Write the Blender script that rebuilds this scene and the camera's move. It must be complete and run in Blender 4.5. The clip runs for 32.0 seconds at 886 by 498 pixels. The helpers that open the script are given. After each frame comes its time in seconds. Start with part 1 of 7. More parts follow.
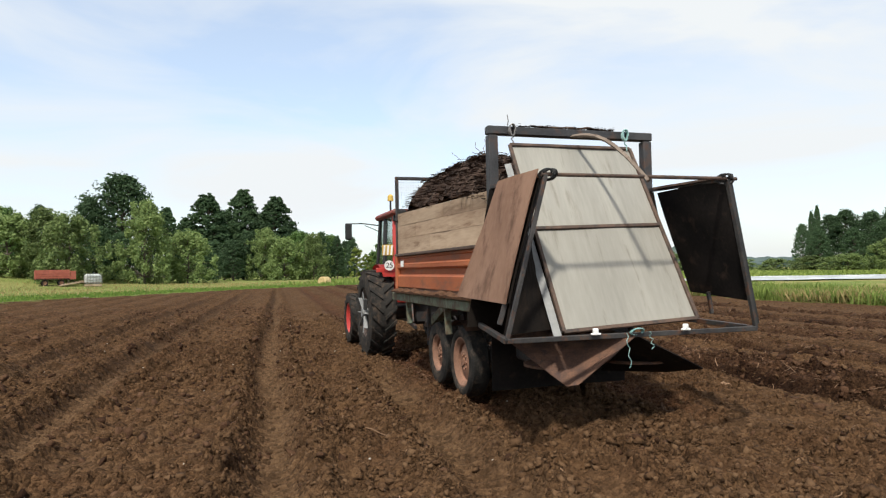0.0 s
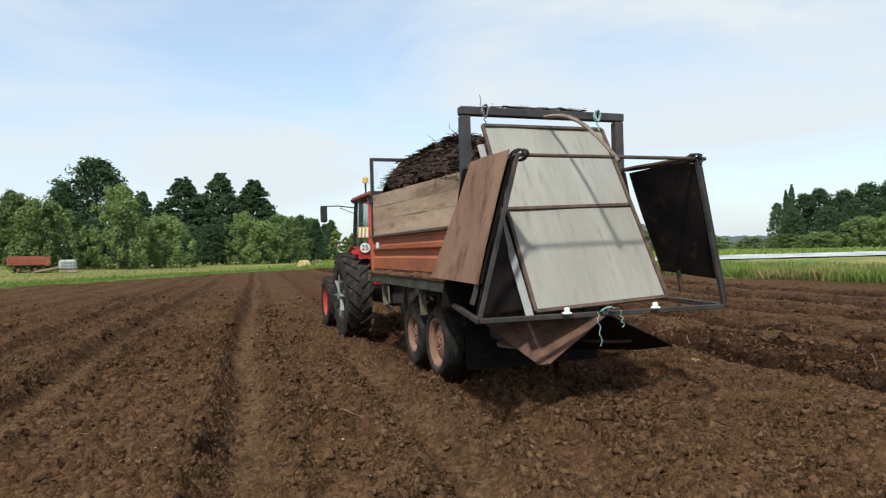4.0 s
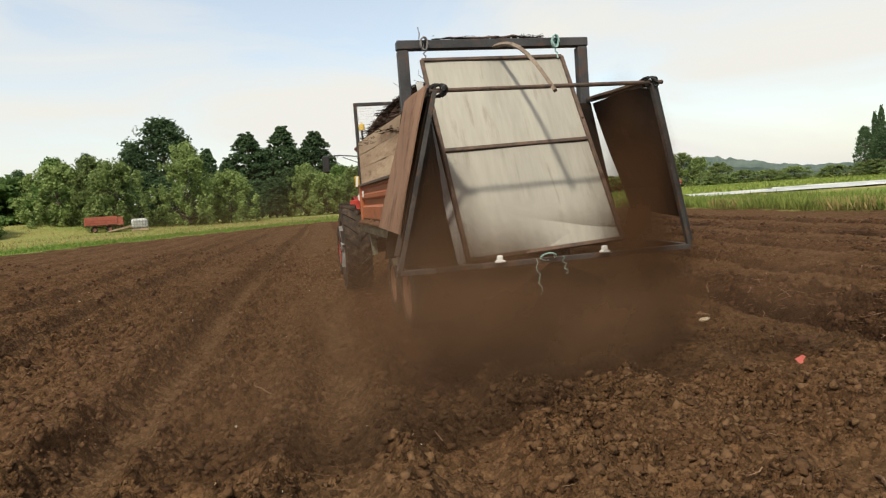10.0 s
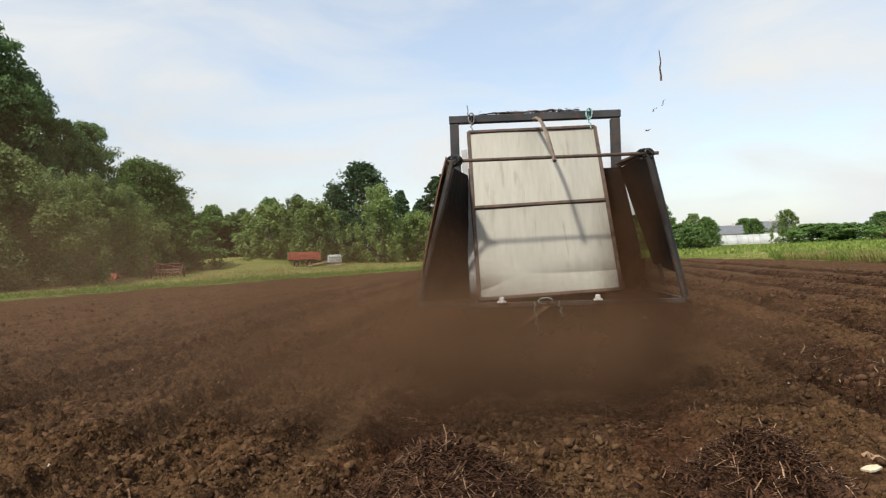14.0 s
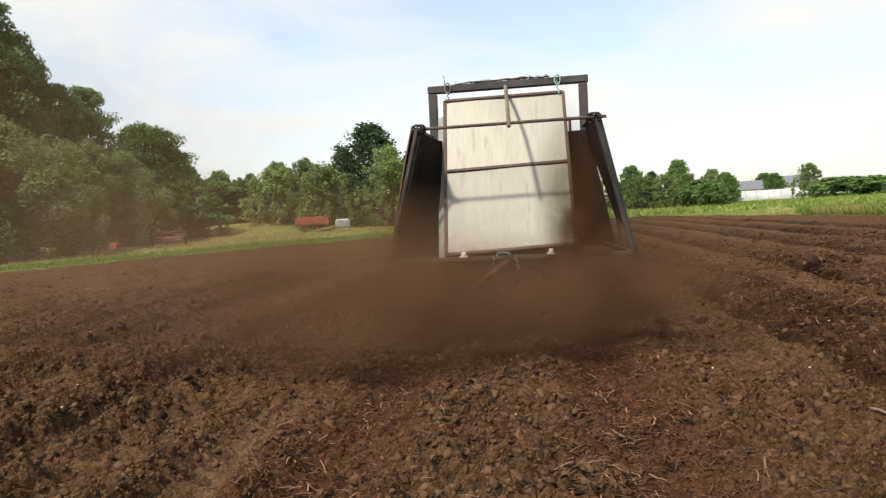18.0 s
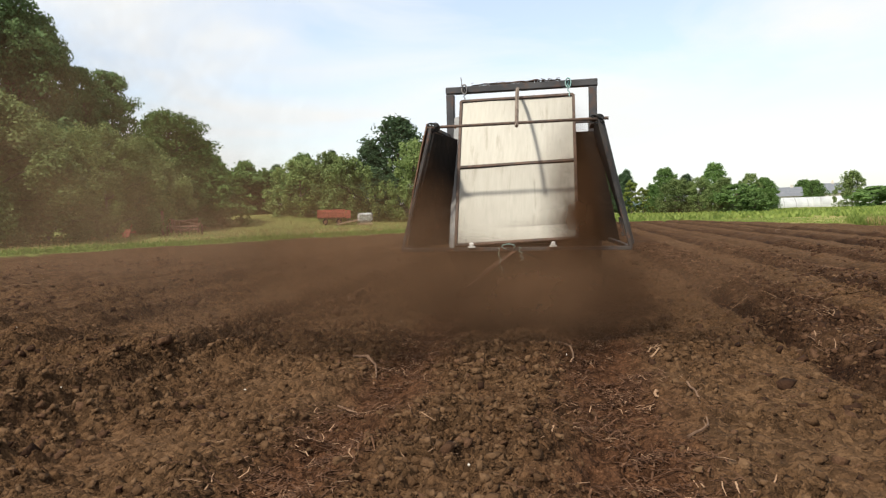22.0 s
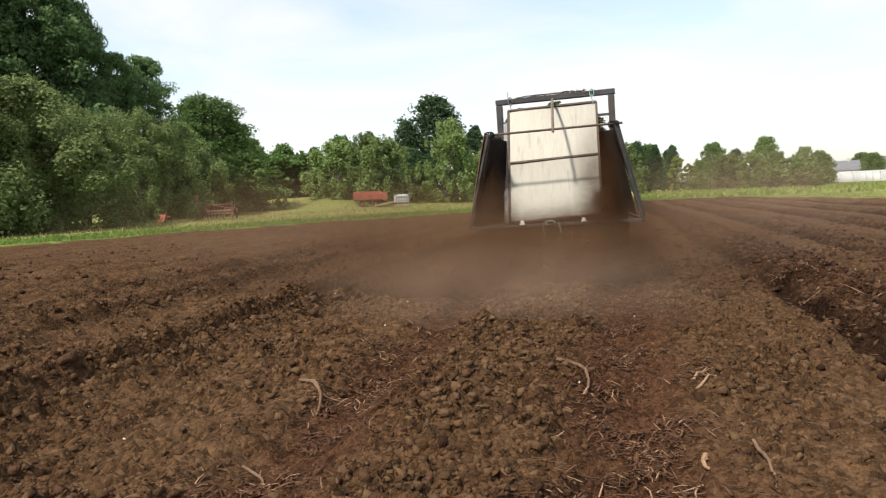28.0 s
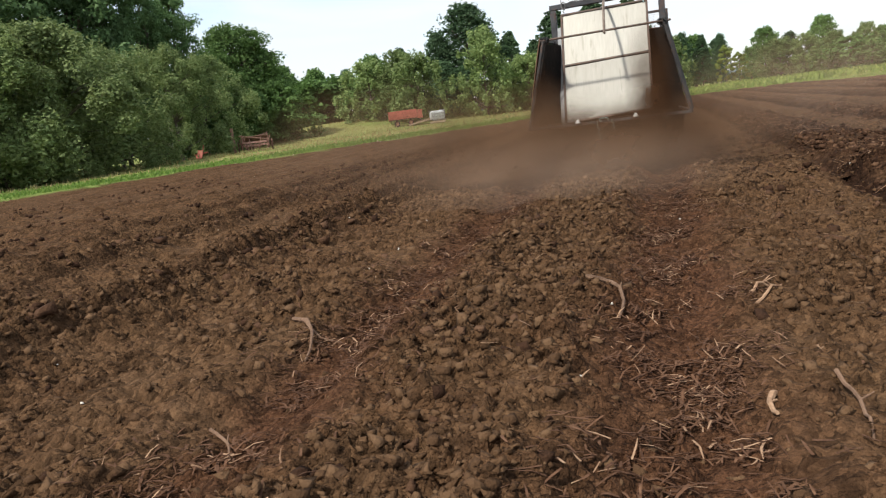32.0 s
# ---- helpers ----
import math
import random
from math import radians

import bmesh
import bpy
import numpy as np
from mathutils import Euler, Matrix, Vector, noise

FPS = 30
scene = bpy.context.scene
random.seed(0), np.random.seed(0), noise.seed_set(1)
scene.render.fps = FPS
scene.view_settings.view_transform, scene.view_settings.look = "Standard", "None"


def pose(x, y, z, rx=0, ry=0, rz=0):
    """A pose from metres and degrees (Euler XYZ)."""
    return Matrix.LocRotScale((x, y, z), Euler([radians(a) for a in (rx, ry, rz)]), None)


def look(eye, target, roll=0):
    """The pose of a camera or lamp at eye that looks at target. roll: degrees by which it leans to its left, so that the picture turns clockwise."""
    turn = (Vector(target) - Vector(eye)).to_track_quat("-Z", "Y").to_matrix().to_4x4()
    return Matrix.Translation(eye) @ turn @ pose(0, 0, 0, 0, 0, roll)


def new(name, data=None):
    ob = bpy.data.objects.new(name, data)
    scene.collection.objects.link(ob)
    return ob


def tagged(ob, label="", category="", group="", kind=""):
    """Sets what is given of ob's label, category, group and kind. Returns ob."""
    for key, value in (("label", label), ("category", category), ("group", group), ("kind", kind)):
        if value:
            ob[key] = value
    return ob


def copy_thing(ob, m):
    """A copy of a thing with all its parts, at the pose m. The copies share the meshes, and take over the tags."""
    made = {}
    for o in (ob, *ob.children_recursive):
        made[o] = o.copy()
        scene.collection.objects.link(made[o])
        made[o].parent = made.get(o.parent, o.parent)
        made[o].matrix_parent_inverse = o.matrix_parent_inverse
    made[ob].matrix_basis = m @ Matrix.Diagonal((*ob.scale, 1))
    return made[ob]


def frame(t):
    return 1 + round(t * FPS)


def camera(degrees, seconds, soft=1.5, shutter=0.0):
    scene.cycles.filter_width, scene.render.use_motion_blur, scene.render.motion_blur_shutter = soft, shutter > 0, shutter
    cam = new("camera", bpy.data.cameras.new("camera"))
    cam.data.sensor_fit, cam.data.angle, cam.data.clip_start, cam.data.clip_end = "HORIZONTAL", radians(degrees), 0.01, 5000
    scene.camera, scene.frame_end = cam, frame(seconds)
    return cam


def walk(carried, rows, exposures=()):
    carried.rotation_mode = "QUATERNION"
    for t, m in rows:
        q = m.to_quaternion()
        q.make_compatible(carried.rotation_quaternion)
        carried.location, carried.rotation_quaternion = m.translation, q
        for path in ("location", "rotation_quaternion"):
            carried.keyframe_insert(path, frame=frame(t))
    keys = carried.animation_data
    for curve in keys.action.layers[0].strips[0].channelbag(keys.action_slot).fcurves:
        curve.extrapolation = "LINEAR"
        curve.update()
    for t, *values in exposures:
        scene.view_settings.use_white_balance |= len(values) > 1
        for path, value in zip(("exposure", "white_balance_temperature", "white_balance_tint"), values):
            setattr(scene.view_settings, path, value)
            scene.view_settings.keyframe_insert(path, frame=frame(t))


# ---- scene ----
EXPOSURES = ((0.0, -0.05, 6550, 8), (1.2, -0.18, 6100, 5), (3.0, -0.16, 6250, 5), (6.8, -0.20, 6150, 5), (8.6, -0.11, 7300, 7), (12.5, -0.18, 7050, 8), (14.5, -0.12, 6700, 8), (17.0, 0.05, 7000, 8), (26.0, 0.09, 6700, 9), (29.5, 0.13, 6800, 9), (32.0, 0.10, 6430, 9))
cam = camera(67.42, 32.0, soft=1.25)
WAY = [
    (0.0, 0.000, 0.000, 1.511, 91.88, 0.92, -0.00),
    (0.5, 0.033, -0.014, 1.503, 92.13, 0.32, 0.09),
    (1.0, 0.040, -0.018, 1.506, 92.04, 0.18, 0.46),
    (1.5, 0.048, -0.016, 1.505, 91.81, 0.31, 0.30),
    (2.0, 0.061, -0.019, 1.502, 91.82, 0.71, -0.94),
    (2.5, 0.064, -0.024, 1.499, 91.08, 1.36, -1.58),
    (3.0, 0.064, -0.031, 1.498, 90.66, 1.40, -1.51),
    (3.5, 0.074, -0.022, 1.501, 90.24, 1.55, -1.71),
    (5.5, 0.091, -0.014, 1.497, 90.80, 1.48, -1.39),
    (6.0, 0.094, -0.016, 1.498, 90.92, 1.89, -1.72),
    (6.5, 0.095, -0.019, 1.497, 90.96, 1.94, -1.86),
    (7.0, 0.123, 0.007, 1.477, 89.64, 1.50, -1.00),
    (7.5, 0.198, 0.137, 1.462, 87.69, 2.16, -1.56),
    (8.0, 0.375, 0.351, 1.485, 87.68, 0.94, -1.37),
    (8.5, 0.611, 0.505, 1.478, 87.66, 3.63, 0.62),
    (9.0, 0.973, 0.630, 1.465, 85.87, 2.46, 1.64),
    (9.5, 1.169, 0.799, 1.442, 84.27, 3.68, -0.34),
    (10.0, 1.298, 1.024, 1.480, 85.76, 4.03, 4.06),
    (10.5, 1.507, 1.263, 1.470, 88.32, 2.70, 12.01),
    (11.0, 1.688, 1.465, 1.484, 87.35, 5.12, 14.16),
    (11.5, 1.799, 1.782, 1.504, 88.07, 4.60, 13.21),
    (12.0, 1.957, 2.055, 1.519, 87.42, 4.60, 9.47),
    (12.5, 2.201, 2.343, 1.522, 86.92, 3.72, 12.85),
    (13.0, 2.286, 2.603, 1.516, 87.36, 2.85, 14.97),
    (13.5, 2.336, 2.949, 1.523, 87.57, 3.30, 14.53),
    (14.0, 2.464, 3.268, 1.509, 90.30, 2.37, 20.57),
    (14.5, 2.582, 3.564, 1.507, 91.28, 3.43, 26.76),
    (16.5, 2.381, 4.813, 1.484, 85.50, 3.99, 25.49),
    (17.0, 2.289, 5.139, 1.504, 86.11, 4.31, 24.12),
    (17.5, 2.276, 5.520, 1.476, 86.88, 2.92, 22.56),
    (18.0, 2.202, 5.824, 1.479, 87.08, 3.50, 21.84),
    (18.5, 2.011, 6.122, 1.431, 85.58, 6.07, 16.46),
    (19.0, 1.922, 6.447, 1.409, 83.03, 3.62, 16.60),
    (19.5, 1.884, 6.832, 1.457, 83.06, 3.05, 19.45),
    (20.0, 1.842, 7.232, 1.443, 86.21, 1.77, 19.63),
    (20.5, 1.816, 7.571, 1.436, 83.62, 1.76, 19.75),
    (21.0, 1.839, 7.970, 1.422, 85.19, 0.76, 23.45),
    (21.5, 1.830, 8.271, 1.406, 84.71, 1.98, 23.54),
    (22.0, 1.761, 8.587, 1.438, 86.94, 1.67, 24.36),
    (22.5, 1.728, 8.885, 1.424, 86.74, 2.60, 24.29),
    (23.0, 1.723, 9.223, 1.425, 86.32, 2.07, 27.60),
    (23.5, 1.671, 9.525, 1.406, 86.79, 2.10, 27.44),
    (24.0, 1.594, 9.842, 1.405, 85.02, 3.02, 26.32),
    (24.5, 1.575, 10.139, 1.382, 86.26, 1.18, 28.64),
    (25.0, 1.583, 10.338, 1.397, 86.66, 1.33, 28.17),
    (25.5, 1.563, 10.382, 1.397, 86.03, 2.15, 27.86),
    (27.5, 1.539, 10.403, 1.402, 86.01, 2.55, 27.87),
    (28.0, 1.543, 10.399, 1.393, 85.41, 2.55, 27.94),
    (28.5, 1.538, 10.397, 1.378, 84.03, 4.90, 29.07),
    (29.0, 1.531, 10.397, 1.385, 84.62, 4.07, 29.51),
    (29.5, 1.519, 10.402, 1.389, 84.94, 2.96, 30.78),
    (30.0, 1.514, 10.406, 1.387, 84.26, 2.82, 30.48),
    (30.5, 1.487, 10.426, 1.363, 82.68, 2.62, 28.26),
    (31.0, 1.448, 10.576, 1.329, 81.22, 4.15, 29.09),
    (31.5, 1.448, 10.939, 1.299, 80.55, 4.71, 32.55),
    (32.0, 1.413, 11.223, 1.249, 78.52, 7.26, 31.20),
]
walk(cam, [(t, pose(x, y, z, rx, ry, rz)) for t, x, y, z, rx, ry, rz in WAY], exposures=EXPOSURES)

# world, sun and exposure
LIGHT = Vector((0.165, 0.550, -0.775))          # the way the sunlight travels
sky = bpy.data.worlds.new("sky")
scene.world = sky
sky.use_nodes = True
wn, wl = sky.node_tree.nodes, sky.node_tree.links
wn.clear()
nish = wn.new("ShaderNodeTexSky")
nish.sky_type, nish.sun_disc = "NISHITA", False
nish.sun_elevation, nish.sun_rotation = radians(53), radians(197)
nish.dust_density = 1.5
coord = wn.new("ShaderNodeTexCoord")
stretch = wn.new("ShaderNodeMapping")
stretch.inputs["Scale"].default_value = (1.0, 1.3, 3.6)
stretch.inputs["Location"].default_value = (0.35, 0.1, 0.2)
wl.new(coord.outputs["Generated"], stretch.inputs["Vector"])
puffs = wn.new("ShaderNodeTexNoise")
puffs.inputs["Scale"].default_value, puffs.inputs["Detail"].default_value = 2.1, 6.0
puffs.inputs["Roughness"].default_value, puffs.inputs["Distortion"].default_value = 0.52, 0.5
wl.new(stretch.outputs["Vector"], puffs.inputs["Vector"])
cover = wn.new("ShaderNodeValToRGB")
cover.color_ramp.elements[0].position, cover.color_ramp.elements[1].position = 0.35, 0.62
cover.color_ramp.elements[0].color = (0.34, 0.34, 0.34, 1)
wl.new(puffs.outputs["Fac"], cover.inputs["Fac"])
blue = wn.new("ShaderNodeBackground")
blue.inputs["Strength"].default_value = 0.25
wl.new(nish.outputs["Color"], blue.inputs["Color"])
white = wn.new("ShaderNodeBackground")
white.inputs["Color"].default_value, white.inputs["Strength"].default_value = (0.93, 0.962, 1.0, 1), 0.99
veil = wn.new("ShaderNodeMixShader")
wl.new(cover.outputs["Color"], veil.inputs["Fac"])
wl.new(blue.outputs["Background"], veil.inputs[1])
wl.new(white.outputs["Background"], veil.inputs[2])
wout = wn.new("ShaderNodeOutputWorld")
wl.new(veil.outputs["Shader"], wout.inputs["Surface"])
sun = new("sun", bpy.data.lights.new("sun", "SUN"))
sun.data.energy, sun.data.angle, sun.data.color = 5.1, radians(3.8), (1.0, 0.95, 0.86)
sun.matrix_world = look((0, 0, 60), Vector((0, 0, 60)) + LIGHT)


# ---- materials ----
def surface(name, low, high, scale=3.0, rough=0.8, metal=0.0, bump=0.3, grain=40.0, stain=None, amount=0.4, vary=0.0, squash=(1, 1, 1)):
    """A worn surface: two colours mixed by noise at two scales, stains of a third, fine relief."""
    m = bpy.data.materials.new(name)
    m.use_nodes = True
    n, l = m.node_tree.nodes, m.node_tree.links
    b = n["Principled BSDF"]
    tc = n.new("ShaderNodeTexCoord")
    big = n.new("ShaderNodeTexNoise")
    big.inputs["Scale"].default_value, big.inputs["Detail"].default_value = scale, 5
    fine = n.new("ShaderNodeTexNoise")
    fine.inputs["Scale"].default_value, fine.inputs["Detail"].default_value = grain, 4
    mp = n.new("ShaderNodeMapping")
    mp.inputs["Scale"].default_value = squash
    l.new(tc.outputs["Object"], mp.inputs["Vector"])
    l.new(mp.outputs["Vector"], big.inputs["Vector"])
    l.new(mp.outputs["Vector"], fine.inputs["Vector"])
    add = n.new("ShaderNodeMath")
    add.operation = "MULTIPLY_ADD"
    add.inputs[1].default_value, add.inputs[2].default_value = 0.45, -0.22
    l.new(fine.outputs["Fac"], add.inputs[0])
    tot = n.new("ShaderNodeMath")
    tot.operation = "ADD"
    l.new(big.outputs["Fac"], tot.inputs[0])
    l.new(add.outputs[0], tot.inputs[1])
    ramp = n.new("ShaderNodeValToRGB")
    ramp.color_ramp.elements[0].position, ramp.color_ramp.elements[1].position = 0.32, 0.68
    ramp.color_ramp.elements[0].color, ramp.color_ramp.elements[1].color = (*low, 1), (*high, 1)
    l.new(tot.outputs[0], ramp.inputs["Fac"])
    col = ramp.outputs["Color"]
    if stain:
        sn = n.new("ShaderNodeTexNoise")
        sn.inputs["Scale"].default_value, sn.inputs["Detail"].default_value = scale * 2.3, 7
        sn.inputs["Roughness"].default_value = 0.68
        l.new(mp.outputs["Vector"], sn.inputs["Vector"])
        sr = n.new("ShaderNodeValToRGB")
        sr.color_ramp.elements[0].position, sr.color_ramp.elements[1].position = 0.62 - amount * 0.3, 0.74 - amount * 0.2
        l.new(sn.outputs["Fac"], sr.inputs["Fac"])
        mx = n.new("ShaderNodeMix")
        mx.data_type = "RGBA"
        l.new(sr.outputs["Color"], mx.inputs["Factor"])
        l.new(col, mx.inputs["A"])
        mx.inputs["B"].default_value = (*stain, 1)
        col = mx.outputs["Result"]
    if vary:
        oi = n.new("ShaderNodeObjectInfo")
        mr = n.new("ShaderNodeMapRange")
        mr.inputs["To Min"].default_value, mr.inputs["To Max"].default_value = 1 - vary, 1 + vary
        l.new(oi.outputs["Random"], mr.inputs["Value"])
        hs = n.new("ShaderNodeHueSaturation")
        l.new(mr.outputs["Result"], hs.inputs["Value"])
        l.new(col, hs.inputs["Color"])
        col = hs.outputs["Color"]
    l.new(col, b.inputs["Base Color"])
    rr = n.new("ShaderNodeMapRange")
    rr.inputs["To Min"].default_value, rr.inputs["To Max"].default_value = max(rough - 0.12, 0.05), min(rough + 0.12, 1)
    l.new(big.outputs["Fac"], rr.inputs["Value"])
    l.new(rr.outputs["Result"], b.inputs["Roughness"])
    b.inputs["Metallic"].default_value = metal
    b.inputs["Specular IOR Level"].default_value = 0.12 if rough > 0.84 else 0.4
    if bump:
        bp = n.new("ShaderNodeBump")
        bp.inputs["Strength"].default_value, bp.inputs["Distance"].default_value = bump, 0.004
        l.new(fine.outputs["Fac"], bp.inputs["Height"])
        l.new(bp.outputs["Normal"], b.inputs["Normal"])
    return m


def leafage(name, low, high, vary=0.25):
    """Leaves: colour varies from leaf clump to leaf clump and from tree to tree; a little light comes through."""
    m = bpy.data.materials.new(name)
    m.use_nodes = True
    n, l = m.node_tree.nodes, m.node_tree.links
    b = n["Principled BSDF"]
    geo = n.new("ShaderNodeNewGeometry")
    ramp = n.new("ShaderNodeValToRGB")
    ramp.color_ramp.elements[0].color, ramp.color_ramp.elements[1].color = (*low, 1), (*high, 1)
    l.new(geo.outputs["Random Per Island"], ramp.inputs["Fac"])
    oi = n.new("ShaderNodeObjectInfo")
    mr = n.new("ShaderNodeMapRange")
    mr.inputs["To Min"].default_value, mr.inputs["To Max"].default_value = 1 - vary, 1 + vary
    l.new(oi.outputs["Random"], mr.inputs["Value"])
    hs = n.new("ShaderNodeHueSaturation")
    l.new(mr.outputs["Result"], hs.inputs["Value"])
    l.new(ramp.outputs["Color"], hs.inputs["Color"])
    l.new(hs.outputs["Color"], b.inputs["Base Color"])
    b.inputs["Roughness"].default_value = 0.7
    b.inputs["Specular IOR Level"].default_value = 0.2
    tl = n.new("ShaderNodeBsdfTranslucent")
    l.new(hs.outputs["Color"], tl.inputs["Color"])
    mix = n.new("ShaderNodeMixShader")
    mix.inputs["Fac"].default_value = 0.38
    l.new(b.outputs["BSDF"], mix.inputs[1])
    l.new(tl.outputs["BSDF"], mix.inputs[2])
    l.new(mix.outputs["Shader"], n["Material Output"].inputs["Surface"])
    return m


STEEL = surface("dark_painted_steel", (0.022, 0.022, 0.024), (0.065, 0.060, 0.057), 4, 0.6, 0.3, 0.3, 60, (0.14, 0.06, 0.03), 0.3)
GREYPOST = surface("grey_steel_post", (0.030, 0.030, 0.033), (0.068, 0.067, 0.070), 3, 0.55, 0.3, 0.25, 60, (0.10, 0.06, 0.045), 0.3)
RUST = surface("rusty_steel", (0.060, 0.030, 0.020), (0.155, 0.078, 0.047), 5, 0.8, 0.1, 0.5, 70, (0.05, 0.03, 0.025), 0.4)
RUSTBAR = surface("rust_stained_frame", (0.058, 0.038, 0.029), (0.125, 0.078, 0.056), 6, 0.75, 0.1, 0.4, 70, (0.045, 0.036, 0.032), 0.5)
GALV = surface("dusty_galvanised_sheet", (0.268, 0.255, 0.222), (0.342, 0.326, 0.284), 1.4, 0.58, 0.28, 0.03, 14, (0.22, 0.20, 0.165), 0.16, 0.0, (2.6, 0.35, 0.35))
GALV_DULL = surface("duller_galvanised_sheet", (0.243, 0.230, 0.199), (0.312, 0.296, 0.257), 1.4, 0.62, 0.24, 0.03, 14, (0.18, 0.162, 0.132), 0.18, 0.0, (2.6, 0.35, 0.35))
ZINC = surface("bright_galvanised_strip", (0.17, 0.172, 0.172), (0.25, 0.25, 0.245), 4, 0.6, 0.15, 0.1, 40)
PLY = surface("weathered_plywood", (0.172, 0.098, 0.066), (0.236, 0.142, 0.099), 1.6, 0.85, 0.0, 0.2, 22, (0.112, 0.064, 0.044), 0.34, 0, (1, 1, 0.5))
BOARD = surface("pale_weathered_board", (0.27, 0.185, 0.125), (0.43, 0.32, 0.225), 2.5, 0.85, 0, 0.25, 26, (0.19, 0.12, 0.08), 0.30, 0.14, (1, 0.16, 1.4))
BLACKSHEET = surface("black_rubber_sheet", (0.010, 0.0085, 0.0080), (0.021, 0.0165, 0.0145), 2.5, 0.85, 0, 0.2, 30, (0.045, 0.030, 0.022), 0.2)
# near-black carries the shade inside the shields; the brown stain is dust
SHADE_SHEET = surface("dust_stained_shade_sheet", (0.0070, 0.0055, 0.0046), (0.0150, 0.0110, 0.0088), 2.5, 0.9, 0, 0.2, 30, (0.026, 0.018, 0.013), 0.22)
ORANGE = surface("faded_orange_paint", (0.27, 0.072, 0.028), (0.37, 0.115, 0.047), 3, 0.55, 0, 0.15, 30, (0.19, 0.075, 0.045), 0.40, 0, (1, 0.3, 1))
GREEN = surface("pale_green_chassis_paint", (0.115, 0.140, 0.098), (0.205, 0.235, 0.172), 4, 0.65, 0, 0.3, 50, (0.10, 0.064, 0.038), 0.65)
TYRE = surface("muddy_tyre_rubber", (0.014, 0.0135, 0.013), (0.034, 0.031, 0.028), 5, 0.85, 0, 0.4, 60, (0.075, 0.054, 0.040), 0.38)
RIM = surface("rusty_tan_rim", (0.17, 0.085, 0.052), (0.28, 0.15, 0.10), 6, 0.7, 0.1, 0.3, 60, (0.16, 0.09, 0.06), 0.4)
RED = surface("red_tractor_paint", (0.36, 0.030, 0.026), (0.47, 0.050, 0.040), 3, 0.4, 0, 0.1, 40, (0.25, 0.06, 0.04), 0.25)
GLASS = bpy.data.materials.new("cab_glass")
GLASS.use_nodes = True
GLASS.node_tree.nodes["Principled BSDF"].inputs["Transmission Weight"].default_value = 1.0
GLASS.node_tree.nodes["Principled BSDF"].inputs["Roughness"].default_value = 0.05
GLASS.node_tree.nodes["Principled BSDF"].inputs["Base Color"].default_value = (0.75, 0.85, 0.85, 1)
WHITE = surface("white_plastic", (0.72, 0.72, 0.70), (0.82, 0.82, 0.80), 5, 0.5, 0, 0.05, 40)
YELLOW = surface("yellow_plate", (0.44, 0.28, 0.05), (0.58, 0.40, 0.09), 5, 0.5, 0, 0.05, 40)
BLACK = surface("black_plastic", (0.015, 0.015, 0.015), (0.03, 0.03, 0.03), 5, 0.5, 0, 0.05, 40)
TWINE = surface("teal_baler_twine", (0.16, 0.33, 0.32), (0.34, 0.50, 0.48), 20, 0.8, 0, 0.2, 90)
WIRE = surface("grey_wire", (0.16, 0.15, 0.15), (0.28, 0.27, 0.26), 9, 0.6, 0.4, 0.1, 60)
LOAD = surface("grey_brown_bark_load", (0.017, 0.0108, 0.0084), (0.058, 0.036, 0.027), 6, 0.95, 0, 0.8, 50, (0.12, 0.085, 0.066), 0.3)
TWIG = surface("grey_brown_twigs", (0.060, 0.038, 0.029), (0.19, 0.130, 0.098), 4, 0.9, 0, 0.2, 60)
MULCH = surface("bark_mulch", (0.044, 0.0212, 0.0120), (0.118, 0.0610, 0.0350), 7, 0.95, 0, 0.8, 60, (0.14, 0.074, 0.043), 0.3)
STRAW = surface("pale_wood_splinters", (0.12, 0.068, 0.040), (0.30, 0.190, 0.118), 3, 0.9, 0, 0.2, 60, None, 0.4, 0.3)
BARK = surface("grey_brown_bark", (0.07, 0.055, 0.045), (0.16, 0.13, 0.105), 4, 0.9, 0, 0.6, 40)
# Alder leaves twice: shade and haze painted into the far copy, near one lighter.
LEAF_DARK = leafage("shaded_alder_leaves", (0.040, 0.078, 0.036), (0.088, 0.142, 0.066))
LEAF_ALDER = leafage("lit_alder_leaves", (0.070, 0.128, 0.048), (0.132, 0.212, 0.084))
LEAF_MID = leafage("green_oak_leaves", (0.082, 0.150, 0.042), (0.146, 0.236, 0.070))
LEAF_WILLOW = leafage("grey_green_willow_leaves", (0.112, 0.168, 0.056), (0.224, 0.282, 0.104))
LEAF_SILVER = leafage("pale_silvery_willow_leaves", (0.140, 0.200, 0.070), (0.275, 0.335, 0.130))
LEAF_YELLOW = leafage("yellow_green_leaves", (0.12, 0.17, 0.035), (0.24, 0.28, 0.07))
REEDS = leafage("pale_green_reed_blades", (0.115, 0.175, 0.036), (0.275, 0.335, 0.088), 0.1)
GRASS = leafage("meadow_grass_blades", (0.085, 0.160, 0.028), (0.205, 0.290, 0.062), 0.1)
DRYGRASS = leafage("dry_straw_grass", (0.25, 0.20, 0.08), (0.46, 0.37, 0.17), 0.1)


# ---- mesh helpers ----
def part(name, bm, material, parent=None, label="", smooth=False):
    me = bpy.data.meshes.new(name)
    bmesh.ops.recalc_face_normals(bm, faces=bm.faces)
    bm.to_mesh(me)
    bm.free()
    me.materials.append(material)
    if smooth:
        me.shade_smooth()
    ob = new(name, me)
    ob.parent = parent
    if label:
        tagged(ob, label)
    return ob


def thing(name, label, category, group="", m=None):
    ob = new(name)
    ob.empty_display_size = 0.3
    tagged(ob, label, category, group)
    if m is not None:
        ob.matrix_basis = m
    return ob


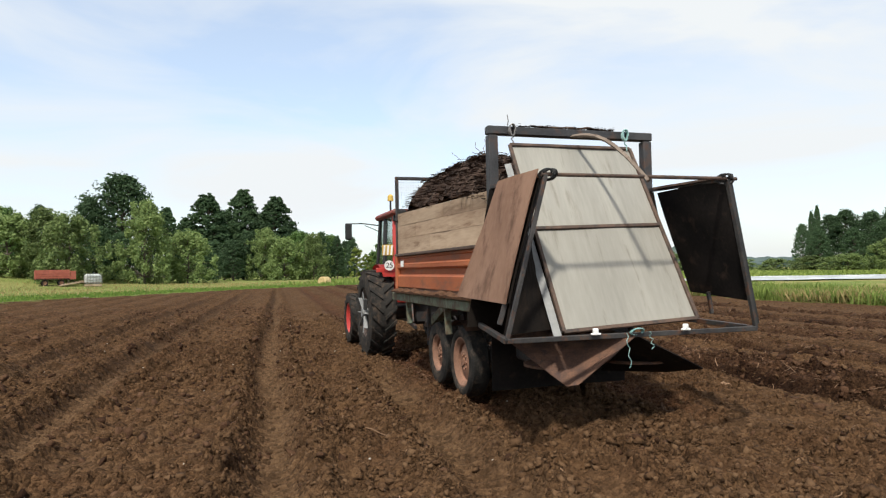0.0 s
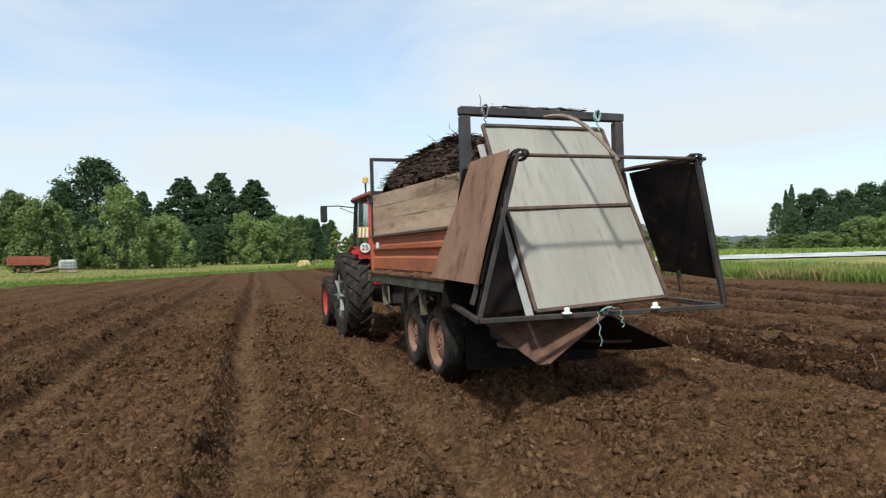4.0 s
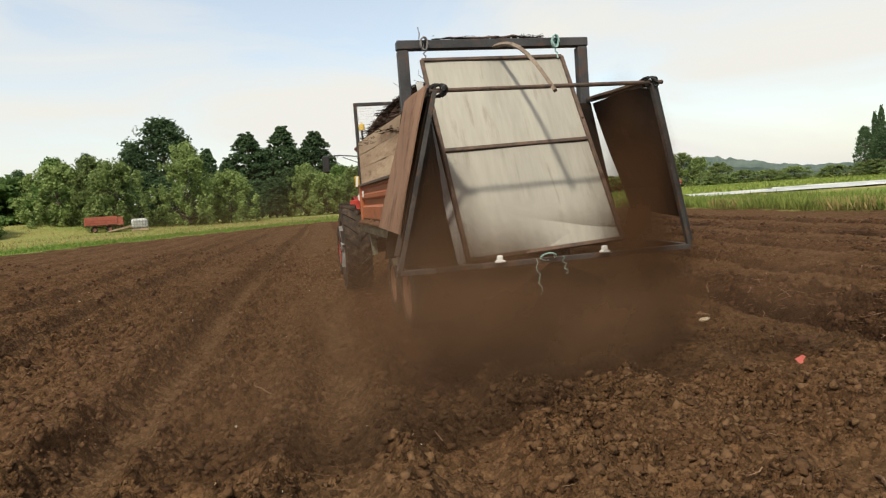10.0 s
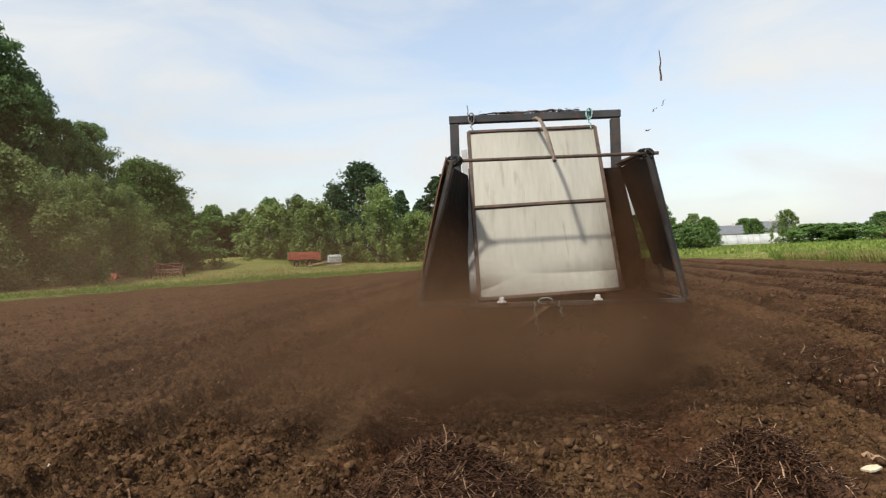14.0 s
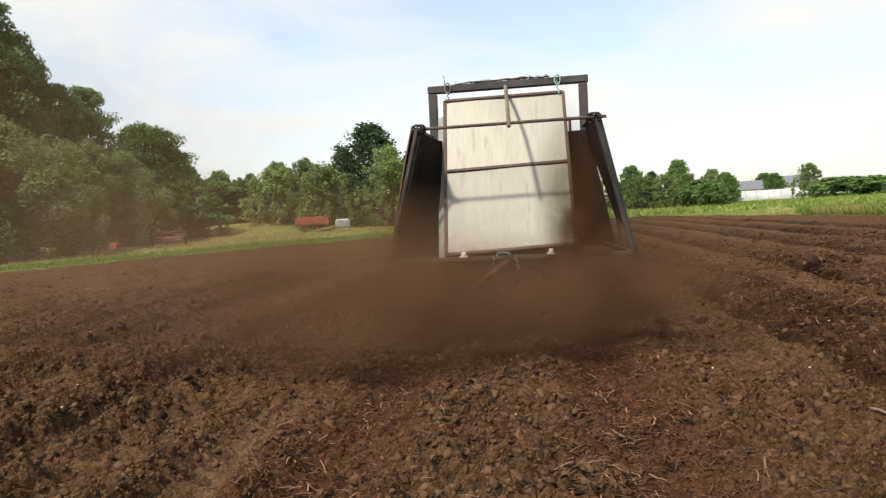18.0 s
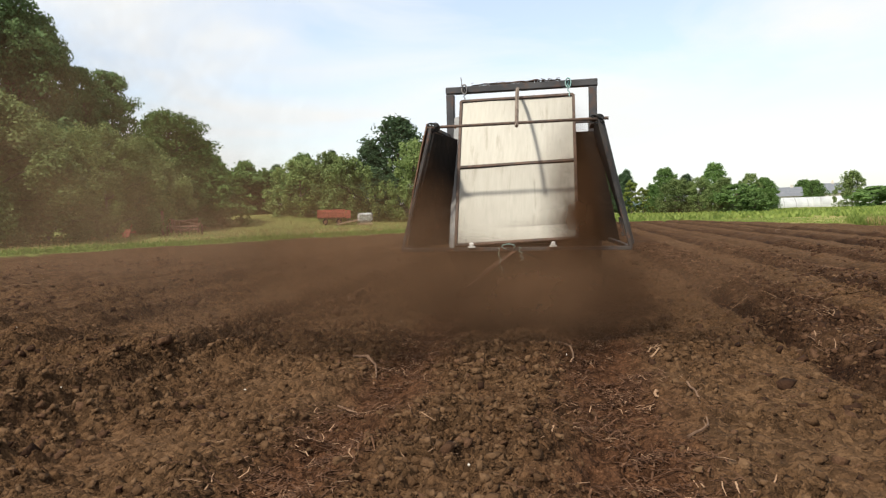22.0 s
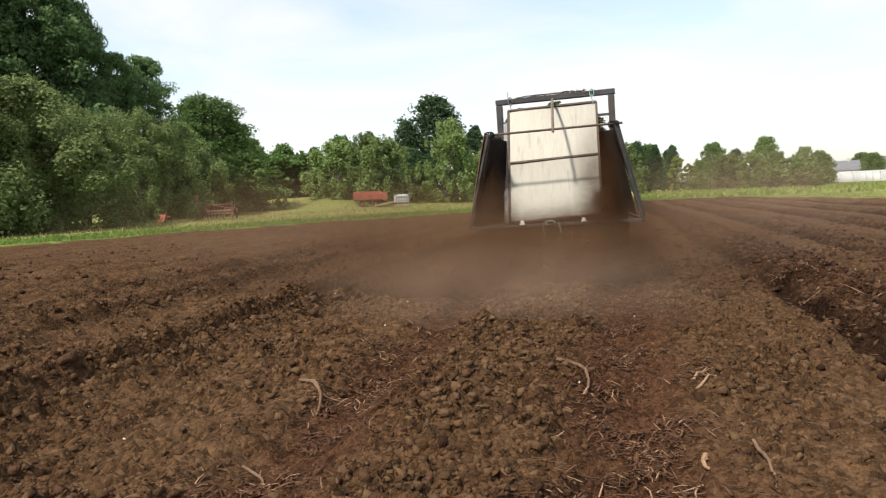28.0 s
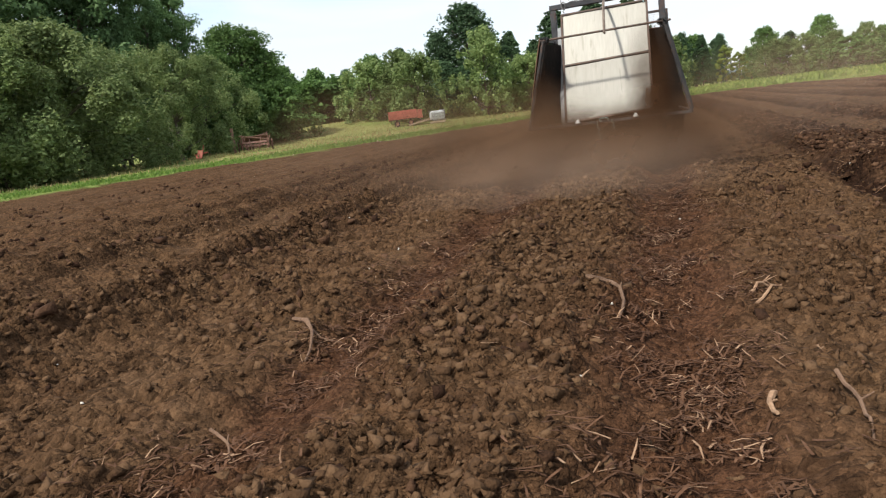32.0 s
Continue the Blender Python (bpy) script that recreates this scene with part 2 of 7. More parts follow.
def block(lo, hi, bevel=0.0, m=None, bm=None):
    """A box from corner to corner, its edges bevelled."""
    own = bmesh.new()
    c, s = (Vector(lo) + Vector(hi)) / 2, Vector(hi) - Vector(lo)
    bmesh.ops.create_cube(own, size=1, matrix=Matrix.Translation(c) @ Matrix.Diagonal((*s, 1)))
    if bevel:
        bmesh.ops.bevel(own, geom=own.edges[:], offset=bevel, segments=1, affect="EDGES", profile=0.5)
    if m is not None:
        own.transform(m)
    if bm is None:
        return own
    me = bpy.data.meshes.new("tmp")
    own.to_mesh(me)
    own.free()
    bm.from_mesh(me)
    bpy.data.meshes.remove(me)
    return bm


def bar(a, b, wide=0.05, deep=None, bm=None, bevel=0.004, up=(0, 0, 1), wall=True):
    """A straight bar of rectangular section from a to b."""
    a, b = Vector(a), Vector(b)
    d = b - a
    y = d.normalized()
    z = Vector(up) - y * y.dot(Vector(up))
    if z.length < 1e-3:
        z = Vector((0, 1, 0)) - y * y.y
    z.normalize()
    x = y.cross(z)
    m = Matrix((x, y, z)).transposed().to_4x4()
    m.translation = (a + b) / 2
    deep = deep or wide
    return block((-wide / 2, -d.length / 2, -deep / 2), (wide / 2, d.length / 2, deep / 2), bevel, m, bm)


def pipe(points, r=0.02, sides=8, bm=None, taper=1.0):
    """A round rod along points."""
    bm = bm or bmesh.new()
    pts = [Vector(p) for p in points]
    rings = []
    for i, p in enumerate(pts):
        d = (pts[min(i + 1, len(pts) - 1)] - pts[max(i - 1, 0)]).normalized()
        ref = Vector((0, 0, 1)) if abs(d.z) < 0.9 else Vector((1, 0, 0))
        u = d.cross(ref).normalized()
        v = d.cross(u)
        rr = r * (1 + (taper - 1) * i / max(len(pts) - 1, 1))
        rings.append([bm.verts.new(p + rr * (math.cos(k * math.tau / sides) * u + math.sin(k * math.tau / sides) * v)) for k in range(sides)])
    for a, b in zip(rings, rings[1:]):
        for k in range(sides):
            bm.faces.new((a[k], a[(k + 1) % sides], b[(k + 1) % sides], b[k]))
    bm.faces.new(rings[0])
    bm.faces.new(rings[-1])
    return bm


def slab(corners, thick, cuts=1, warp=0.0, seed=0):
    """A sheet between four corners, of that thickness, a little warped."""
    bm = bmesh.new()
    c = [Vector(p) for p in corners]
    nrm = ((c[1] - c[0]).cross(c[3] - c[0])).normalized()
    rnd = random.Random(seed)
    off = rnd.uniform(0, 99)
    grids = []
    for side in (0.5, -0.5):
        g = []
        for j in range(cuts + 1):
            row = []
            for i in range(cuts + 1):
                u, v = i / cuts, j / cuts
                p = c[0] * (1 - u) * (1 - v) + c[1] * u * (1 - v) + c[2] * u * v + c[3] * (1 - u) * v
                w = warp * noise.noise(p * 1.6 + Vector((off, 0, 0))) if warp else 0
                row.append(bm.verts.new(p + nrm * (side * thick + w)))
            g.append(row)
        grids.append(g)
    a, b = grids
    for j in range(cuts):
        for i in range(cuts):
            bm.faces.new((a[j][i], a[j][i + 1], a[j + 1][i + 1], a[j + 1][i]))
            bm.faces.new((b[j][i], b[j + 1][i], b[j + 1][i + 1], b[j][i + 1]))
    for k in range(cuts):
        for q0, q1 in (((0, k), (0, k + 1)), ((cuts, k + 1), (cuts, k)), ((k + 1, 0), (k, 0)), ((k, cuts), (k + 1, cuts))):
            bm.faces.new((a[q0[0]][q0[1]], b[q0[0]][q0[1]], b[q1[0]][q1[1]], a[q1[0]][q1[1]]))
    return bm


def lathe(profile, sides=32, axis="x"):
    """A ring swept round the x axis: profile of (x, radius), closed."""
    bm = bmesh.new()
    rings = []
    for k in range(sides):
        a = k * math.tau / sides
        rings.append([bm.verts.new((x, r * math.cos(a), r * math.sin(a))) for x, r in profile])
    n = len(profile)
    for k in range(sides):
        p, q = rings[k], rings[(k + 1) % sides]
        for i in range(n):
            bm.faces.new((p[i], p[(i + 1) % n], q[(i + 1) % n], q[i]))
    return bm


def raw(name, verts, faces, material, parent=None, label="", kind=""):
    me = bpy.data.meshes.new(name)
    me.from_pydata(verts, [], faces)
    me.materials.append(material)
    ob = new(name, me)
    ob.parent = parent
    if label or kind:
        tagged(ob, label, kind=kind)
    return ob


def grid_mesh(name, co, faces, material):
    """A mesh from numpy arrays of corners and of faces with an equal number of corners."""
    me = bpy.data.meshes.new(name)
    k = faces.shape[1]
    me.vertices.add(len(co))
    me.vertices.foreach_set("co", np.ascontiguousarray(co, np.float32).ravel())
    me.loops.add(faces.size)
    me.loops.foreach_set("vertex_index", np.ascontiguousarray(faces, np.int32).ravel())
    me.polygons.add(len(faces))
    me.polygons.foreach_set("loop_start", np.arange(0, faces.size, k, dtype=np.int32))
    me.update(calc_edges=True)
    me.materials.append(material)
    return me


# ---- the lie of the land ----
ROW = radians(14)                                # the beds run 14 degrees to the left of ahead


def across(x, y):
    return x * math.cos(ROW) + y * math.sin(ROW)


FIELD = [(-60, -90), (-36, 5), (-28.5, 33), (-24.5, 48), (-20, 62), (-13, 77), (-4, 82), (3, 67), (8, 56.5), (12.3, 42), (13.6, 30), (16.2, 22), (24, 0), (50, -90)]


def inside(X, Y):
    """Signed distance to the field's edge, positive within."""
    X, Y = np.asarray(X, float), np.asarray(Y, float)
    best = np.full(X.shape, 1e9)
    odd = np.zeros(X.shape, bool)
    for (x0, y0), (x1, y1) in zip(FIELD, FIELD[1:] + FIELD[:1]):
        dx, dy = x1 - x0, y1 - y0
        t = np.clip(((X - x0) * dx + (Y - y0) * dy) / (dx * dx + dy * dy), 0, 1)
        best = np.minimum(best, np.hypot(X - x0 - t * dx, Y - y0 - t * dy))
        cross = (y0 > Y) != (y1 > Y)
        if y1 != y0:
            odd ^= cross & (X < dx * (Y - y0) / (y1 - y0) + x0)
    return np.where(odd, best, -best)


rng = np.random.default_rng(7)
LATTICE = rng.random((256, 256))


def value(X, Y, size, salt=0):
    """Smooth value noise from -1 to 1, of that grain in metres."""
    u, v = np.asarray(X, float) / size + salt * 17.3, np.asarray(Y, float) / size + salt * 9.1
    i, j = np.floor(u).astype(int), np.floor(v).astype(int)
    fu, fv = u - i, v - j
    fu, fv = fu * fu * (3 - 2 * fu), fv * fv * (3 - 2 * fv)
    a, b = LATTICE[i % 256, j % 256], LATTICE[(i + 1) % 256, j % 256]
    c, d = LATTICE[i % 256, (j + 1) % 256], LATTICE[(i + 1) % 256, (j + 1) % 256]
    return ((a * (1 - fu) + b * fu) * (1 - fv) + (c * (1 - fu) + d * fu) * fv) * 2 - 1


def dent(s, at, wide):
    return np.exp(-((s - at) / wide) ** 2)


def strips(S, Y):
    """How thick the mulch lies: two strips in the wheel ways behind the spreader."""
    w = 0.10 * value(S * 0 + 3, Y, 1.3, 3)
    return np.clip(1.25 * (dent(S, 2.22 + w, 0.36) + dent(S, 4.18 - w, 0.42)), 0, 1) * np.clip((Y - 6.6) / 1.2, 0, 1)


def crumbs(X, Y, cell, salt):
    """Rounded lumps: one at a random spot of each cell, of random size."""
    u, v = X / cell, Y / cell
    i, j = np.floor(u).astype(int), np.floor(v).astype(int)
    best = np.zeros(X.shape)
    for di in (-1, 0, 1):
        for dj in (-1, 0, 1):
            a, b = (i + di + salt * 31) % 256, (j + dj + salt * 57) % 256
            r = 0.35 + 0.55 * LATTICE[b, (a * 3 + 7) % 256]
            dx, dy = u - (i + di) - LATTICE[a, b], v - (j + dj) - LATTICE[(a * 5 + 3) % 256, (b + 91) % 256]
            d = (dx * dx + dy * dy) / (r * r)
            best = np.maximum(best, r * np.sqrt(np.clip(1 - d, 0, 1)))
    return best * cell


GULLIES = ((6.26, 0.16, 0.13), (7.62, 0.07, 0.20), (8.78, 0.17, 0.17), (10.05, 0.09, 0.2), (11.28, 0.17, 0.18), (12.5, 0.10, 0.2), (13.75, 0.17, 0.2), (15.0, 0.12, 0.2), (16.3, 0.16, 0.2))   # furrows on the river side: place across, depth, half width
BANKS = ((6.92, 0.62, 1.0), (9.14, 0.34, 0.65), (11.62, 0.36, 0.65), (14.1, 0.36, 0.6), (16.6, 0.36, 0.6))   # banks of dark turned soil and old mulch beside them: place across, half width, strength


def banks(S, L):
    """How much of the old mulch lies heaped there."""
    w = 0.12 * value(S * 0, L, 4.0, 1)
    m = np.zeros(np.shape(S))
    for at, half, much in BANKS:
        m = np.maximum(m, much * np.exp(-((S + 1.2 * w - at) / half) ** 6))
    return np.clip(m * (0.95 + 0.5 * value(S, L, 0.8, 44)), 0, 1)


def faded(at, L):
    """The track beside the tractor's way ends where the tractor has driven over it."""
    return np.clip((10.5 - L) / 2.0, 0, 1) if at > 1 else 1.0


def damp_shade(X, Y):
    """Freshly turned, moist soil in patches; furrows and wheel ways also have shade painted in dark."""
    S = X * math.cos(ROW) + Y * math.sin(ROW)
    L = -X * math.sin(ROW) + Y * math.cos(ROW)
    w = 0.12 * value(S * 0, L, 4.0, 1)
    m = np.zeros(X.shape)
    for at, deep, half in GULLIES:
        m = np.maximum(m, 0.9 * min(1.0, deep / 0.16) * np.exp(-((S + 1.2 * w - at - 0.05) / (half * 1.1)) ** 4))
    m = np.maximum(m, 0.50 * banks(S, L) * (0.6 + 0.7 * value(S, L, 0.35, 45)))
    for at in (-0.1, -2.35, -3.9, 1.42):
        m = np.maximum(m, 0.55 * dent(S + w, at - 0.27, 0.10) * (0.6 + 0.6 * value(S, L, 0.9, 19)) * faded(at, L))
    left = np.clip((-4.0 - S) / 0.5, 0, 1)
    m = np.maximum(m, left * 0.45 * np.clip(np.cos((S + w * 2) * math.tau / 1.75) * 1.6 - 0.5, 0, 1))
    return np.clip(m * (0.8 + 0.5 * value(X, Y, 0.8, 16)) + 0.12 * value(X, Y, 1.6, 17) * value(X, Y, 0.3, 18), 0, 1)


def tracks(X, Y):
    """Where a tyre has pressed the soil smooth."""
    S = X * math.cos(ROW) + Y * math.sin(ROW)
    L = -X * math.sin(ROW) + Y * math.cos(ROW)
    w = 0.12 * value(S * 0, L, 4.0, 1)
    m = np.zeros(X.shape)
    for at in (-0.1, -2.35, -3.9, 1.42):
        m = np.maximum(m, dent(S + w, at + 0.02, 0.17) * faded(at, L))
    return np.clip(m * (0.78 + 0.7 * value(X, Y, 1.1, 23) + 0.3 * value(X, Y, 0.3, 24)), 0, 1)


def tilth(X, Y):
    """Where the soil lies in coarse clods (1) and where it is crushed fine and flat (0)."""
    S = X * math.cos(ROW) + Y * math.sin(ROW)
    L = -X * math.sin(ROW) + Y * math.cos(ROW)
    w = 0.12 * value(S * 0, L, 4.0, 1)
    m = 0.46 + 0.26 * value(X, Y, 1.1, 60) + 0.36 * value(X, Y, 0.42, 61) + 0.26 * value(X, Y, 0.2, 62)
    for at in (-0.1, -2.35, -3.9, 1.42):
        m = m + (0.75 * dent(S + w, at - 0.36, 0.14) + 0.45 * dent(S + w, at + 0.34, 0.12)) * faded(at, L)
    m = m + 0.40 * np.exp(-((S - 3.2) / 0.62) ** 4) + 0.10 * np.clip((1.2 - S) / 0.8, 0, 1) + 0.14 * np.exp(-((S - 5.4) / 0.7) ** 4)
    return np.clip(m, 0, 1)


def land(X, Y):
    """Height of the ground."""
    S = X * math.cos(ROW) + Y * math.sin(ROW)
    L = -X * math.sin(ROW) + Y * math.cos(ROW)
    w = 0.12 * value(S * 0, L, 4.0, 1)
    soil = np.clip(inside(X, Y) / 0.8, 0, 1)
    h = 0.030 * value(X, Y, 2.2, 2) + 0.028 * value(X, Y, 0.7, 3)
    left = np.clip((-4.0 - S) / 0.5, 0, 1)
    h = h - left * 0.15 * np.clip(np.cos((S + w * 2) * math.tau / 1.75) * 1.6 - 0.5, 0, 1.1) * (0.7 + 0.5 * value(S, L, 2.0, 15))
    smooth = np.zeros(X.shape)
    for at, deep, wide in ((-0.1, 0.15, 0.21), (-2.35, 0.13, 0.22), (-3.9, 0.11, 0.20), (1.42, 0.10, 0.22), (2.22, 0.09, 0.26), (4.18, 0.09, 0.28)):
        if at < 2:
            deep = deep * faded(at, L)
            smooth = np.maximum(smooth, dent(S + w, at, wide * 1.1) * faded(at, L))
        lug = (0.030 if at < 2 else 0.010) * np.tanh(2.0 * np.sin((L + 0.25 * (S - at)) * math.tau / 0.17)) * dent(S + w, at, wide * 0.62)
        h = h - deep * dent(S + w, at, wide) + 0.5 * deep * (dent(S + w, at - wide * 1.7, wide * 0.7) + dent(S + w, at + wide * 1.7, wide * 0.7)) + lug
    ridge = np.clip((S - 6.2) / 0.3, 0, 1)
    gully = np.zeros(X.shape)
    for at, deep, half in GULLIES:
        gully = np.maximum(gully, deep * np.exp(-((S + 1.2 * w - at) / half) ** 2) * (0.85 + 0.3 * value(S, L, 1.1, 5)))
    bank = banks(S, L)
    h = h - gully + ridge * 0.03 + bank * (0.07 + 0.045 * value(X, Y, 0.42, 6) + 0.03 * value(X, Y, 0.20, 12))
    Xw = X + 0.030 * value(X, Y, 0.085, 40) + 0.014 * value(X, Y, 0.04, 41)
    Yw = Y + 0.030 * value(X, Y, 0.085, 42) + 0.014 * value(X, Y, 0.04, 43)
    lumps = 0.085 * np.abs(value(Xw, Yw, 0.17, 46)) + 0.095 * np.abs(value(Xw, Yw, 0.085, 47)) + 0.034 * np.abs(value(Xw, Yw, 0.05, 48))
    coarse = tilth(X, Y)
    clod = 0.72 * lumps * (0.40 + 0.80 * coarse) + 0.60 * crumbs(Xw, Yw, 0.085, 1) * (0.15 + 0.85 * coarse) + 0.7 * crumbs(Xw, Yw * 0.8 + 0.3, 0.17, 3) * np.clip(coarse - 0.35, 0, 1) - 0.06
    clod = clod * np.where((X > 6.6) | (Y > 22), 0.45, 1.0)
    clod = clod * (1 - 0.25 * np.clip(strips(S, Y), 0, 1)) * (1 - 0.95 * smooth)
    h = h + clod * (1.0 + 0.5 * bank + 0.15 * np.clip((1.0 - S) / 0.5, 0, 1)) - 0.02
    h = h * soil
    h = h + (1 - soil) * (0.05 * value(X, Y, 1.7, 10) + 0.04)
    rise = np.clip((np.hypot(X + 75, (Y - 110) * 0.8) - 10) / 26, 0, 1)
    h = h + 2.1 * (1 - rise) ** 2 * (1 - soil)
    return h


def soil_material():
    m = bpy.data.materials.new("turned_peaty_soil_and_meadow")
    m.use_nodes = True
    n, l = m.node_tree.nodes, m.node_tree.links
    b = n["Principled BSDF"]
    tc = n.new("ShaderNodeTexCoord")

    def nz(scale, detail=5, rough=0.6):
        t = n.new("ShaderNodeTexNoise")
        t.inputs["Scale"].default_value, t.inputs["Detail"].default_value, t.inputs["Roughness"].default_value = scale, detail, rough
        l.new(tc.outputs["Object"], t.inputs["Vector"])
        return t

    def ramp(src, stops):
        r = n.new("ShaderNodeValToRGB")
        while len(r.color_ramp.elements) < len(stops):
            r.color_ramp.elements.new(0.5)
        for e, (p, c) in zip(r.color_ramp.elements, stops):
            e.position, e.color = p, (*c, 1)
        l.new(src, r.inputs["Fac"])
        return r.outputs["Color"]

    def mix(f, a, c):
        x = n.new("ShaderNodeMix")
        x.data_type = "RGBA"
        l.new(f, x.inputs["Factor"])
        l.new(a, x.inputs["A"])
        l.new(c, x.inputs["B"])
        return x.outputs["Result"]

    def mask(name):
        a = n.new("ShaderNodeAttribute")
        a.attribute_name = name
        return a.outputs["Fac"]

    big, mid, fine = nz(0.6), nz(7), nz(55, 6, 0.7)
    soil = ramp(mid.outputs["Fac"], [(0.30, (0.0506, 0.0269, 0.0132)), (0.52, (0.0885, 0.0489, 0.0246)), (0.72, (0.1287, 0.0743, 0.0394))])
    dry = ramp(fine.outputs["Fac"], [(0.36, (0.0506, 0.0273, 0.0135)), (0.56, (0.0971, 0.0543, 0.0276)), (0.70, (0.1582, 0.0941, 0.0514))])
    soil = mix(ramp(big.outputs["Fac"], [(0.3, (0.2, 0.2, 0.2)), (0.7, (0.75, 0.75, 0.75))]), soil, dry)
    mulch = ramp(fine.outputs["Fac"], [(0.36, (0.038, 0.0172, 0.0090)), (0.56, (0.080, 0.0382, 0.0200)), (0.72, (0.130, 0.0670, 0.0362))])
    soil = mix(mask("mulch"), soil, mulch)
    rough = ramp(fine.outputs["Fac"], [(0.36, (0.020, 0.0098, 0.0056)), (0.56, (0.056, 0.0280, 0.0158)), (0.76, (0.130, 0.0700, 0.0400))])
    soil = mix(mask("ridge"), soil, rough)
    press = ramp(fine.outputs["Fac"], [(0.36, (0.0720, 0.0430, 0.0232)), (0.56, (0.1150, 0.0710, 0.0402)), (0.74, (0.1640, 0.1050, 0.0620))])
    soil = mix(mask("track"), soil, press)
    flat = ramp(fine.outputs["Fac"], [(0.36, (0.0600, 0.0340, 0.0180)), (0.56, (0.0960, 0.0565, 0.0308)), (0.74, (0.1400, 0.0860, 0.0490))])
    lumpy = n.new("ShaderNodeMapRange")
    lumpy.inputs["From Min"].default_value, lumpy.inputs["From Max"].default_value = 0.0, 0.55
    lumpy.inputs["To Min"].default_value, lumpy.inputs["To Max"].default_value = 0.50, 0.0
    l.new(mask("coarse"), lumpy.inputs["Value"])
    bare = n.new("ShaderNodeMath")
    bare.operation = "MULTIPLY"
    l.new(lumpy.outputs["Result"], bare.inputs[0])
    l.new(mask("bed"), bare.inputs[1])
    soil = mix(bare.outputs[0], soil, flat)
    # dark ramp for moist soil and for the shade painted along furrows and ruts
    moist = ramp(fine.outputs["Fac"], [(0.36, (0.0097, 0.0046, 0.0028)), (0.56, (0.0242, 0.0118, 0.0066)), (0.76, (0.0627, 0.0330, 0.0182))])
    soil = mix(mask("damp_shade"), soil, moist)
    cell = n.new("ShaderNodeTexVoronoi")
    cell.inputs["Scale"].default_value = 26
    cell.distance = "MANHATTAN"
    warp = n.new("ShaderNodeMix")
    warp.data_type = "VECTOR"
    warp.inputs["Factor"].default_value = 0.07
    l.new(tc.outputs["Object"], warp.inputs["A"])
    l.new(nz(14, 3).outputs["Color"], warp.inputs["B"])
    l.new(warp.outputs["Result"], cell.inputs["Vector"])
    pick = n.new("ShaderNodeSeparateColor")
    l.new(cell.outputs["Color"], pick.inputs["Color"])
    tone = n.new("ShaderNodeMapRange")
    tone.inputs["To Min"].default_value, tone.inputs["To Max"].default_value = 0.55, 1.40
    l.new(pick.outputs["Red"], tone.inputs["Value"])
    each = n.new("ShaderNodeHueSaturation")
    l.new(tone.outputs["Result"], each.inputs["Value"])
    l.new(soil, each.inputs["Color"])
    soil = each.outputs["Color"]
    grass = ramp(mid.outputs["Fac"], [(0.30, (0.065, 0.120, 0.024)), (0.60, (0.130, 0.200, 0.044)), (0.80, (0.24, 0.26, 0.085))])
    hay = mask("hay")
    straw = ramp(mid.outputs["Fac"], [(0.3, (0.24, 0.19, 0.08)), (0.7, (0.38, 0.31, 0.14))])
    grass = mix(hay, grass, straw)
    l.new(mix(mask("grass"), soil, grass), b.inputs["Base Color"])
    b.inputs["Roughness"].default_value = 0.95
    b.inputs["Specular IOR Level"].default_value = 0.05
    lumps = n.new("ShaderNodeBump")
    lumps.invert = True
    lumps.inputs["Distance"].default_value = 0.028
    relief = n.new("ShaderNodeMapRange")
    relief.inputs["To Min"].default_value, relief.inputs["To Max"].default_value = 0.45, 1.0
    l.new(mask("coarse"), relief.inputs["Value"])
    l.new(relief.outputs["Result"], lumps.inputs["Strength"])
    l.new(cell.outputs["Distance"], lumps.inputs["Height"])
    grit = n.new("ShaderNodeBump")
    grit.inputs["Strength"].default_value, grit.inputs["Distance"].default_value = 1.0, 0.016
    l.new(nz(48, 5, 0.65).outputs["Fac"], grit.inputs["Height"])
    l.new(lumps.outputs["Normal"], grit.inputs["Normal"])
    l.new(grit.outputs["Normal"], b.inputs["Normal"])
    return m


SOIL = soil_material()


def axis(lo, stretches, far, grow=1.15):
    """Coordinates: even steps over each stretch, then wider and wider out to far on either side."""
    mid = [lo]
    for end, step in stretches:
        n = max(1, round((end - mid[-1]) / step))
        mid += list(np.linspace(mid[-1], end, n + 1)[1:])
    up, d, p = [], stretches[-1][1], mid[-1]
    while p < far:
        d *= grow
        p += d
        up.append(p)
    down, d, p = [], stretches[0][1], mid[0]
    while p > -far:
        d *= grow
        p -= d
        down.append(p)
    return np.array(down[::-1] + mid + up)


def sheet(gx, gy):
    """Corners and faces of a grid over the plan."""
    X, Y = np.meshgrid(gx, gy)
    nx, ny = len(gx), len(gy)
    i = (np.arange(ny - 1)[:, None] * nx + np.arange(nx - 1)[None, :]).ravel()
    return X, Y, np.stack([i, i + 1, i + nx + 1, i + nx], -1)


FINE = (-4.8, 8.6, 2.8, 20.5)                    # the stretch beside the way, in fine steps


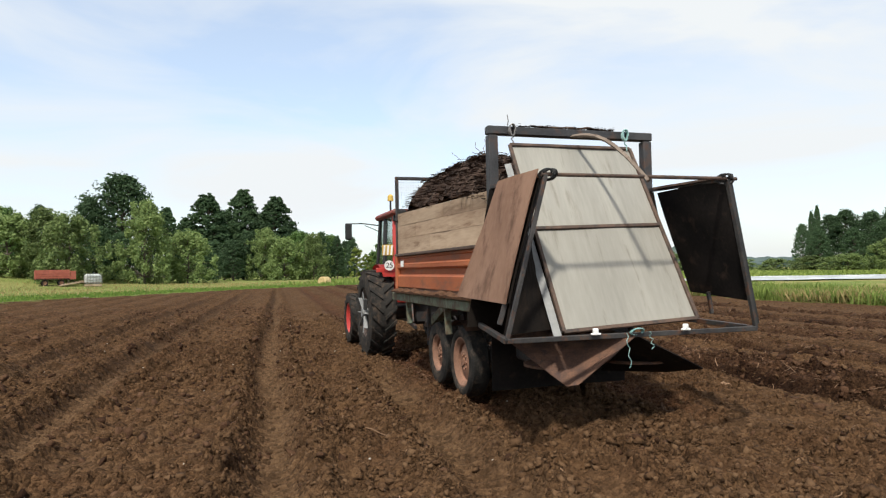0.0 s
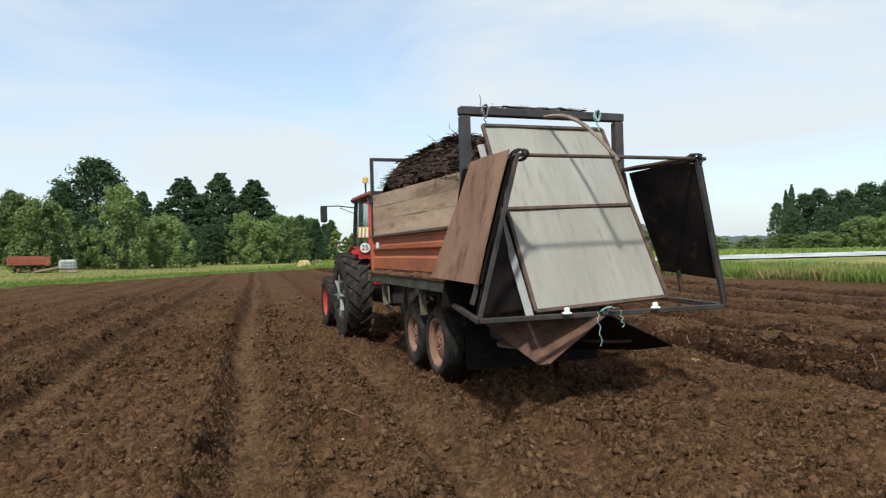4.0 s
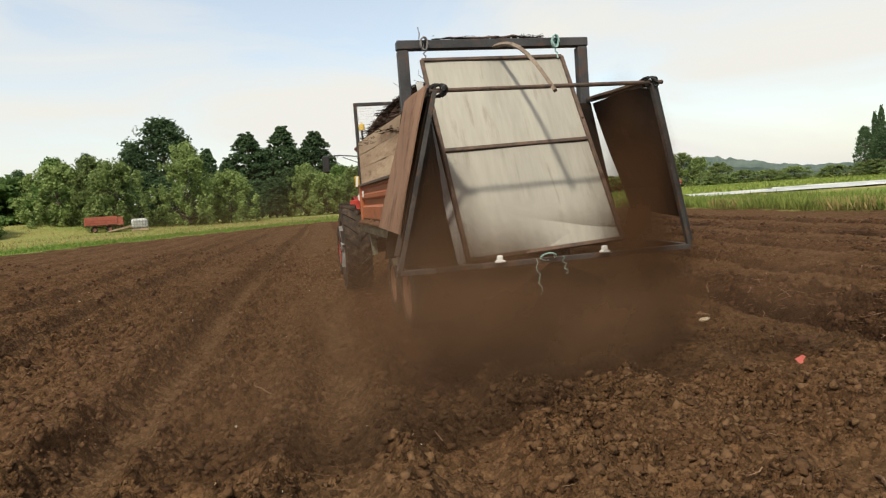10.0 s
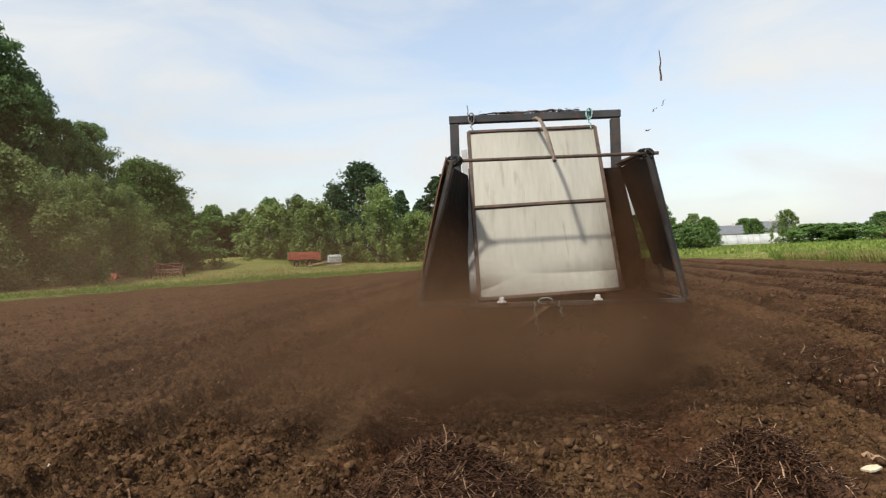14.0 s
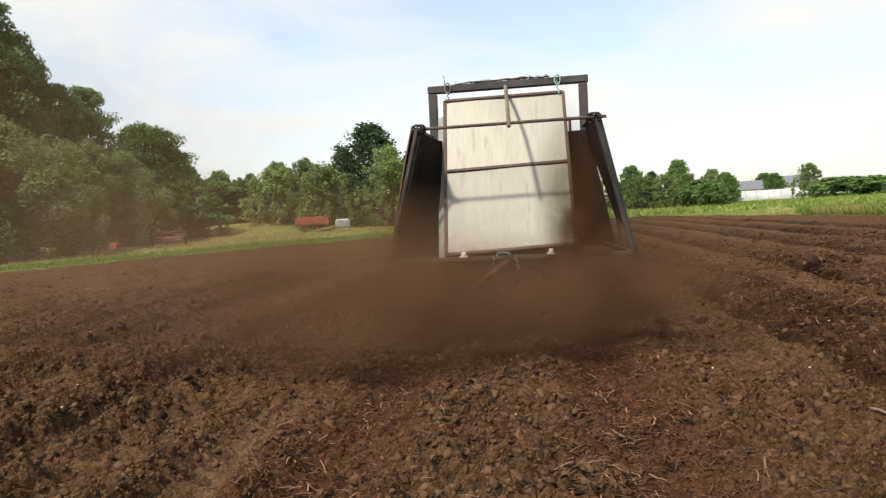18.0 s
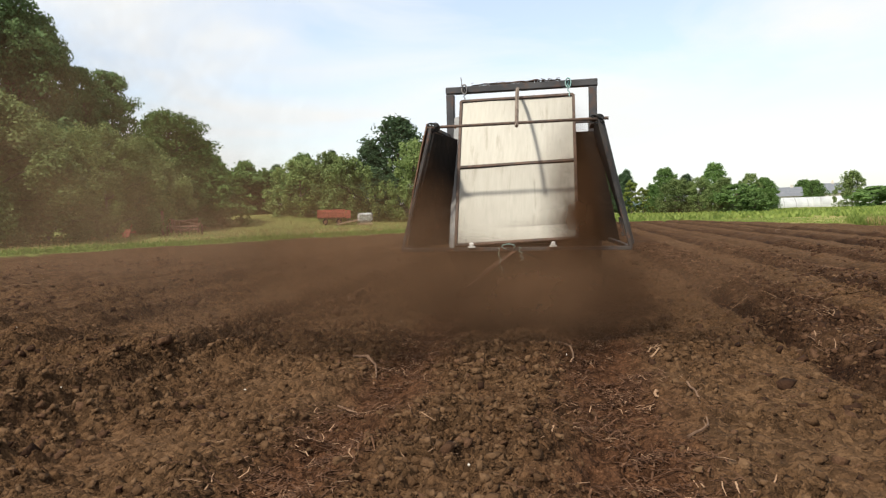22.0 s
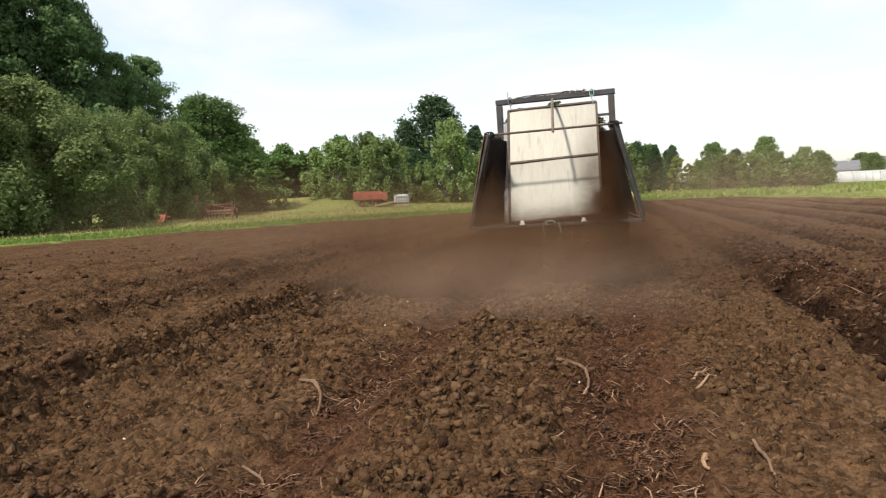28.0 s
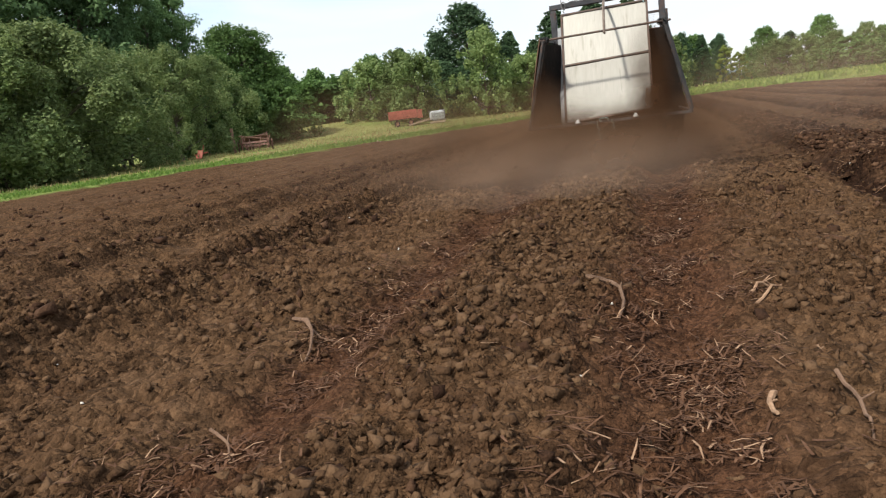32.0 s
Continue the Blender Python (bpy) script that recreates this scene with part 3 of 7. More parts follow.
def ground():
    """One sheet out to the horizon; beside the way its steps are much finer, and its rim dips under the coarse part."""
    gx = axis(-40, ((-14, 0.35), (FINE[0], 0.115), (FINE[1], 0.134), (16, 0.12), (40, 0.6)), 3500)
    gy = axis(-7, ((FINE[2], 0.28), (FINE[3], 0.118), (34, 0.14), (60, 0.36), (100, 0.8)), 3500)
    X0, Y0, F0 = sheet(gx, gy)
    cx, cy = X0.ravel()[F0].mean(1), Y0.ravel()[F0].mean(1)
    F0 = F0[~((cx > FINE[0]) & (cx < FINE[1]) & (cy > FINE[2]) & (cy < FINE[3]))]
    X1, Y1, F1 = sheet(np.arange(FINE[0] - 0.8, FINE[1] + 0.8, 0.0285), np.arange(FINE[2] - 0.5, FINE[3] + 1.1, 0.0285))
    rim = np.minimum(np.minimum(X1 - FINE[0], FINE[1] - X1), np.minimum(Y1 - FINE[2], FINE[3] - Y1))
    g = np.random.default_rng(3)
    X1, Y1 = X1 + g.uniform(-0.009, 0.009, X1.shape), Y1 + g.uniform(-0.009, 0.009, Y1.shape)
    X, Y = np.concatenate([X0.ravel(), X1.ravel()]), np.concatenate([Y0.ravel(), Y1.ravel()])
    Z = land(X, Y) - np.concatenate([np.zeros(X0.size), np.where(rim < 0, 0.012, 0.0).ravel()])
    me = grid_mesh("ground", np.stack([X, Y, Z], -1), np.concatenate([F0, F1 + X0.size]), SOIL)
    S = X * math.cos(ROW) + Y * math.sin(ROW)
    e = inside(X, Y) + 0.5 * value(X, Y, 1.1, 11) + 0.3 * value(X, Y, 0.35, 13)
    for name, v in (("grass", np.clip(0.5 - e / 0.5, 0, 1)), ("mulch", np.clip(strips(S, Y) + 0.25 * value(X, Y, 0.4, 14), 0, 1)), ("ridge", 0.85 * banks(S, -X * math.sin(ROW) + Y * math.cos(ROW))), ("hay", np.clip((-e - 5) / 5, 0, 1) * (X < 0) * np.clip(0.75 + 0.8 * value(X, Y, 5.0, 20), 0, 1) * 0.5 + 0.25 * np.exp(-((e + 0.35) / 0.25) ** 2) * (X < 0) + (X >= 0) * np.clip(0.45 + 0.6 * value(X, Y, 3.0, 26) + 0.3 * value(X, Y, 0.9, 28), 0, 0.9)), ("damp_shade", damp_shade(X, Y)), ("track", 0.8 * tracks(X, Y)), ("coarse", tilth(X, Y) * (1 - tracks(X, Y))), ("bed", (1 - np.clip(strips(S, Y), 0, 1)) * (1 - banks(S, -X * math.sin(ROW) + Y * math.cos(ROW))))):
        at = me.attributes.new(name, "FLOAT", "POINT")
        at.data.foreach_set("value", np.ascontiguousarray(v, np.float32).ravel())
    me.shade_flat()
    tagged(new("ground", me), "dark brown ploughed field with wheel ruts and furrows, edged by meadow grass", "ground", kind="structure")


ground()


# ---- the spreader trailer (its own space: x to its right, y ahead, z up; the rear gantry stands at y 0) ----
def wheel(parent, at, r, wide, rim_r, rim_mat, lugs=0, face=1):
    h = wide / 2
    hub = part("wheel", lathe([(-h * 0.55, 0.02), (-h * 0.55, rim_r * 0.42), (-h * 0.25, rim_r * 0.80), (-h * 0.25, rim_r * 0.9), (h * 0.25, rim_r * 0.9), (h * 0.25, rim_r * 0.80), (h * 0.55, rim_r * 0.42), (h * 0.55, 0.02)], 28), rim_mat, parent, smooth=False)
    hub.matrix_basis = pose(*at)
    prof = [(-h * 0.78, rim_r), (-h * 0.98, rim_r * 1.12), (-h, (rim_r + r) / 2), (-h * 0.92, r * 0.93), (-h * 0.7, r * 0.985), (0, r), (h * 0.7, r * 0.985), (h * 0.92, r * 0.93), (h, (rim_r + r) / 2), (h * 0.98, rim_r * 1.12), (h * 0.78, rim_r)]
    if lugs:
        prof = [(x, min(q, r * 0.955)) for x, q in prof]
    part("tyre", lathe(prof, 48), TYRE, hub, smooth=False)
    part("rim", lathe([(-h * 0.85, rim_r * 0.99), (-h * 0.85, rim_r * 1.05), (-h * 0.6, rim_r * 1.05), (-h * 0.4, rim_r * 0.86), (h * 0.4, rim_r * 0.86), (h * 0.6, rim_r * 1.05), (h * 0.85, rim_r * 1.05), (h * 0.85, rim_r * 0.99), (h * 0.5, rim_r * 0.8), (-h * 0.5, rim_r * 0.8)], 36), rim_mat, hub)
    b = bmesh.new()
    for k in range(8):
        a = k * math.tau / 8
        for sx in (-1, 1):
            pipe([(sx * h * 0.5, 0.3 * rim_r * math.cos(a), 0.3 * rim_r * math.sin(a)), (sx * h * 0.66, 0.3 * rim_r * math.cos(a), 0.3 * rim_r * math.sin(a))], 0.018, 6, b)
    pipe([(-h * 0.72, 0, 0), (h * 0.72, 0, 0)], rim_r * 0.17, 12, b)
    part("hub", b, rim_mat, hub)
    if lugs:
        for side in (-1, 1):
            b = bmesh.new()
            for k in range(lugs):
                a = (k + (0.5 if side > 0 else 0)) * math.tau / lugs
                lead = 0.24
                p = [(side * 0.02, a + lead), (side * h * 0.98, a)]
                pts = []
                for x, g in p:
                    for dw in (-0.034, 0.034):
                        for q in (r * 0.93, r * 1.0 if abs(x) < h * 0.5 else r * 0.985):
                            pts.append(b.verts.new((x, q * math.cos(g + dw / r), q * math.sin(g + dw / r))))
                for f in ((0, 1, 3, 2), (4, 6, 7, 5), (0, 4, 5, 1), (2, 3, 7, 6), (1, 5, 7, 3), (0, 2, 6, 4)):
                    b.faces.new([pts[i] for i in f])
            part("tread_pattern", b, TYRE, hub)
    return hub


def caked_ledge(sx):
    """A narrow ledge along the side with an uneven crust of soil on it."""
    b = bmesh.new()
    rows = []
    for k in range(81):
        y = 0.15 + 4.0 * k / 80
        top = 0.03 + 0.045 * abs(noise.noise(Vector((y * 2.3, sx * 3.0, 0.5)))) + 0.02 * noise.noise(Vector((y * 9.0, sx * 5.0, 1.5)))
        prof = ((0.862, 1.205), (1.0, 1.205), (1.005, 1.205 + top * 0.7), (0.955, 1.215 + top * 1.25), (0.862, 1.215 + top))
        rows.append([b.verts.new((sx * x, y, z)) for x, z in prof])
    for p, q in zip(rows, rows[1:]):
        for i in range(5):
            b.faces.new((p[i], p[(i + 1) % 5], q[(i + 1) % 5], q[i]))
    b.faces.new(rows[0])
    b.faces.new(rows[-1])
    return b


def fender_plate(sx):
    """A short curved guard over the rear wheel, caked with soil on top."""
    b = bmesh.new()
    rows = []
    for k in range(9):
        a = radians(52 + k * 9)
        rows.append([b.verts.new((sx * x, 1.42 - 0.50 * math.cos(a), 0.43 + 0.50 * math.sin(a) + 0.012 * noise.noise(Vector((x * 7, k, sx))))) for x in (0.52, 0.62, 0.72, 0.82)])
    for p, q in zip(rows, rows[1:]):
        for i in range(3):
            b.faces.new((p[i], p[i + 1], q[i + 1], q[i]))
    bmesh.ops.solidify(b, geom=b.faces[:], thickness=0.025)
    return b


spreader = thing("spreader_trailer", "orange tandem muck spreader trailer with improvised tailgate and side shields", "trailer")
HUBS = []
for sx in (-1, 1):
    for y, rim in ((1.42, 0.285), (2.40, 0.235)):
        HUBS.append((wheel(spreader, (sx * 0.675, y, 0.43), 0.418, 0.25, rim, RIM, 0, 1), (sx * 0.675, y, 0.43), 0.418))
for y in (1.42, 2.40):
    part("axle", pipe([(-0.60, y, 0.43), (0.60, y, 0.43)], 0.05, 10), STEEL, spreader)
for sx in (-1, 1):
    part("chassis_rail", block((sx * 0.90 - 0.05, 0.25, 1.075), (sx * 0.90 + 0.05, 4.30, 1.20), 0.012), GREEN, spreader, "pale green painted steel rail with flaking paint")
    part("ledge", caked_ledge(sx), MULCH, spreader, "ledge caked with dark soil and bark")
    for y in (1.70, 3.62):
        part("stake", bar((sx * 0.84, y, 0.74), (sx * 0.86, y, 1.06), 0.05, 0.08), GREEN, spreader)
    part("fender", fender_plate(sx), RUST, spreader, "bent rusty fender plate")
    part("bogie_beam", bar((sx * 0.48, 1.3, 0.52), (sx * 0.48, 2.6, 0.52), 0.10, 0.14), STEEL, spreader)
for y in (0.4, 1.5, 2.6, 4.2):
    part("cross_member", block((-0.85, y - 0.04, 1.05), (0.85, y + 0.04, 1.17), 0.008), STEEL, spreader)
part("floor", block((-0.93, 0.10, 1.25), (0.93, 4.08, 1.29), 0.004), RUST, spreader)
part("drawbar", bar((0, 4.2, 1.0), (0, 5.15, 0.62), 0.14, 0.14), GREEN, spreader)
part("jack_stand", pipe([(-0.30, 4.45, 1.05), (-0.30, 4.45, 0.30)], 0.035), STEEL, spreader)
part("drive_shaft", pipe([(0.10, 4.0, 0.85), (0.06, 5.4, 0.72)], 0.05, 10), BLACK, spreader)


def pressed_side(sx):
    """A pressed steel side: three swages along its length."""
    b = bmesh.new()
    prof = [(0.0, 1.25), (0.0, 1.275), (0.045, 1.295), (0.045, 1.455), (0.0, 1.485), (0.0, 1.555), (0.048, 1.585), (0.048, 1.635), (0.012, 1.655), (0.012, 1.72), (0.03, 1.735), (0.03, 1.76)]
    front, back = [], []
    for y, dst in ((0.10, back), (4.05, front)):
        dst += [b.verts.new((sx * (0.895 + d), y, z)) for d, z in prof]
        dst += [b.verts.new((sx * 0.875, y, z)) for d, z in reversed(prof)]
    n = len(front)
    for i in range(n):
        b.faces.new((front[i], front[(i + 1) % n], back[(i + 1) % n], back[i]))
    b.faces.new(front)
    b.faces.new(back)
    return b


for sx in (-1, 1):
    side = part("side_panel", pressed_side(sx), ORANGE, spreader, "faded orange pressed steel side with swages")
    for y in (0.14, 4.0):
        part("corner_post", block((sx * 0.92 - 0.04, y - 0.05, 1.25), (sx * 0.92 + 0.045, y + 0.05, 1.78), 0.01), ORANGE, spreader)
    part("top_rail", block((sx * 0.915 - 0.045, 0.08, 1.762), (sx * 0.915 + 0.045, 4.08, 1.80), 0.006), RUSTBAR, spreader)
    for k, (lo, hi) in enumerate(((1.805, 2.035), (2.038, 2.235), (2.238, 2.43))):
        cut = (2.2, 2.9, 1.6)[k]
        for a, c in ((0.10, cut), (cut + 0.012, 4.06)):
            def sag(z, y):
                return 1.8 + (z - 1.8) * (1 - 0.15 * (4.06 - y) / 3.96)
            s = slab(((sx * 0.905, a, sag(lo, a)), (sx * 0.905, c, sag(lo, c)), (sx * 0.905, c, sag(hi, c)), (sx * 0.905, a, sag(hi, a))), 0.03, 6, 0.008, k * 7 + sx)
            part("plank", s, BOARD, spreader)
part("decal", block((-0.958, 3.52, 1.60), (-0.952, 3.68, 1.69), 0.0), WHITE, spreader, "small white faded emblem")
part("front_panel", block((-0.88, 4.06, 1.25), (0.88, 4.10, 2.42), 0.006), ORANGE, spreader)
# front hoop with wire mesh
for sx in (-1, 1):
    part("hoop_post", bar((sx * 0.92, 4.0, 1.8), (sx * 0.92, 4.0, 3.0), 0.05), STEEL, spreader)
part("hoop_beam", bar((-0.945, 4.0, 3.0), (0.945, 4.0, 3.0), 0.05), STEEL, spreader)
b = bmesh.new()
for k in range(45):
    x = -0.88 + k * 0.04
    pipe([(x, 4.02, 2.40), (x, 4.02, 2.98)], 0.0009, 3, b)
for k in range(15):
    pipe([(-0.9, 4.02, 2.42 + k * 0.04), (0.9, 4.02, 2.42 + k * 0.04)], 0.0009, 3, b)
part("wire_mesh", b, WIRE, spreader, "fine grey wire mesh")
# rear gantry
for sx in (-1, 1):
    part("gantry_post", bar((sx * 0.895, 0.0, 1.22), (sx * 0.895, 0.0, 2.885), 0.10, 0.10, None, 0.008), GREYPOST, spreader, "grey square steel post")
part("gantry_beam", bar((-0.95, 0.0, 2.935), (0.955, 0.0, 2.935), 0.10, 0.085, None, 0.008), GREYPOST, spreader, "grey steel beam with muck caught on top")
# hung tailgate: frame, two sheets, a mid rail, a side strip
GT = ((-0.74, -0.09, 2.775), (0.66, -0.05, 2.79), (0.69, -1.03, 1.05), (-0.68, -1.03, 0.985))


def on_gate(u, v, out=0.0):
    tl, tr, br, bl = (Vector(p) for p in GT)
    n = (tr - tl).cross(bl - tl).normalized()
    n = -n if n.y > 0 else n
    return tl * (1 - u) * (1 - v) + tr * u * (1 - v) + br * u * v + bl * (1 - u) * v + n * out


for v0, v1, tint in ((0.006, 0.475, 0), (0.495, 0.99, 1)):
    part("gate_sheet", slab([on_gate(0.01, v0), on_gate(0.99, v0), on_gate(0.99, v1), on_gate(0.01, v1)], 0.004, 24, 0.008, tint), (GALV, GALV_DULL)[tint], spreader, ("dusty galvanised sheet with streaks", "duller galvanised sheet")[tint], smooth=True).data.set_sharp_from_angle(angle=radians(35))
gn = on_gate(0, 0, 1) - on_gate(0, 0, 0)
for a, c in (((0, 0), (1, 0)), ((0, 1), (1, 1)), ((0, 0), (0, 1)), ((1, 0), (1, 1)), ((0, 0.485), (1, 0.485))):
    part("gate_frame", bar(on_gate(*a, 0.008), on_gate(*c, 0.008), 0.035, 0.030, None, 0.004, gn), RUSTBAR, spreader, "rust-stained angle iron")
part("gate_side_strip", slab([on_gate(-0.062, 0.10, -0.05), on_gate(-0.018, 0.10, -0.03), on_gate(-0.012, 1.01, -0.02), on_gate(-0.060, 1.01, -0.04)], 0.006), ZINC, spreader, "bright galvanised strip")
# rear frame: upper bar, lower bar, splayed legs
UL, UR = Vector((-0.90, -1.20, 2.32)), Vector((0.93, -1.20, 2.32))
LL, LR = Vector((-1.27, -1.17, 0.95)), Vector((1.25, -1.14, 0.94))
part("upper_bar", pipe([UL + Vector((-0.04, 0, 0)), UR + Vector((0.10, 0, 0.005))], 0.017, 10), RUSTBAR, spreader, "rusty round bar")
part("lower_bar", bar(LL, LR, 0.045, 0.042), STEEL, spreader)
for u, q, sx in ((UL, LL, -1), (UR, LR, 1)):
    part("frame_leg", bar(u, q, 0.036, 0.036), STEEL, spreader)
    if sx < 0:
        part("frame_leg", bar(u + Vector((0.0, 0.10, -0.02)), q + Vector((0.02, 0.20, 0.12)), 0.035, 0.045), STEEL, spreader)
    part("lower_side_bar", bar(q, (sx * 1.02, 0.30, 1.01), 0.045), STEEL, spreader)
    part("side_strut", bar((sx * 1.02, 0.30, 0.98), (sx * 1.0, 0.10, 1.36), 0.055, 0.05), GREYPOST, spreader)
    part("upper_side_bar", bar(u, (sx * 0.92, 0.0, 2.36), 0.04), STEEL, spreader)
    b = bmesh.new()
    for k in range(5):
        ang = k * 1.25
        pipe([u + Vector((0.05 * math.cos(a + ang), -0.035 * math.sin(a * 1.3 + ang), 0.045 * math.sin(a + ang))) + Vector((0.012 * k * -sx, 0, 0)) for a in np.linspace(0, 6, 12)], 0.008, 5, b)
    part("lashing", b, BLACK, spreader, "black rag and wire lashing")
# shields
part("side_shield", slab([(-0.955, -1.17, 2.37), (-0.965, -0.33, 2.375), (-1.215, 0.25, 1.27), (-1.225, -1.06, 1.245)], 0.012, 14, 0.03, 3), PLY, spreader, "weathered brown plywood shield")
part("side_shield_lining", slab([(-0.925, -1.15, 2.30), (-0.93, -0.30, 2.30), (-1.165, 0.20, 1.28), (-1.195, -1.08, 1.25)], 0.008, 6, 0.02, 4), SHADE_SHEET, spreader, "dark lining sheet, shade put into its colour")
part("side_shield", slab([(0.915, -1.185, 2.33), (0.905, -0.19, 2.31), (1.185, -0.30, 1.26), (1.205, -1.100, 1.20)], 0.014, 14, 0.03, 5), BLACKSHEET, spreader, "black rubber-faced shield")
part("shield_top_board", slab([(0.84, -0.20, 2.352), (0.93, -0.20, 2.352), (0.955, -1.16, 2.345), (0.87, -1.12, 2.345)], 0.02, 4, 0.01, 6), RUSTBAR, spreader, "dark brown board lashed on top")
# added sheet: the dark inside the left shield, put into its colour
part("wing_shade_sheet", slab([(-0.90, -1.05, 2.28), (-0.76, -0.30, 2.28), (-0.73, -0.90, 1.0), (-1.24, -1.05, 0.985)], 0.008, 6, 0.02, 21), SHADE_SHEET, spreader, "dust-stained dark sheet standing in for shade inside the shield")
part("shield_foot", bar((1.17, -0.60, 1.27), (1.205, -0.60, 1.05), 0.035, 0.035), STEEL, spreader)
part("shield_edge", bar((0.95, -1.20, 2.34), (1.262, -1.145, 0.98), 0.02, 0.05), BLACK, spreader)
# strut from the beam to the upper bar
bend = [Vector((-0.02 + 0.08 * q, -0.03 - 1.22 * q, 2.90 - 0.62 * q + 0.16 * math.sin(q * math.pi))) for q in np.linspace(0, 1, 9)]
part("strut", pipe(bend, 0.021, 4), surface("grey_brown_strap", (0.13, 0.095, 0.072), (0.24, 0.19, 0.15), 6, 0.75, 0.1, 0.2, 60, (0.09, 0.06, 0.045), 0.4), spreader, "bent grey-brown flat strut")
# hanging wires and twine
for x, z0, mt, nm in ((-0.70, 2.97, WIRE, "hanging_wire"), (0.60, 2.97, TWINE, "twine_knot")):
    b = bmesh.new()
    rr = random.Random(int(x * 100))
    pipe([(x + rr.uniform(-0.02, 0.02), -0.06 - 0.02 * k / 8, z0 - 0.20 * k / 8) for k in range(9)], 0.007, 5, b)
    for q in range(4):
        pipe([(x + 0.055 * math.sin(a * 1.0 + q) * 0.6, -0.06 + 0.0 - 0.01 * q, 2.935 + 0.06 * math.cos(a + q)) for a in np.linspace(0, 5, 9)], 0.008, 5, b)
    part(nm, b, mt, spreader)
part("wire_tail", pipe([(-0.74, -0.05, 2.98), (-0.735, -0.06, 3.03), (-0.745, -0.06, 3.09)], 0.005, 4), WIRE, spreader)
for x0, sw, ln in ((-0.17, 0.014, 0.30), (0.06, 0.018, 0.15)):
    part("twine_tail", pipe([(x0 + sw * math.sin(k * 1.9) + 0.004 * k, -1.2, 0.97 - ln * k / 9) for k in range(10)], 0.0035, 5), TWINE, spreader, "hanging teal twine end")
b = bmesh.new()
for q in range(5):
    pipe([(-0.06 + 0.07 * math.sin(a + q), -1.19 - 0.03 * math.cos(a * 1.2 + q), 0.975 + 0.03 * math.cos(a + q)) for a in np.linspace(0, 5.5, 10)], 0.006, 5, b)
part("twine_bundle", b, TWINE, spreader)
# lamps on the lower bar, chute plates, spinners
for x in (-0.47, 0.43):
    lamp = part("marker_lamp", block((x - 0.022, -1.22, 0.975), (x + 0.022, -1.18, 1.022), 0.008), WHITE, spreader, "small white marker lamp")
    part("lamp_foot", block((x - 0.042, -1.22, 0.965), (x + 0.042, -1.185, 0.984), 0.005), WHITE, lamp)
part("chute_plate", slab([(-0.95, -0.25, 0.90), (-0.60, -0.92, 0.50), (-0.02, -1.02, 0.92), (-0.10, -0.10, 1.0)], 0.008, 6, 0.015, 8), RUST, spreader, "rusty steel chute plate")
part("chute_lip", slab([(-0.60, -0.93, 0.50), (-0.53, -0.99, 0.515), (0.03, -1.06, 0.93), (-0.02, -1.02, 0.92)], 0.008), RUST, spreader)
part("rubber_flap", slab([(0.05, -1.02, 0.93), (0.10, -0.30, 0.52), (0.80, -0.40, 0.46), (0.80, -0.95, 0.575)], 0.012, 6, 0.02, 9), BLACKSHEET, spreader, "black rubber flap")
for sx in (-1, 1):
    d = part("spinner_disc", lathe([(-0.012, 0.02), (-0.012, 0.34), (0.012, 0.34), (0.012, 0.02)], 24), RUST, spreader)
    d.matrix_basis = pose(sx * 0.42, -0.42, 0.62, 0, 90, 0)
    part("spinner_shaft", pipe([(sx * 0.42, -0.42, 0.63), (sx * 0.42, -0.30, 1.24)], 0.035), STEEL, spreader)
# added black sheet that gives the deep shade under the bed
part("underbed_shade_sheet", slab([(-0.80, 0.34, 1.0), (0.80, 0.34, 1.0), (0.80, 0.38, 0.26), (-0.80, 0.38, 0.26)], 0.012, 8, 0.03, 19), BLACKSHEET, spreader, "black sheet added for the shade under the bed")
part("gearbox", block((-0.60, -0.10, 0.60), (0.60, 0.22, 0.95), 0.03), STEEL, spreader)
part("rear_panel", block((-0.86, 0.02, 1.26), (0.86, 0.06, 1.60), 0.004), BLACKSHEET, spreader)
# added sheet whose black stands in for the shaded space behind the gate
part("rear_shade_sheet", slab([(-0.96, -0.075, 2.33), (0.93, -0.075, 2.33), (1.20, -0.065, 0.98), (-1.22, -0.065, 0.98)], 0.01, 4, 0.02, 17), SHADE_SHEET, spreader, "dust-stained dark sheet standing in for shade behind the gate")


# ---- the load on the trailer ----
def splinters(bm_or_lists, centre, spread, n, rr, long=(0.08, 0.35), thick=0.006, flat=0.3):
    """Sticks as thin three-sided prisms, appended to (verts, faces)."""
    vs, fs = bm_or_lists
    for _ in range(n):
        p = Vector((centre[0] + rr.gauss(0, spread[0]), centre[1] + rr.gauss(0, spread[1]), centre[2] + abs(rr.gauss(0, spread[2]))))
        a = rr.uniform(0, math.tau)
        d = Vector((math.cos(a), math.sin(a), rr.gauss(0, flat))).normalized() * rr.uniform(*long) / 2
        u = d.cross(Vector((0, 0, 1))).normalized() * thick * rr.uniform(0.6, 1.6)
        w = d.cross(u).normalized() * thick
        k = len(vs)
        c = p + u.normalized() * rr.gauss(0, 0.16) * d.length + Vector((0, 0, abs(rr.gauss(0, 0.10)) * d.length))
        vs += [p - d + u, p - d - u, p - d + w, c + u * 0.9, c - u * 0.9, c + w * 0.9, p + d + u * 0.5, p + d - u * 0.5, p + d + w * 0.5]
        for q in (k, k + 3):
            fs += [(q, q + 1, q + 4, q + 3), (q + 1, q + 2, q + 5, q + 4), (q + 2, q, q + 3, q + 5)]


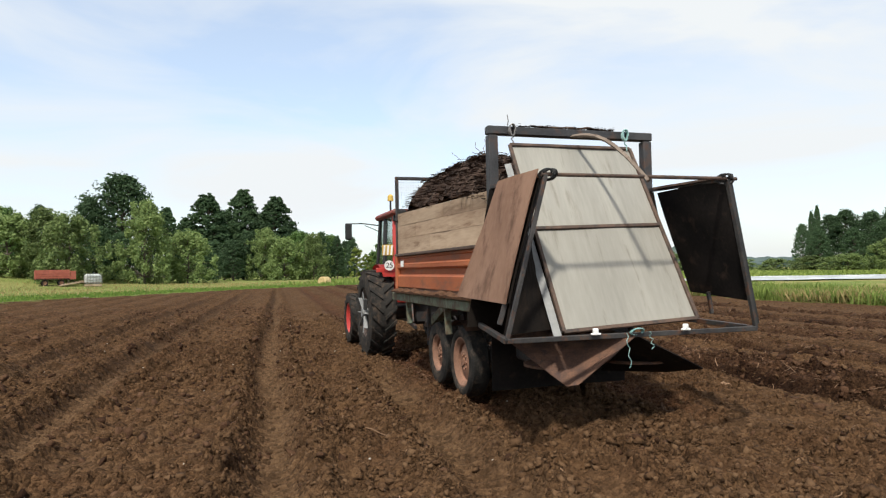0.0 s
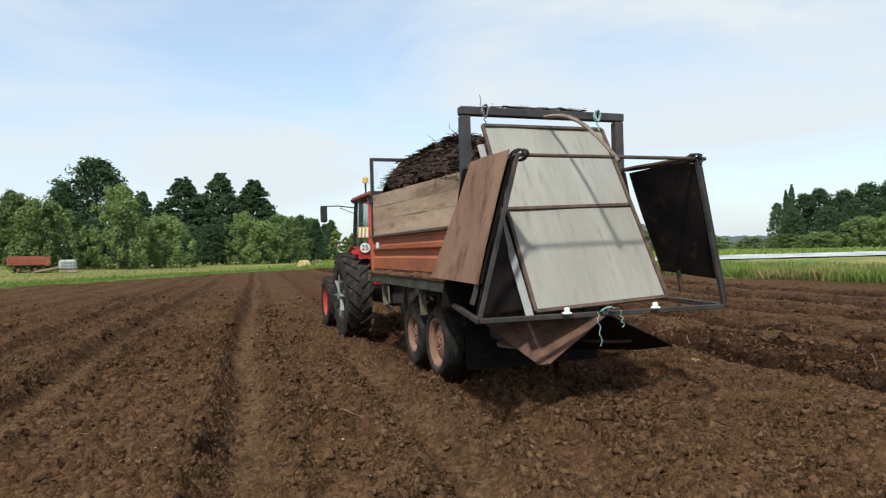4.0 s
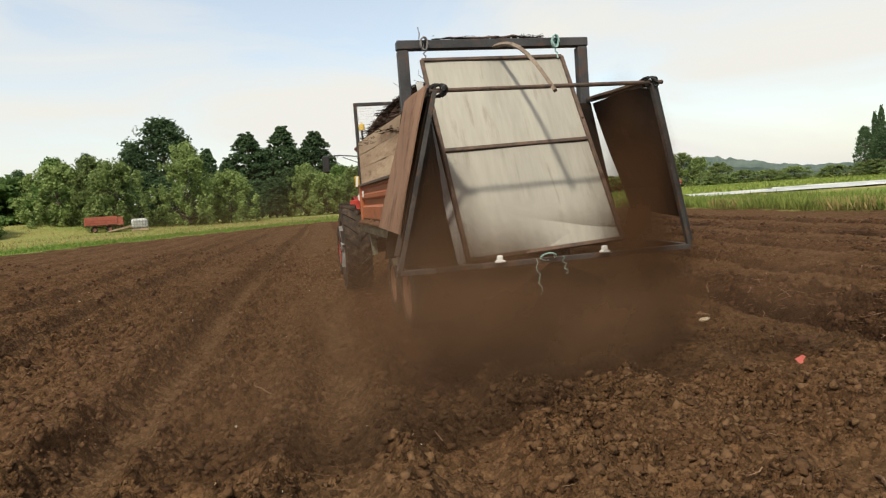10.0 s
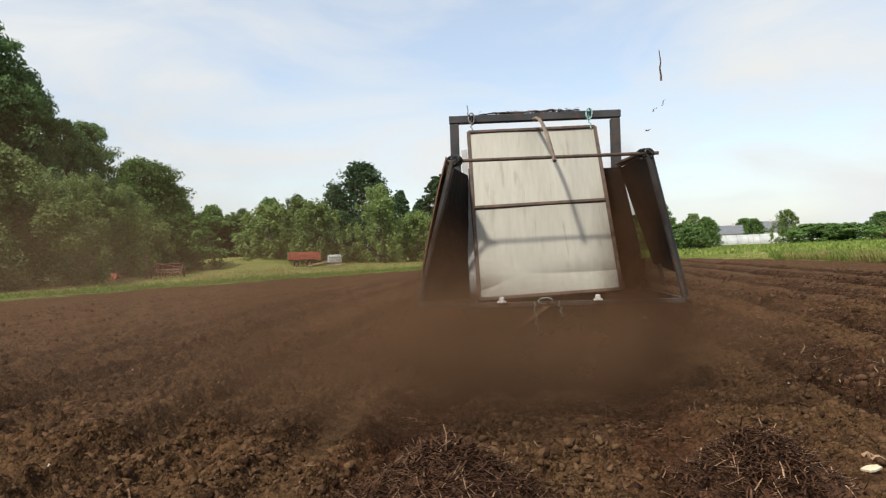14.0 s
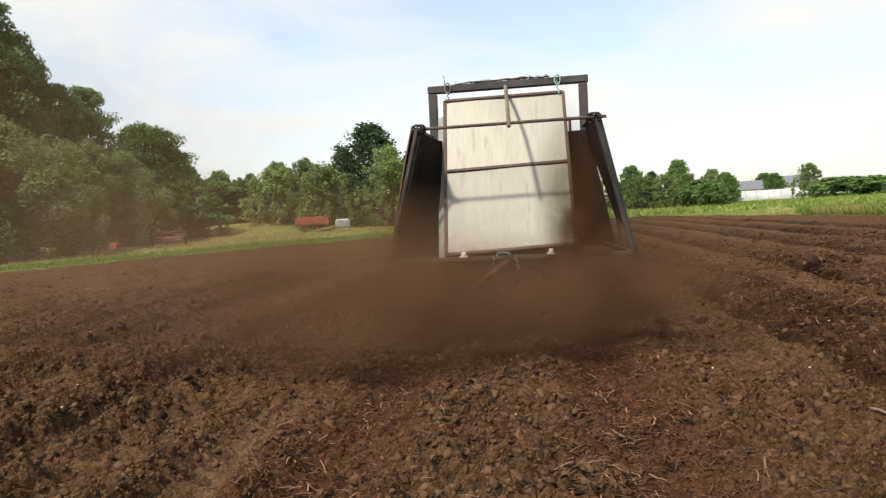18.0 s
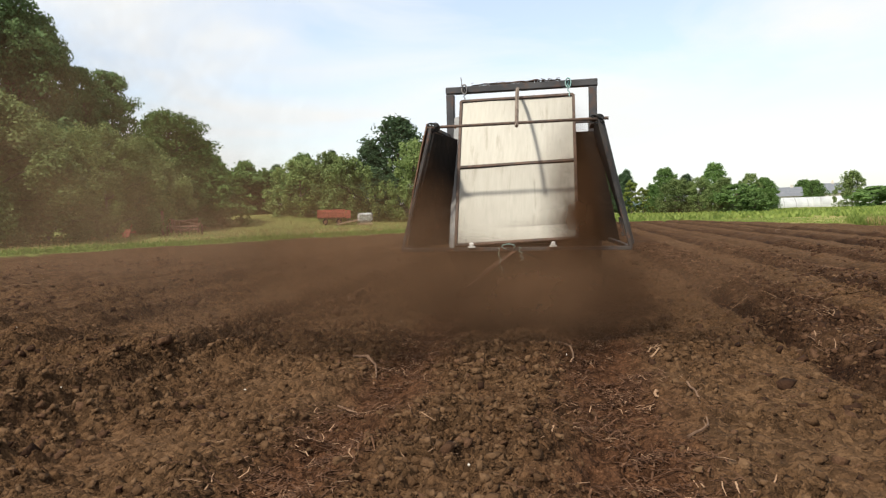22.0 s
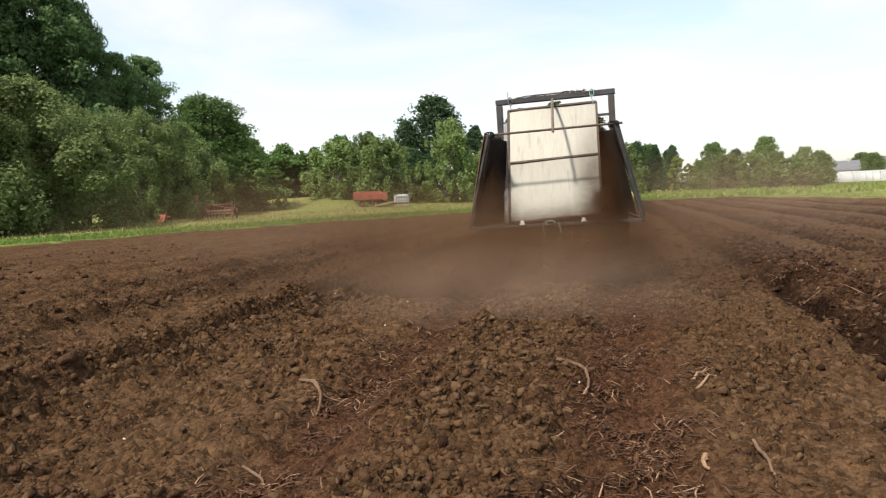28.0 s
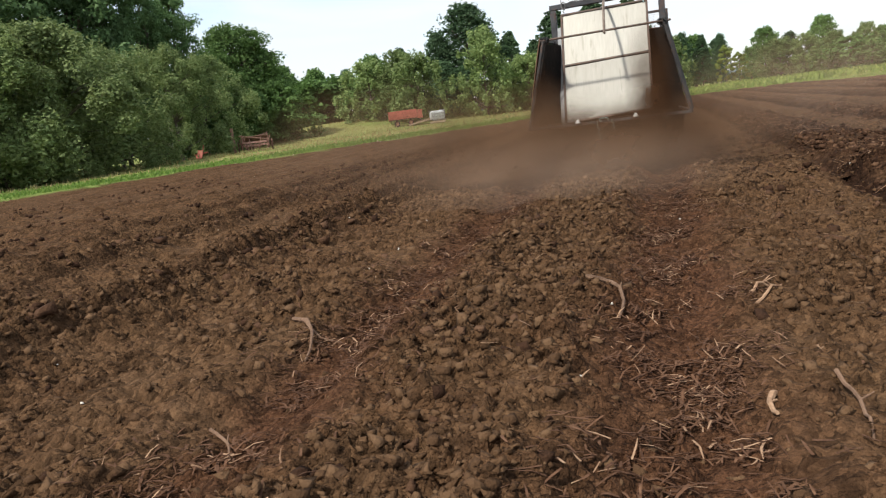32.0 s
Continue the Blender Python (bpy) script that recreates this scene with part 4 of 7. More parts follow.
def heap_mesh(lo, hi, top, seed, step=0.06, lump=1.0):
    """A mound over a rectangle whose height is top(x, y)."""
    xs, ys = np.arange(lo[0], hi[0] + 1e-6, step), np.arange(lo[1], hi[1] + 1e-6, step)
    X, Y = np.meshgrid(xs, ys)
    Z = top(X, Y) + lump * (0.05 * value(X, Y, 0.25, seed) + 0.04 * value(X, Y, 0.11, seed + 1) + 0.02 * value(X, Y, 0.06, seed + 2))
    nx = len(xs)
    i = (np.arange(len(ys) - 1)[:, None] * nx + np.arange(nx - 1)[None, :]).ravel()
    return np.stack([X, Y, Z], -1).reshape(-1, 3), np.stack([i, i + 1, i + nx + 1, i + nx], -1), X, Y, Z


def load_top(X, Y):
    crest = np.interp(Y, (0.0, 0.6, 1.2, 1.8, 2.4, 3.0, 3.5, 4.0), (2.25, 2.60, 2.84, 2.98, 3.07, 3.05, 2.86, 2.52))
    base = 2.27 + (crest - 2.27) * np.clip(1 - (np.abs(X + 0.05) / 0.93) ** 2.6, 0, 1)
    return base + 0.07 * value(X, Y, 0.55, 31) + 0.04 * value(X, Y, 0.22, 32)


load = thing("mulch_load", "heaped load of dark woody bark mulch filling the trailer", "mulch")
co, fc, X, Y, Z = heap_mesh((-0.889, 0.09), (0.889, 4.0), load_top, 40, 0.045)
heap = new("mound", grid_mesh("mound", co, fc, LOAD))
heap.parent = load
rr = random.Random(5)
vs, fs = [], []
ds, df = [], []
for k in range(5200):
    i = rr.randrange(len(co))
    splinters((vs, fs) if k % 5 == 0 else (ds, df), co[i], (0.02, 0.02, 0.012), 1, rr, (0.05, 0.22), 0.0060, 0.06)
raw("bark_litter", ds, df, LOAD, load, "dark bark shreds", "stuff")
raw("twig_litter", vs, fs, TWIG, load, "tangled brown twigs and splinters", "stuff")
for k in range(5):
    b = bmesh.new()
    x, y = rr.uniform(-0.6, 0.3), rr.uniform(1.2, 3.0)
    z = float(load_top(np.array(x), np.array(y)))
    p = [Vector((x, y, z - 0.05))]
    for _ in range(4):
        p.append(p[-1] + Vector((rr.gauss(0, 0.04), rr.gauss(0.02, 0.04), 0.07)))
    pipe(p, 0.006, 5, b, 0.4)
    part("stick", b, TWIG, load, "thin stick poking out")
co, fc, X, Y, Z = heap_mesh((-0.62, -0.045), (0.50, 0.05), lambda X, Y: 2.975 + 0.045 * np.sin((X + 0.62) / 1.12 * math.pi) * (1 - (np.abs(Y) / 0.06) ** 2), 50, 0.02, 0.2)
crust = new("crust", grid_mesh("crust", co, fc, LOAD))
crust.parent = spreader
tagged(crust, "muck caught on the gantry beam")
rr = random.Random(15)
vs, fs = [], []
for k in range(200):
    splinters((vs, fs), (rr.uniform(-0.6, 0.5) if k % 3 else rr.uniform(0.1, 0.5), rr.gauss(0, 0.025), 2.985), (0, 0.01, 0.012), 1, rr, (0.02, 0.08), 0.004, 0.15)
raw("muck_crust", vs, fs, LOAD, spreader, "dark bark shreds caught on the beam", "stuff")

# ---- the tractor (its own space: x right, y ahead, origin on the ground under the rear axle) ----
# wheel dish shade put into the rear rim colour; the stain is dust
RIM_DARK = surface("dusty_shaded_rim", (0.030, 0.024, 0.021), (0.085, 0.062, 0.052), 4, 0.7, 0.1, 0.2, 40, (0.16, 0.10, 0.075), 0.3)
RED_DARK = surface("dusty_dark_red_paint", (0.16, 0.030, 0.022), (0.27, 0.060, 0.042), 3, 0.6, 0, 0.2, 40, (0.12, 0.07, 0.05), 0.4)
tractor = thing("tractor", "red farm tractor with cab and muddy tyres pulling the spreader", "tractor")
TYRES = []
for sx in (-1, 1):
    TYRES.append((wheel(tractor, (sx * 0.92, 0, 0.77), 0.79, 0.46, 0.42, RIM_DARK, 20), (sx * 0.92, 0, 0.77), 0.79))
    TYRES.append((wheel(tractor, (sx * 0.90, 2.30, 0.53), 0.535, 0.32, 0.31, RED, 18), (sx * 0.90, 2.30, 0.53), 0.535))
for hub, at_, r_ in TYRES:
    if r_ > 0.7:
        for sx in (-1, 1):
            b = pipe([(sx * 0.10, 0, 0), (sx * 0.255, 0, 0)], 0.085, 14)
            for k in range(8):
                a = k * math.tau / 8
                bar((sx * 0.20, 0.06 * math.cos(a), 0.06 * math.sin(a)), (sx * 0.235, 0.37 * math.cos(a), 0.37 * math.sin(a)), 0.07, 0.012, b)
            part("wheel_star", b, ZINC, hub, "bare grey steel wheel star")
part("rear_axle", pipe([(-0.8, 0, 0.77), (0.8, 0, 0.77)], 0.13, 14), STEEL, tractor)
part("front_axle", pipe([(-0.7, 2.3, 0.53), (0.7, 2.3, 0.53)], 0.08, 12), STEEL, tractor)
part("gear_housing", block((-0.28, -0.35, 0.55), (0.28, 1.9, 1.05), 0.05), STEEL, tractor)
part("bonnet", block((-0.33, 1.05, 1.0), (0.33, 2.75, 1.55), 0.07), RED, tractor)
part("grille", block((-0.26, 2.74, 1.02), (0.26, 2.78, 1.45), 0.01), BLACK, tractor)
for sx in (-1, 1):
    b = bmesh.new()
    ring = []
    for k in range(9):
        a = radians(48 + k * 10.5)
        ring.append([(sx * 0.58, -0.88 * math.cos(a) * 1.0, 0.77 + 0.88 * math.sin(a)), (sx * 0.90, -0.88 * math.cos(a), 0.77 + 0.88 * math.sin(a))])
    ring = [r for r in ring if r[0][2] > 0.95]
    va = [[b.verts.new(p) for p in r] for r in ring]
    for p, q in zip(va, va[1:]):
        b.faces.new((p[0], p[1], q[1], q[0]))
    bmesh.ops.solidify(b, geom=b.faces[:], thickness=0.02)
    part("mudguard", b, RED, tractor)
    part("cab_sill", block((sx * 0.62 - 0.05, -0.45, 1.05), (sx * 0.62 + 0.05, 1.05, 1.55), 0.02), RED, tractor)
    for y0, y1 in ((-0.45, -0.30), (0.35, 0.38), (1.0, 0.85)):
        part("cab_pillar", bar((sx * 0.66, y0, 1.5), (sx * 0.62, y1, 2.53), 0.06, 0.07), RED if y0 < 0 else BLACK, tractor)
    for y0, y1 in ((-0.36, 0.33), (0.40, 0.90)):
        part("side_window", slab([(sx * 0.66, y0, 1.56), (sx * 0.66, y1, 1.56), (sx * 0.625, y1, 2.54), (sx * 0.625, y0 + 0.08, 2.54)], 0.006), GLASS, tractor)
    if sx < 0:
        part("mirror_arm", pipe([(sx * 0.66, 0.80, 2.42), (sx * 1.0, 0.82, 2.46), (sx * 1.27, 0.80, 2.45)], 0.012, 6), BLACK, tractor)
        part("mirror_stay", pipe([(sx * 0.66, 0.78, 2.30), (sx * 0.95, 0.81, 2.42)], 0.008, 6), BLACK, tractor)
        part("mirror", block((sx * 1.27 - 0.065, 0.77, 2.14), (sx * 1.27 + 0.065, 0.83, 2.46), 0.02), BLACK, tractor, "black upright wing mirror")
    part("rear_lamp", block((sx * 0.92 - 0.07, -0.47, 1.50), (sx * 0.92 + 0.07, -0.40, 1.58), 0.01), RED, tractor)
part("cab_roof", block((-0.70, -0.55, 2.52), (0.70, 1.05, 2.63), 0.04), RED_DARK, tractor)
part("cab_rear_beam", block((-0.66, -0.46, 2.42), (0.66, -0.36, 2.52), 0.01), BLACK, tractor)
part("rear_window", slab([(-0.60, -0.44, 1.56), (0.60, -0.44, 1.56), (0.57, -0.34, 2.44), (-0.57, -0.34, 2.44)], 0.006), GLASS, tractor)
part("cab_rear_wall", block((-0.62, -0.47, 0.95), (0.62, -0.42, 1.56), 0.02), RED, tractor)
part("seat", block((-0.25, 0.0, 1.35), (0.25, 0.45, 1.50), 0.04), BLACK, tractor)
part("seat_back", block((-0.24, -0.06, 1.50), (0.24, 0.04, 2.0), 0.03), BLACK, tractor)
part("steering_wheel", lathe([(-0.012, 0.19), (-0.012, 0.214), (0.012, 0.214), (0.012, 0.19)], 20), BLACK, tractor).matrix_basis = pose(0, 0.72, 1.85, 0, 65, 90)
part("work_lamp", block((-0.62, -0.62, 2.50), (-0.46, -0.52, 2.62), 0.02), BLACK, tractor, "black work lamp under the roof")
bc = part("beacon", pipe([(-0.66, -0.20, 2.62), (-0.66, -0.20, 2.80)], 0.018, 8), BLACK, tractor)
part("beacon_dome", lathe([(0.0, 0.005), (0.0, 0.055), (0.09, 0.050), (0.12, 0.02), (0.12, 0.005)], 14), YELLOW, bc, "amber dome").matrix_basis = pose(-0.66, -0.20, 2.80, 0, -90, 0)
sp = part("speed_sign", lathe([(-0.006, 0.003), (-0.006, 0.088), (0.006, 0.088), (0.006, 0.003)], 28), WHITE, tractor, "round white sign reading 25")
sp.matrix_basis = pose(-0.77, -0.52, 1.62, 0, 0, 90)
txt = bpy.data.curves.new("numeral", "FONT")
txt.body, txt.size, txt.align_x, txt.align_y, txt.extrude = "25", 0.13, "CENTER", "CENTER", 0.002
txt.materials.append(BLACK)
numeral = new("numeral", txt)
numeral.parent = tractor
numeral.matrix_basis = pose(-0.77, -0.532, 1.62, 90, 0, 0)
pl = part("warning_plate", block((-0.88, -0.46, 1.80), (-0.68, -0.445, 1.99), 0.004), YELLOW, tractor, "yellow and white warning plate")
for k in range(3):
    part("stripe", slab([(-0.868 + 0.066 * k, -0.467, 1.81), (-0.838 + 0.066 * k, -0.467, 1.81), (-0.822 + 0.066 * k, -0.467, 1.98), (-0.852 + 0.066 * k, -0.467, 1.98)], 0.006), WHITE, pl)
part("exhaust", pipe([(0.28, 1.4, 1.5), (0.28, 1.4, 2.35)], 0.04, 10), STEEL, tractor)
for sx in (-1, 1):
    part("link_arm", bar((sx * 0.35, -0.2, 0.6), (sx * 0.42, -0.95, 0.55), 0.05, 0.06), STEEL, tractor)
    part("lift_rod", bar((sx * 0.30, -0.2, 1.15), (sx * 0.40, -0.70, 0.62), 0.04, 0.04), STEEL, tractor)
part("drawbar_hook", block((-0.08, -0.75, 0.50), (0.08, -0.2, 0.60), 0.01), STEEL, tractor)


# ---- trees ----
def tree_proto(name, label, height, spread, leaf, leaves, material, seed, low=0.15, shape="round", clumps=70, trunk_r=0.25, droop=0.0, tall=0.72, slim=1.0):
    """A tree: tapered trunk, limbs, and a crown of leaf clumps with gaps."""
    r = random.Random(seed)
    g = np.random.default_rng(seed)
    t = thing(name, label, "tree")
    b = bmesh.new()
    top = height * 0.9
    trunk = [Vector((0, 0, -0.3))]
    for k in range(1, 8):
        trunk.append(Vector((r.gauss(0, 0.02 * height * k / 8), r.gauss(0, 0.02 * height * k / 8), top * k / 7)))
    pipe(trunk, trunk_r, 8, b, 0.15)
    centres = []
    for k in range(clumps):
        h = low + (1 - low) * r.random() ** (0.8 if shape == "cone" else 0.9)
        if shape == "cone":
            w = spread * (1.04 - h) ** 0.62 * (0.30 + 0.70 * r.random() ** 0.6)
        elif shape == "bush":
            w = spread * math.sqrt(max(0.02, 1 - ((h - 0.30) / 0.72) ** 2)) * r.random() ** 0.40
        else:
            q = (h - low) / (1 - low)
            w = spread * math.sqrt(max(0.02, 1 - q ** 1.9)) * (0.35 + 0.65 * r.random() ** 0.6) * (0.85 + 0.15 * min(1, q * 4))
        a = r.uniform(0, math.tau)
        w *= 1 + 0.22 * math.sin(3 * a + seed)
        centres.append(Vector((w * math.cos(a), w * math.sin(a), h * height * (0.97 + 0.06 * r.random()))))
    for c in centres[::max(3, len(centres) // 70)]:
        k = min(6, max(1, int(c.z / top * 6)))
        s = trunk[k] * 0.75 + trunk[k - 1] * 0.25
        m = (s + c) / 2 + Vector((0, 0, 0.05 * height * r.random()))
        pipe([s, m, c], trunk_r * 0.30, 5, b, 0.2)
    part("trunk", b, BARK, t)
    C = np.array([tuple(c) for c in centres])
    pick = g.integers(0, len(C), leaves)
    size = spread * (0.12 + 0.13 * g.random(len(C))) * (np.clip(1.25 - C[:, 2] / height, 0.25, 0.8) if shape == "cone" else 1)
    dirs = g.normal(size=(leaves, 3))
    dirs /= np.linalg.norm(dirs, axis=1)[:, None]
    rad = g.random(leaves) ** 0.45
    P = C[pick] + dirs * (size[pick] * rad)[:, None] * np.array([slim, slim, tall])
    P[:, 2] -= droop * rad * size[pick]
    P[:, 2] = np.maximum(P[:, 2], 0.1)
    nrm = dirs + g.normal(size=(leaves, 3)) * 0.7 + np.array([0, 0, 0.4])
    nrm /= np.linalg.norm(nrm, axis=1)[:, None]
    ref = g.normal(size=(leaves, 3))
    u = np.cross(nrm, ref)
    u /= np.linalg.norm(u, axis=1)[:, None]
    v = np.cross(nrm, u)
    s = (leaf * (0.6 + 0.8 * g.random(leaves)))[:, None]
    q = np.stack([P - u * s * 0.55 - v * s * 0.42, P + u * s * 0.65, P - u * s * 0.2 + v * s * 0.62], 1)
    me = grid_mesh("crown", q.reshape(-1, 3), np.arange(leaves * 3).reshape(-1, 3), material)
    crown = new("crown", me)
    crown.parent = t
    return t


NEAR = {
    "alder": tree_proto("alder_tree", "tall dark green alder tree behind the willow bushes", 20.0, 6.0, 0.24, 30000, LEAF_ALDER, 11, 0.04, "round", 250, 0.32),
    "oak": tree_proto("oak_tree", "broad mid-green oak tree behind the old implement", 15.0, 6.5, 0.23, 32000, LEAF_MID, 13, 0.03, "round", 420, 0.35),
    "willow": tree_proto("willow_bush", "loose grey-green willow bush over long grass", 9.0, 4.3, 0.150, 32000, LEAF_SILVER, 14, 0.03, "bush", 105, 0.14, 0.2, 1.25, 0.95),
    "willow2": tree_proto("willow_tree", "feathery pale green willow tree beside the meadow", 11.0, 4.2, 0.150, 32000, LEAF_SILVER, 15, 0.04, "bush", 105, 0.16, 0.2, 1.35, 0.90),
    "shrub": tree_proto("shrub", "rounded mid-green shrub at the foot of the trees", 6.0, 4.0, 0.22, 14000, LEAF_MID, 16, 0.02, "bush", 120, 0.10),
}
PROTO = {
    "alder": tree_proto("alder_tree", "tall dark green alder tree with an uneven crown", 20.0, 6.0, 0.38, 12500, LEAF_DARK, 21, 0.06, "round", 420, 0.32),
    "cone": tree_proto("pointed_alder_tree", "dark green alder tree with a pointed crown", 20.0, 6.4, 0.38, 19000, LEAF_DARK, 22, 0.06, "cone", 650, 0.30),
    "oak": tree_proto("oak_tree", "broad mid-green oak tree with a dense crown", 15.0, 6.5, 0.48, 8000, LEAF_MID, 23, 0.04, "round", 380, 0.35),
    "willow": tree_proto("willow_bush", "loose grey-green willow bush over long grass", 9.0, 4.3, 0.28, 10000, LEAF_WILLOW, 24, 0.03, "bush", 170, 0.14, 0.2, 1.15, 0.80),
    "willow2": tree_proto("willow_tree", "feathery pale green willow tree beside the meadow", 11.0, 4.2, 0.28, 10000, LEAF_WILLOW, 25, 0.04, "bush", 170, 0.16, 0.2, 1.25, 0.75),
    "shrub": tree_proto("shrub", "rounded mid-green shrub in the hedge", 6.0, 4.0, 0.42, 4000, LEAF_MID, 26, 0.02, "bush", 90, 0.10),
    "birch": tree_proto("yellowing_birch", "small yellow-green birch beside the wood", 9.0, 2.6, 0.30, 6000, LEAF_YELLOW, 17, 0.12, "round", 45, 0.10),
}
USED = set()


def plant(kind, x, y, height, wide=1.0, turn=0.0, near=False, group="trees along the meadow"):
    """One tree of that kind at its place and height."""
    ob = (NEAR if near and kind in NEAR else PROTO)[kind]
    base = {"alder": 20.0, "cone": 20.0, "oak": 15.0, "willow": 9.0, "willow2": 11.0, "shrub": 6.0, "birch": 9.0}[kind]
    k = height / base
    m = pose(x, y, float(land(np.array(x), np.array(y))) - 0.05, 0, 0, turn) @ Matrix.Diagonal((k * wide, k * wide, k, 1))
    if ob.name in USED:
        copy_thing(ob, m @ Matrix.Diagonal((*(1 / c for c in ob.scale), 1)))
    else:
        USED.add(ob.name)
        ob.matrix_basis = m
        tagged(ob, group=group)


def polar(eye, bearing, dist):
    a = radians(bearing)
    return eye[0] + dist * math.sin(a), eye[1] + dist * math.cos(a)


A, M_, Z_ = (0.0, 0.0), (2.3, 2.6), (1.5, 10.4)     # three standpoints from which the skyline was laid out
# beyond the far corner of the meadow
GROVE_A = [
    (A, "alder", -25.8, 138, 7.2, 1.45), (A, "willow2", -31.0, 118, 4.3, 1.0), (A, "willow", -29.4, 112, 4.2, 1.0), (A, "willow2", -24.2, 116, 5.5, 0.95),
    (A, "cone", -22.6, 140, 5.2, 1.0), (A, "willow", -33.2, 120, 3.6, 1.2), (A, "alder", -28.0, 135, 5.2, 0.9), (A, "willow", -21.0, 122, 3.3, 1.2),
    (A, "cone", -19.5, 172, 6.4, 1.30), (A, "cone", -16.7, 176, 6.8, 1.15), (A, "cone", -14.1, 172, 6.3, 1.25), (A, "alder", -18.2, 180, 5.0, 1.1),
    (A, "alder", -15.3, 180, 4.9, 1.0), (A, "willow2", -15.0, 150, 3.6, 1.1), (A, "oak", -12.2, 160, 3.4, 1.0), (A, "willow2", -11.0, 150, 3.2, 1.0),
    (A, "oak", -9.6, 175, 3.1, 1.0), (A, "alder", -8.3, 190, 2.6, 1.0), (A, "alder", -17.5, 150, 2.7, 1.5), (A, "birch", -7.4, 150, 2.1, 1.0),
    (A, "willow", -13.4, 146, 2.8, 1.2), (A, "alder", -20.2, 136, 3.0, 1.5),
]
# beyond the far corner of the meadow
GROVE_B = [
    (A, "alder", -35.5, 150, 2.9, 1.1), (A, "alder", -38, 150, 3.4, 1.0), (A, "alder", -25.8, 124, 2.9, 1.7), (A, "alder", -27.4, 122, 3.3, 1.4), (A, "alder", -29.9, 121, 2.7, 1.5),
]
# behind the wreck and along the meadow
GROVE_C = [
    (Z_, "oak", -47.2, 99, 8.3, 1.12), (Z_, "oak", -45.6, 102, 6.6, 1.05), (Z_, "oak", -48.7, 97, 6.8, 1.0), (Z_, "willow", -50.2, 86, 6.4, 1.1),
    (Z_, "alder", -51.6, 88, 11.2, 0.95), (Z_, "alder", -56.0, 82, 14.8, 0.78), (Z_, "alder", -59.0, 80, 18.4, 0.95), (Z_, "willow2", -52.2, 70, 7.2, 1.15), (Z_, "alder", -53.4, 84, 11.4, 0.8), (Z_, "alder", -57.6, 78, 14.0, 0.8),
    (Z_, "willow2", -56.4, 62, 7.6, 1.3), (Z_, "willow", -60.5, 56, 9.0, 1.3), (Z_, "alder", -62.5, 76, 17.5, 1.0), (Z_, "alder", -66, 74, 17.0, 1.1),
    (Z_, "willow2", -64.0, 54, 9.5, 1.4), (Z_, "willow", -68.0, 52, 9.5, 1.4), (Z_, "alder", -71, 70, 15.0, 1.1), (Z_, "willow2", -73, 50, 9.5, 1.4),
    (Z_, "shrub", -45.6, 98, 3.8, 1.2), (Z_, "shrub", -48.6, 92, 3.8, 1.2), (Z_, "oak", -43.8, 132, 4.6, 0.9), (Z_, "oak", -41.2, 140, 4.2, 0.9),
    (Z_, "alder", -38.6, 146, 4.0, 1.0), (Z_, "oak", -36.4, 138, 4.4, 0.9),
]
# behind the wreck and along the meadow
GROVE_D = [
    (Z_, "oak", -45.3, 126, 3.8, 1.0), (Z_, "alder", -34.0, 142, 4.9, 0.8), (Z_, "shrub", -39.8, 128, 2.9, 1.5), (Z_, "shrub", -42.5, 126, 2.9, 1.5),
    (Z_, "shrub", -37.2, 126, 2.7, 1.5),
]
# beyond the far end of the field
GROVE_E = [
    (Z_, "cone", -13.0, 150, 3.6, 0.8), (Z_, "alder", -11.6, 150, 3.6, 0.8), (Z_, "cone", -10.2, 152, 3.3, 0.8), (Z_, "alder", -8.9, 148, 3.1, 0.7),
    (Z_, "birch", -7.6, 140, 1.6, 1.2), (Z_, "oak", -5.8, 150, 3.1, 0.9), (Z_, "alder", -4.2, 156, 2.5, 1.0), (Z_, "oak", -2.1, 165, 3.3, 0.8),
    (Z_, "willow", -4.8, 140, 2.1, 1.4), (Z_, "willow2", -3.2, 138, 2.2, 1.2), (Z_, "willow2", -1.4, 136, 2.1, 1.2), (Z_, "willow2", 0.6, 138, 2.3, 1.0),
    (Z_, "oak", 1.5, 142, 2.0, 1.0), (Z_, "shrub", -0.4, 134, 1.6, 1.4), (Z_, "shrub", 0.9, 124, 0.9, 1.2), (Z_, "oak", 4.2, 300, 1.7, 1.3),
    (Z_, "alder", -15.5, 156, 3.4, 0.9), (Z_, "alder", -18.0, 160, 3.6, 1.0), (Z_, "cone", -20.5, 160, 4.6, 1.0), (Z_, "cone", -23, 162, 4.8, 1.0),
    (Z_, "oak", -6.8, 158, 1.8, 1.0), (M_, "oak", 1.2, 190, 1.9, 1.0),
]
# beyond the far end of the field
GROVE_F = [
    (M_, "oak", 4.6, 290, 1.6, 1.2), (M_, "willow2", 6.9, 225, 2.1, 1.2), (M_, "shrub", 8.6, 215, 1.0, 2.2), (M_, "shrub", 10.0, 212, 0.9, 2.2),
    (M_, "shrub", 11.2, 208, 0.9, 2.0), (M_, "willow2", 14.2, 250, 2.0, 1.4), (M_, "willow2", 15.6, 255, 2.3, 1.4), (M_, "willow2", 16.9, 250, 1.9, 1.4),
    (M_, "oak", 13.0, 260, 1.6, 1.4), (M_, "willow", 18.4, 230, 1.3, 1.6),
]
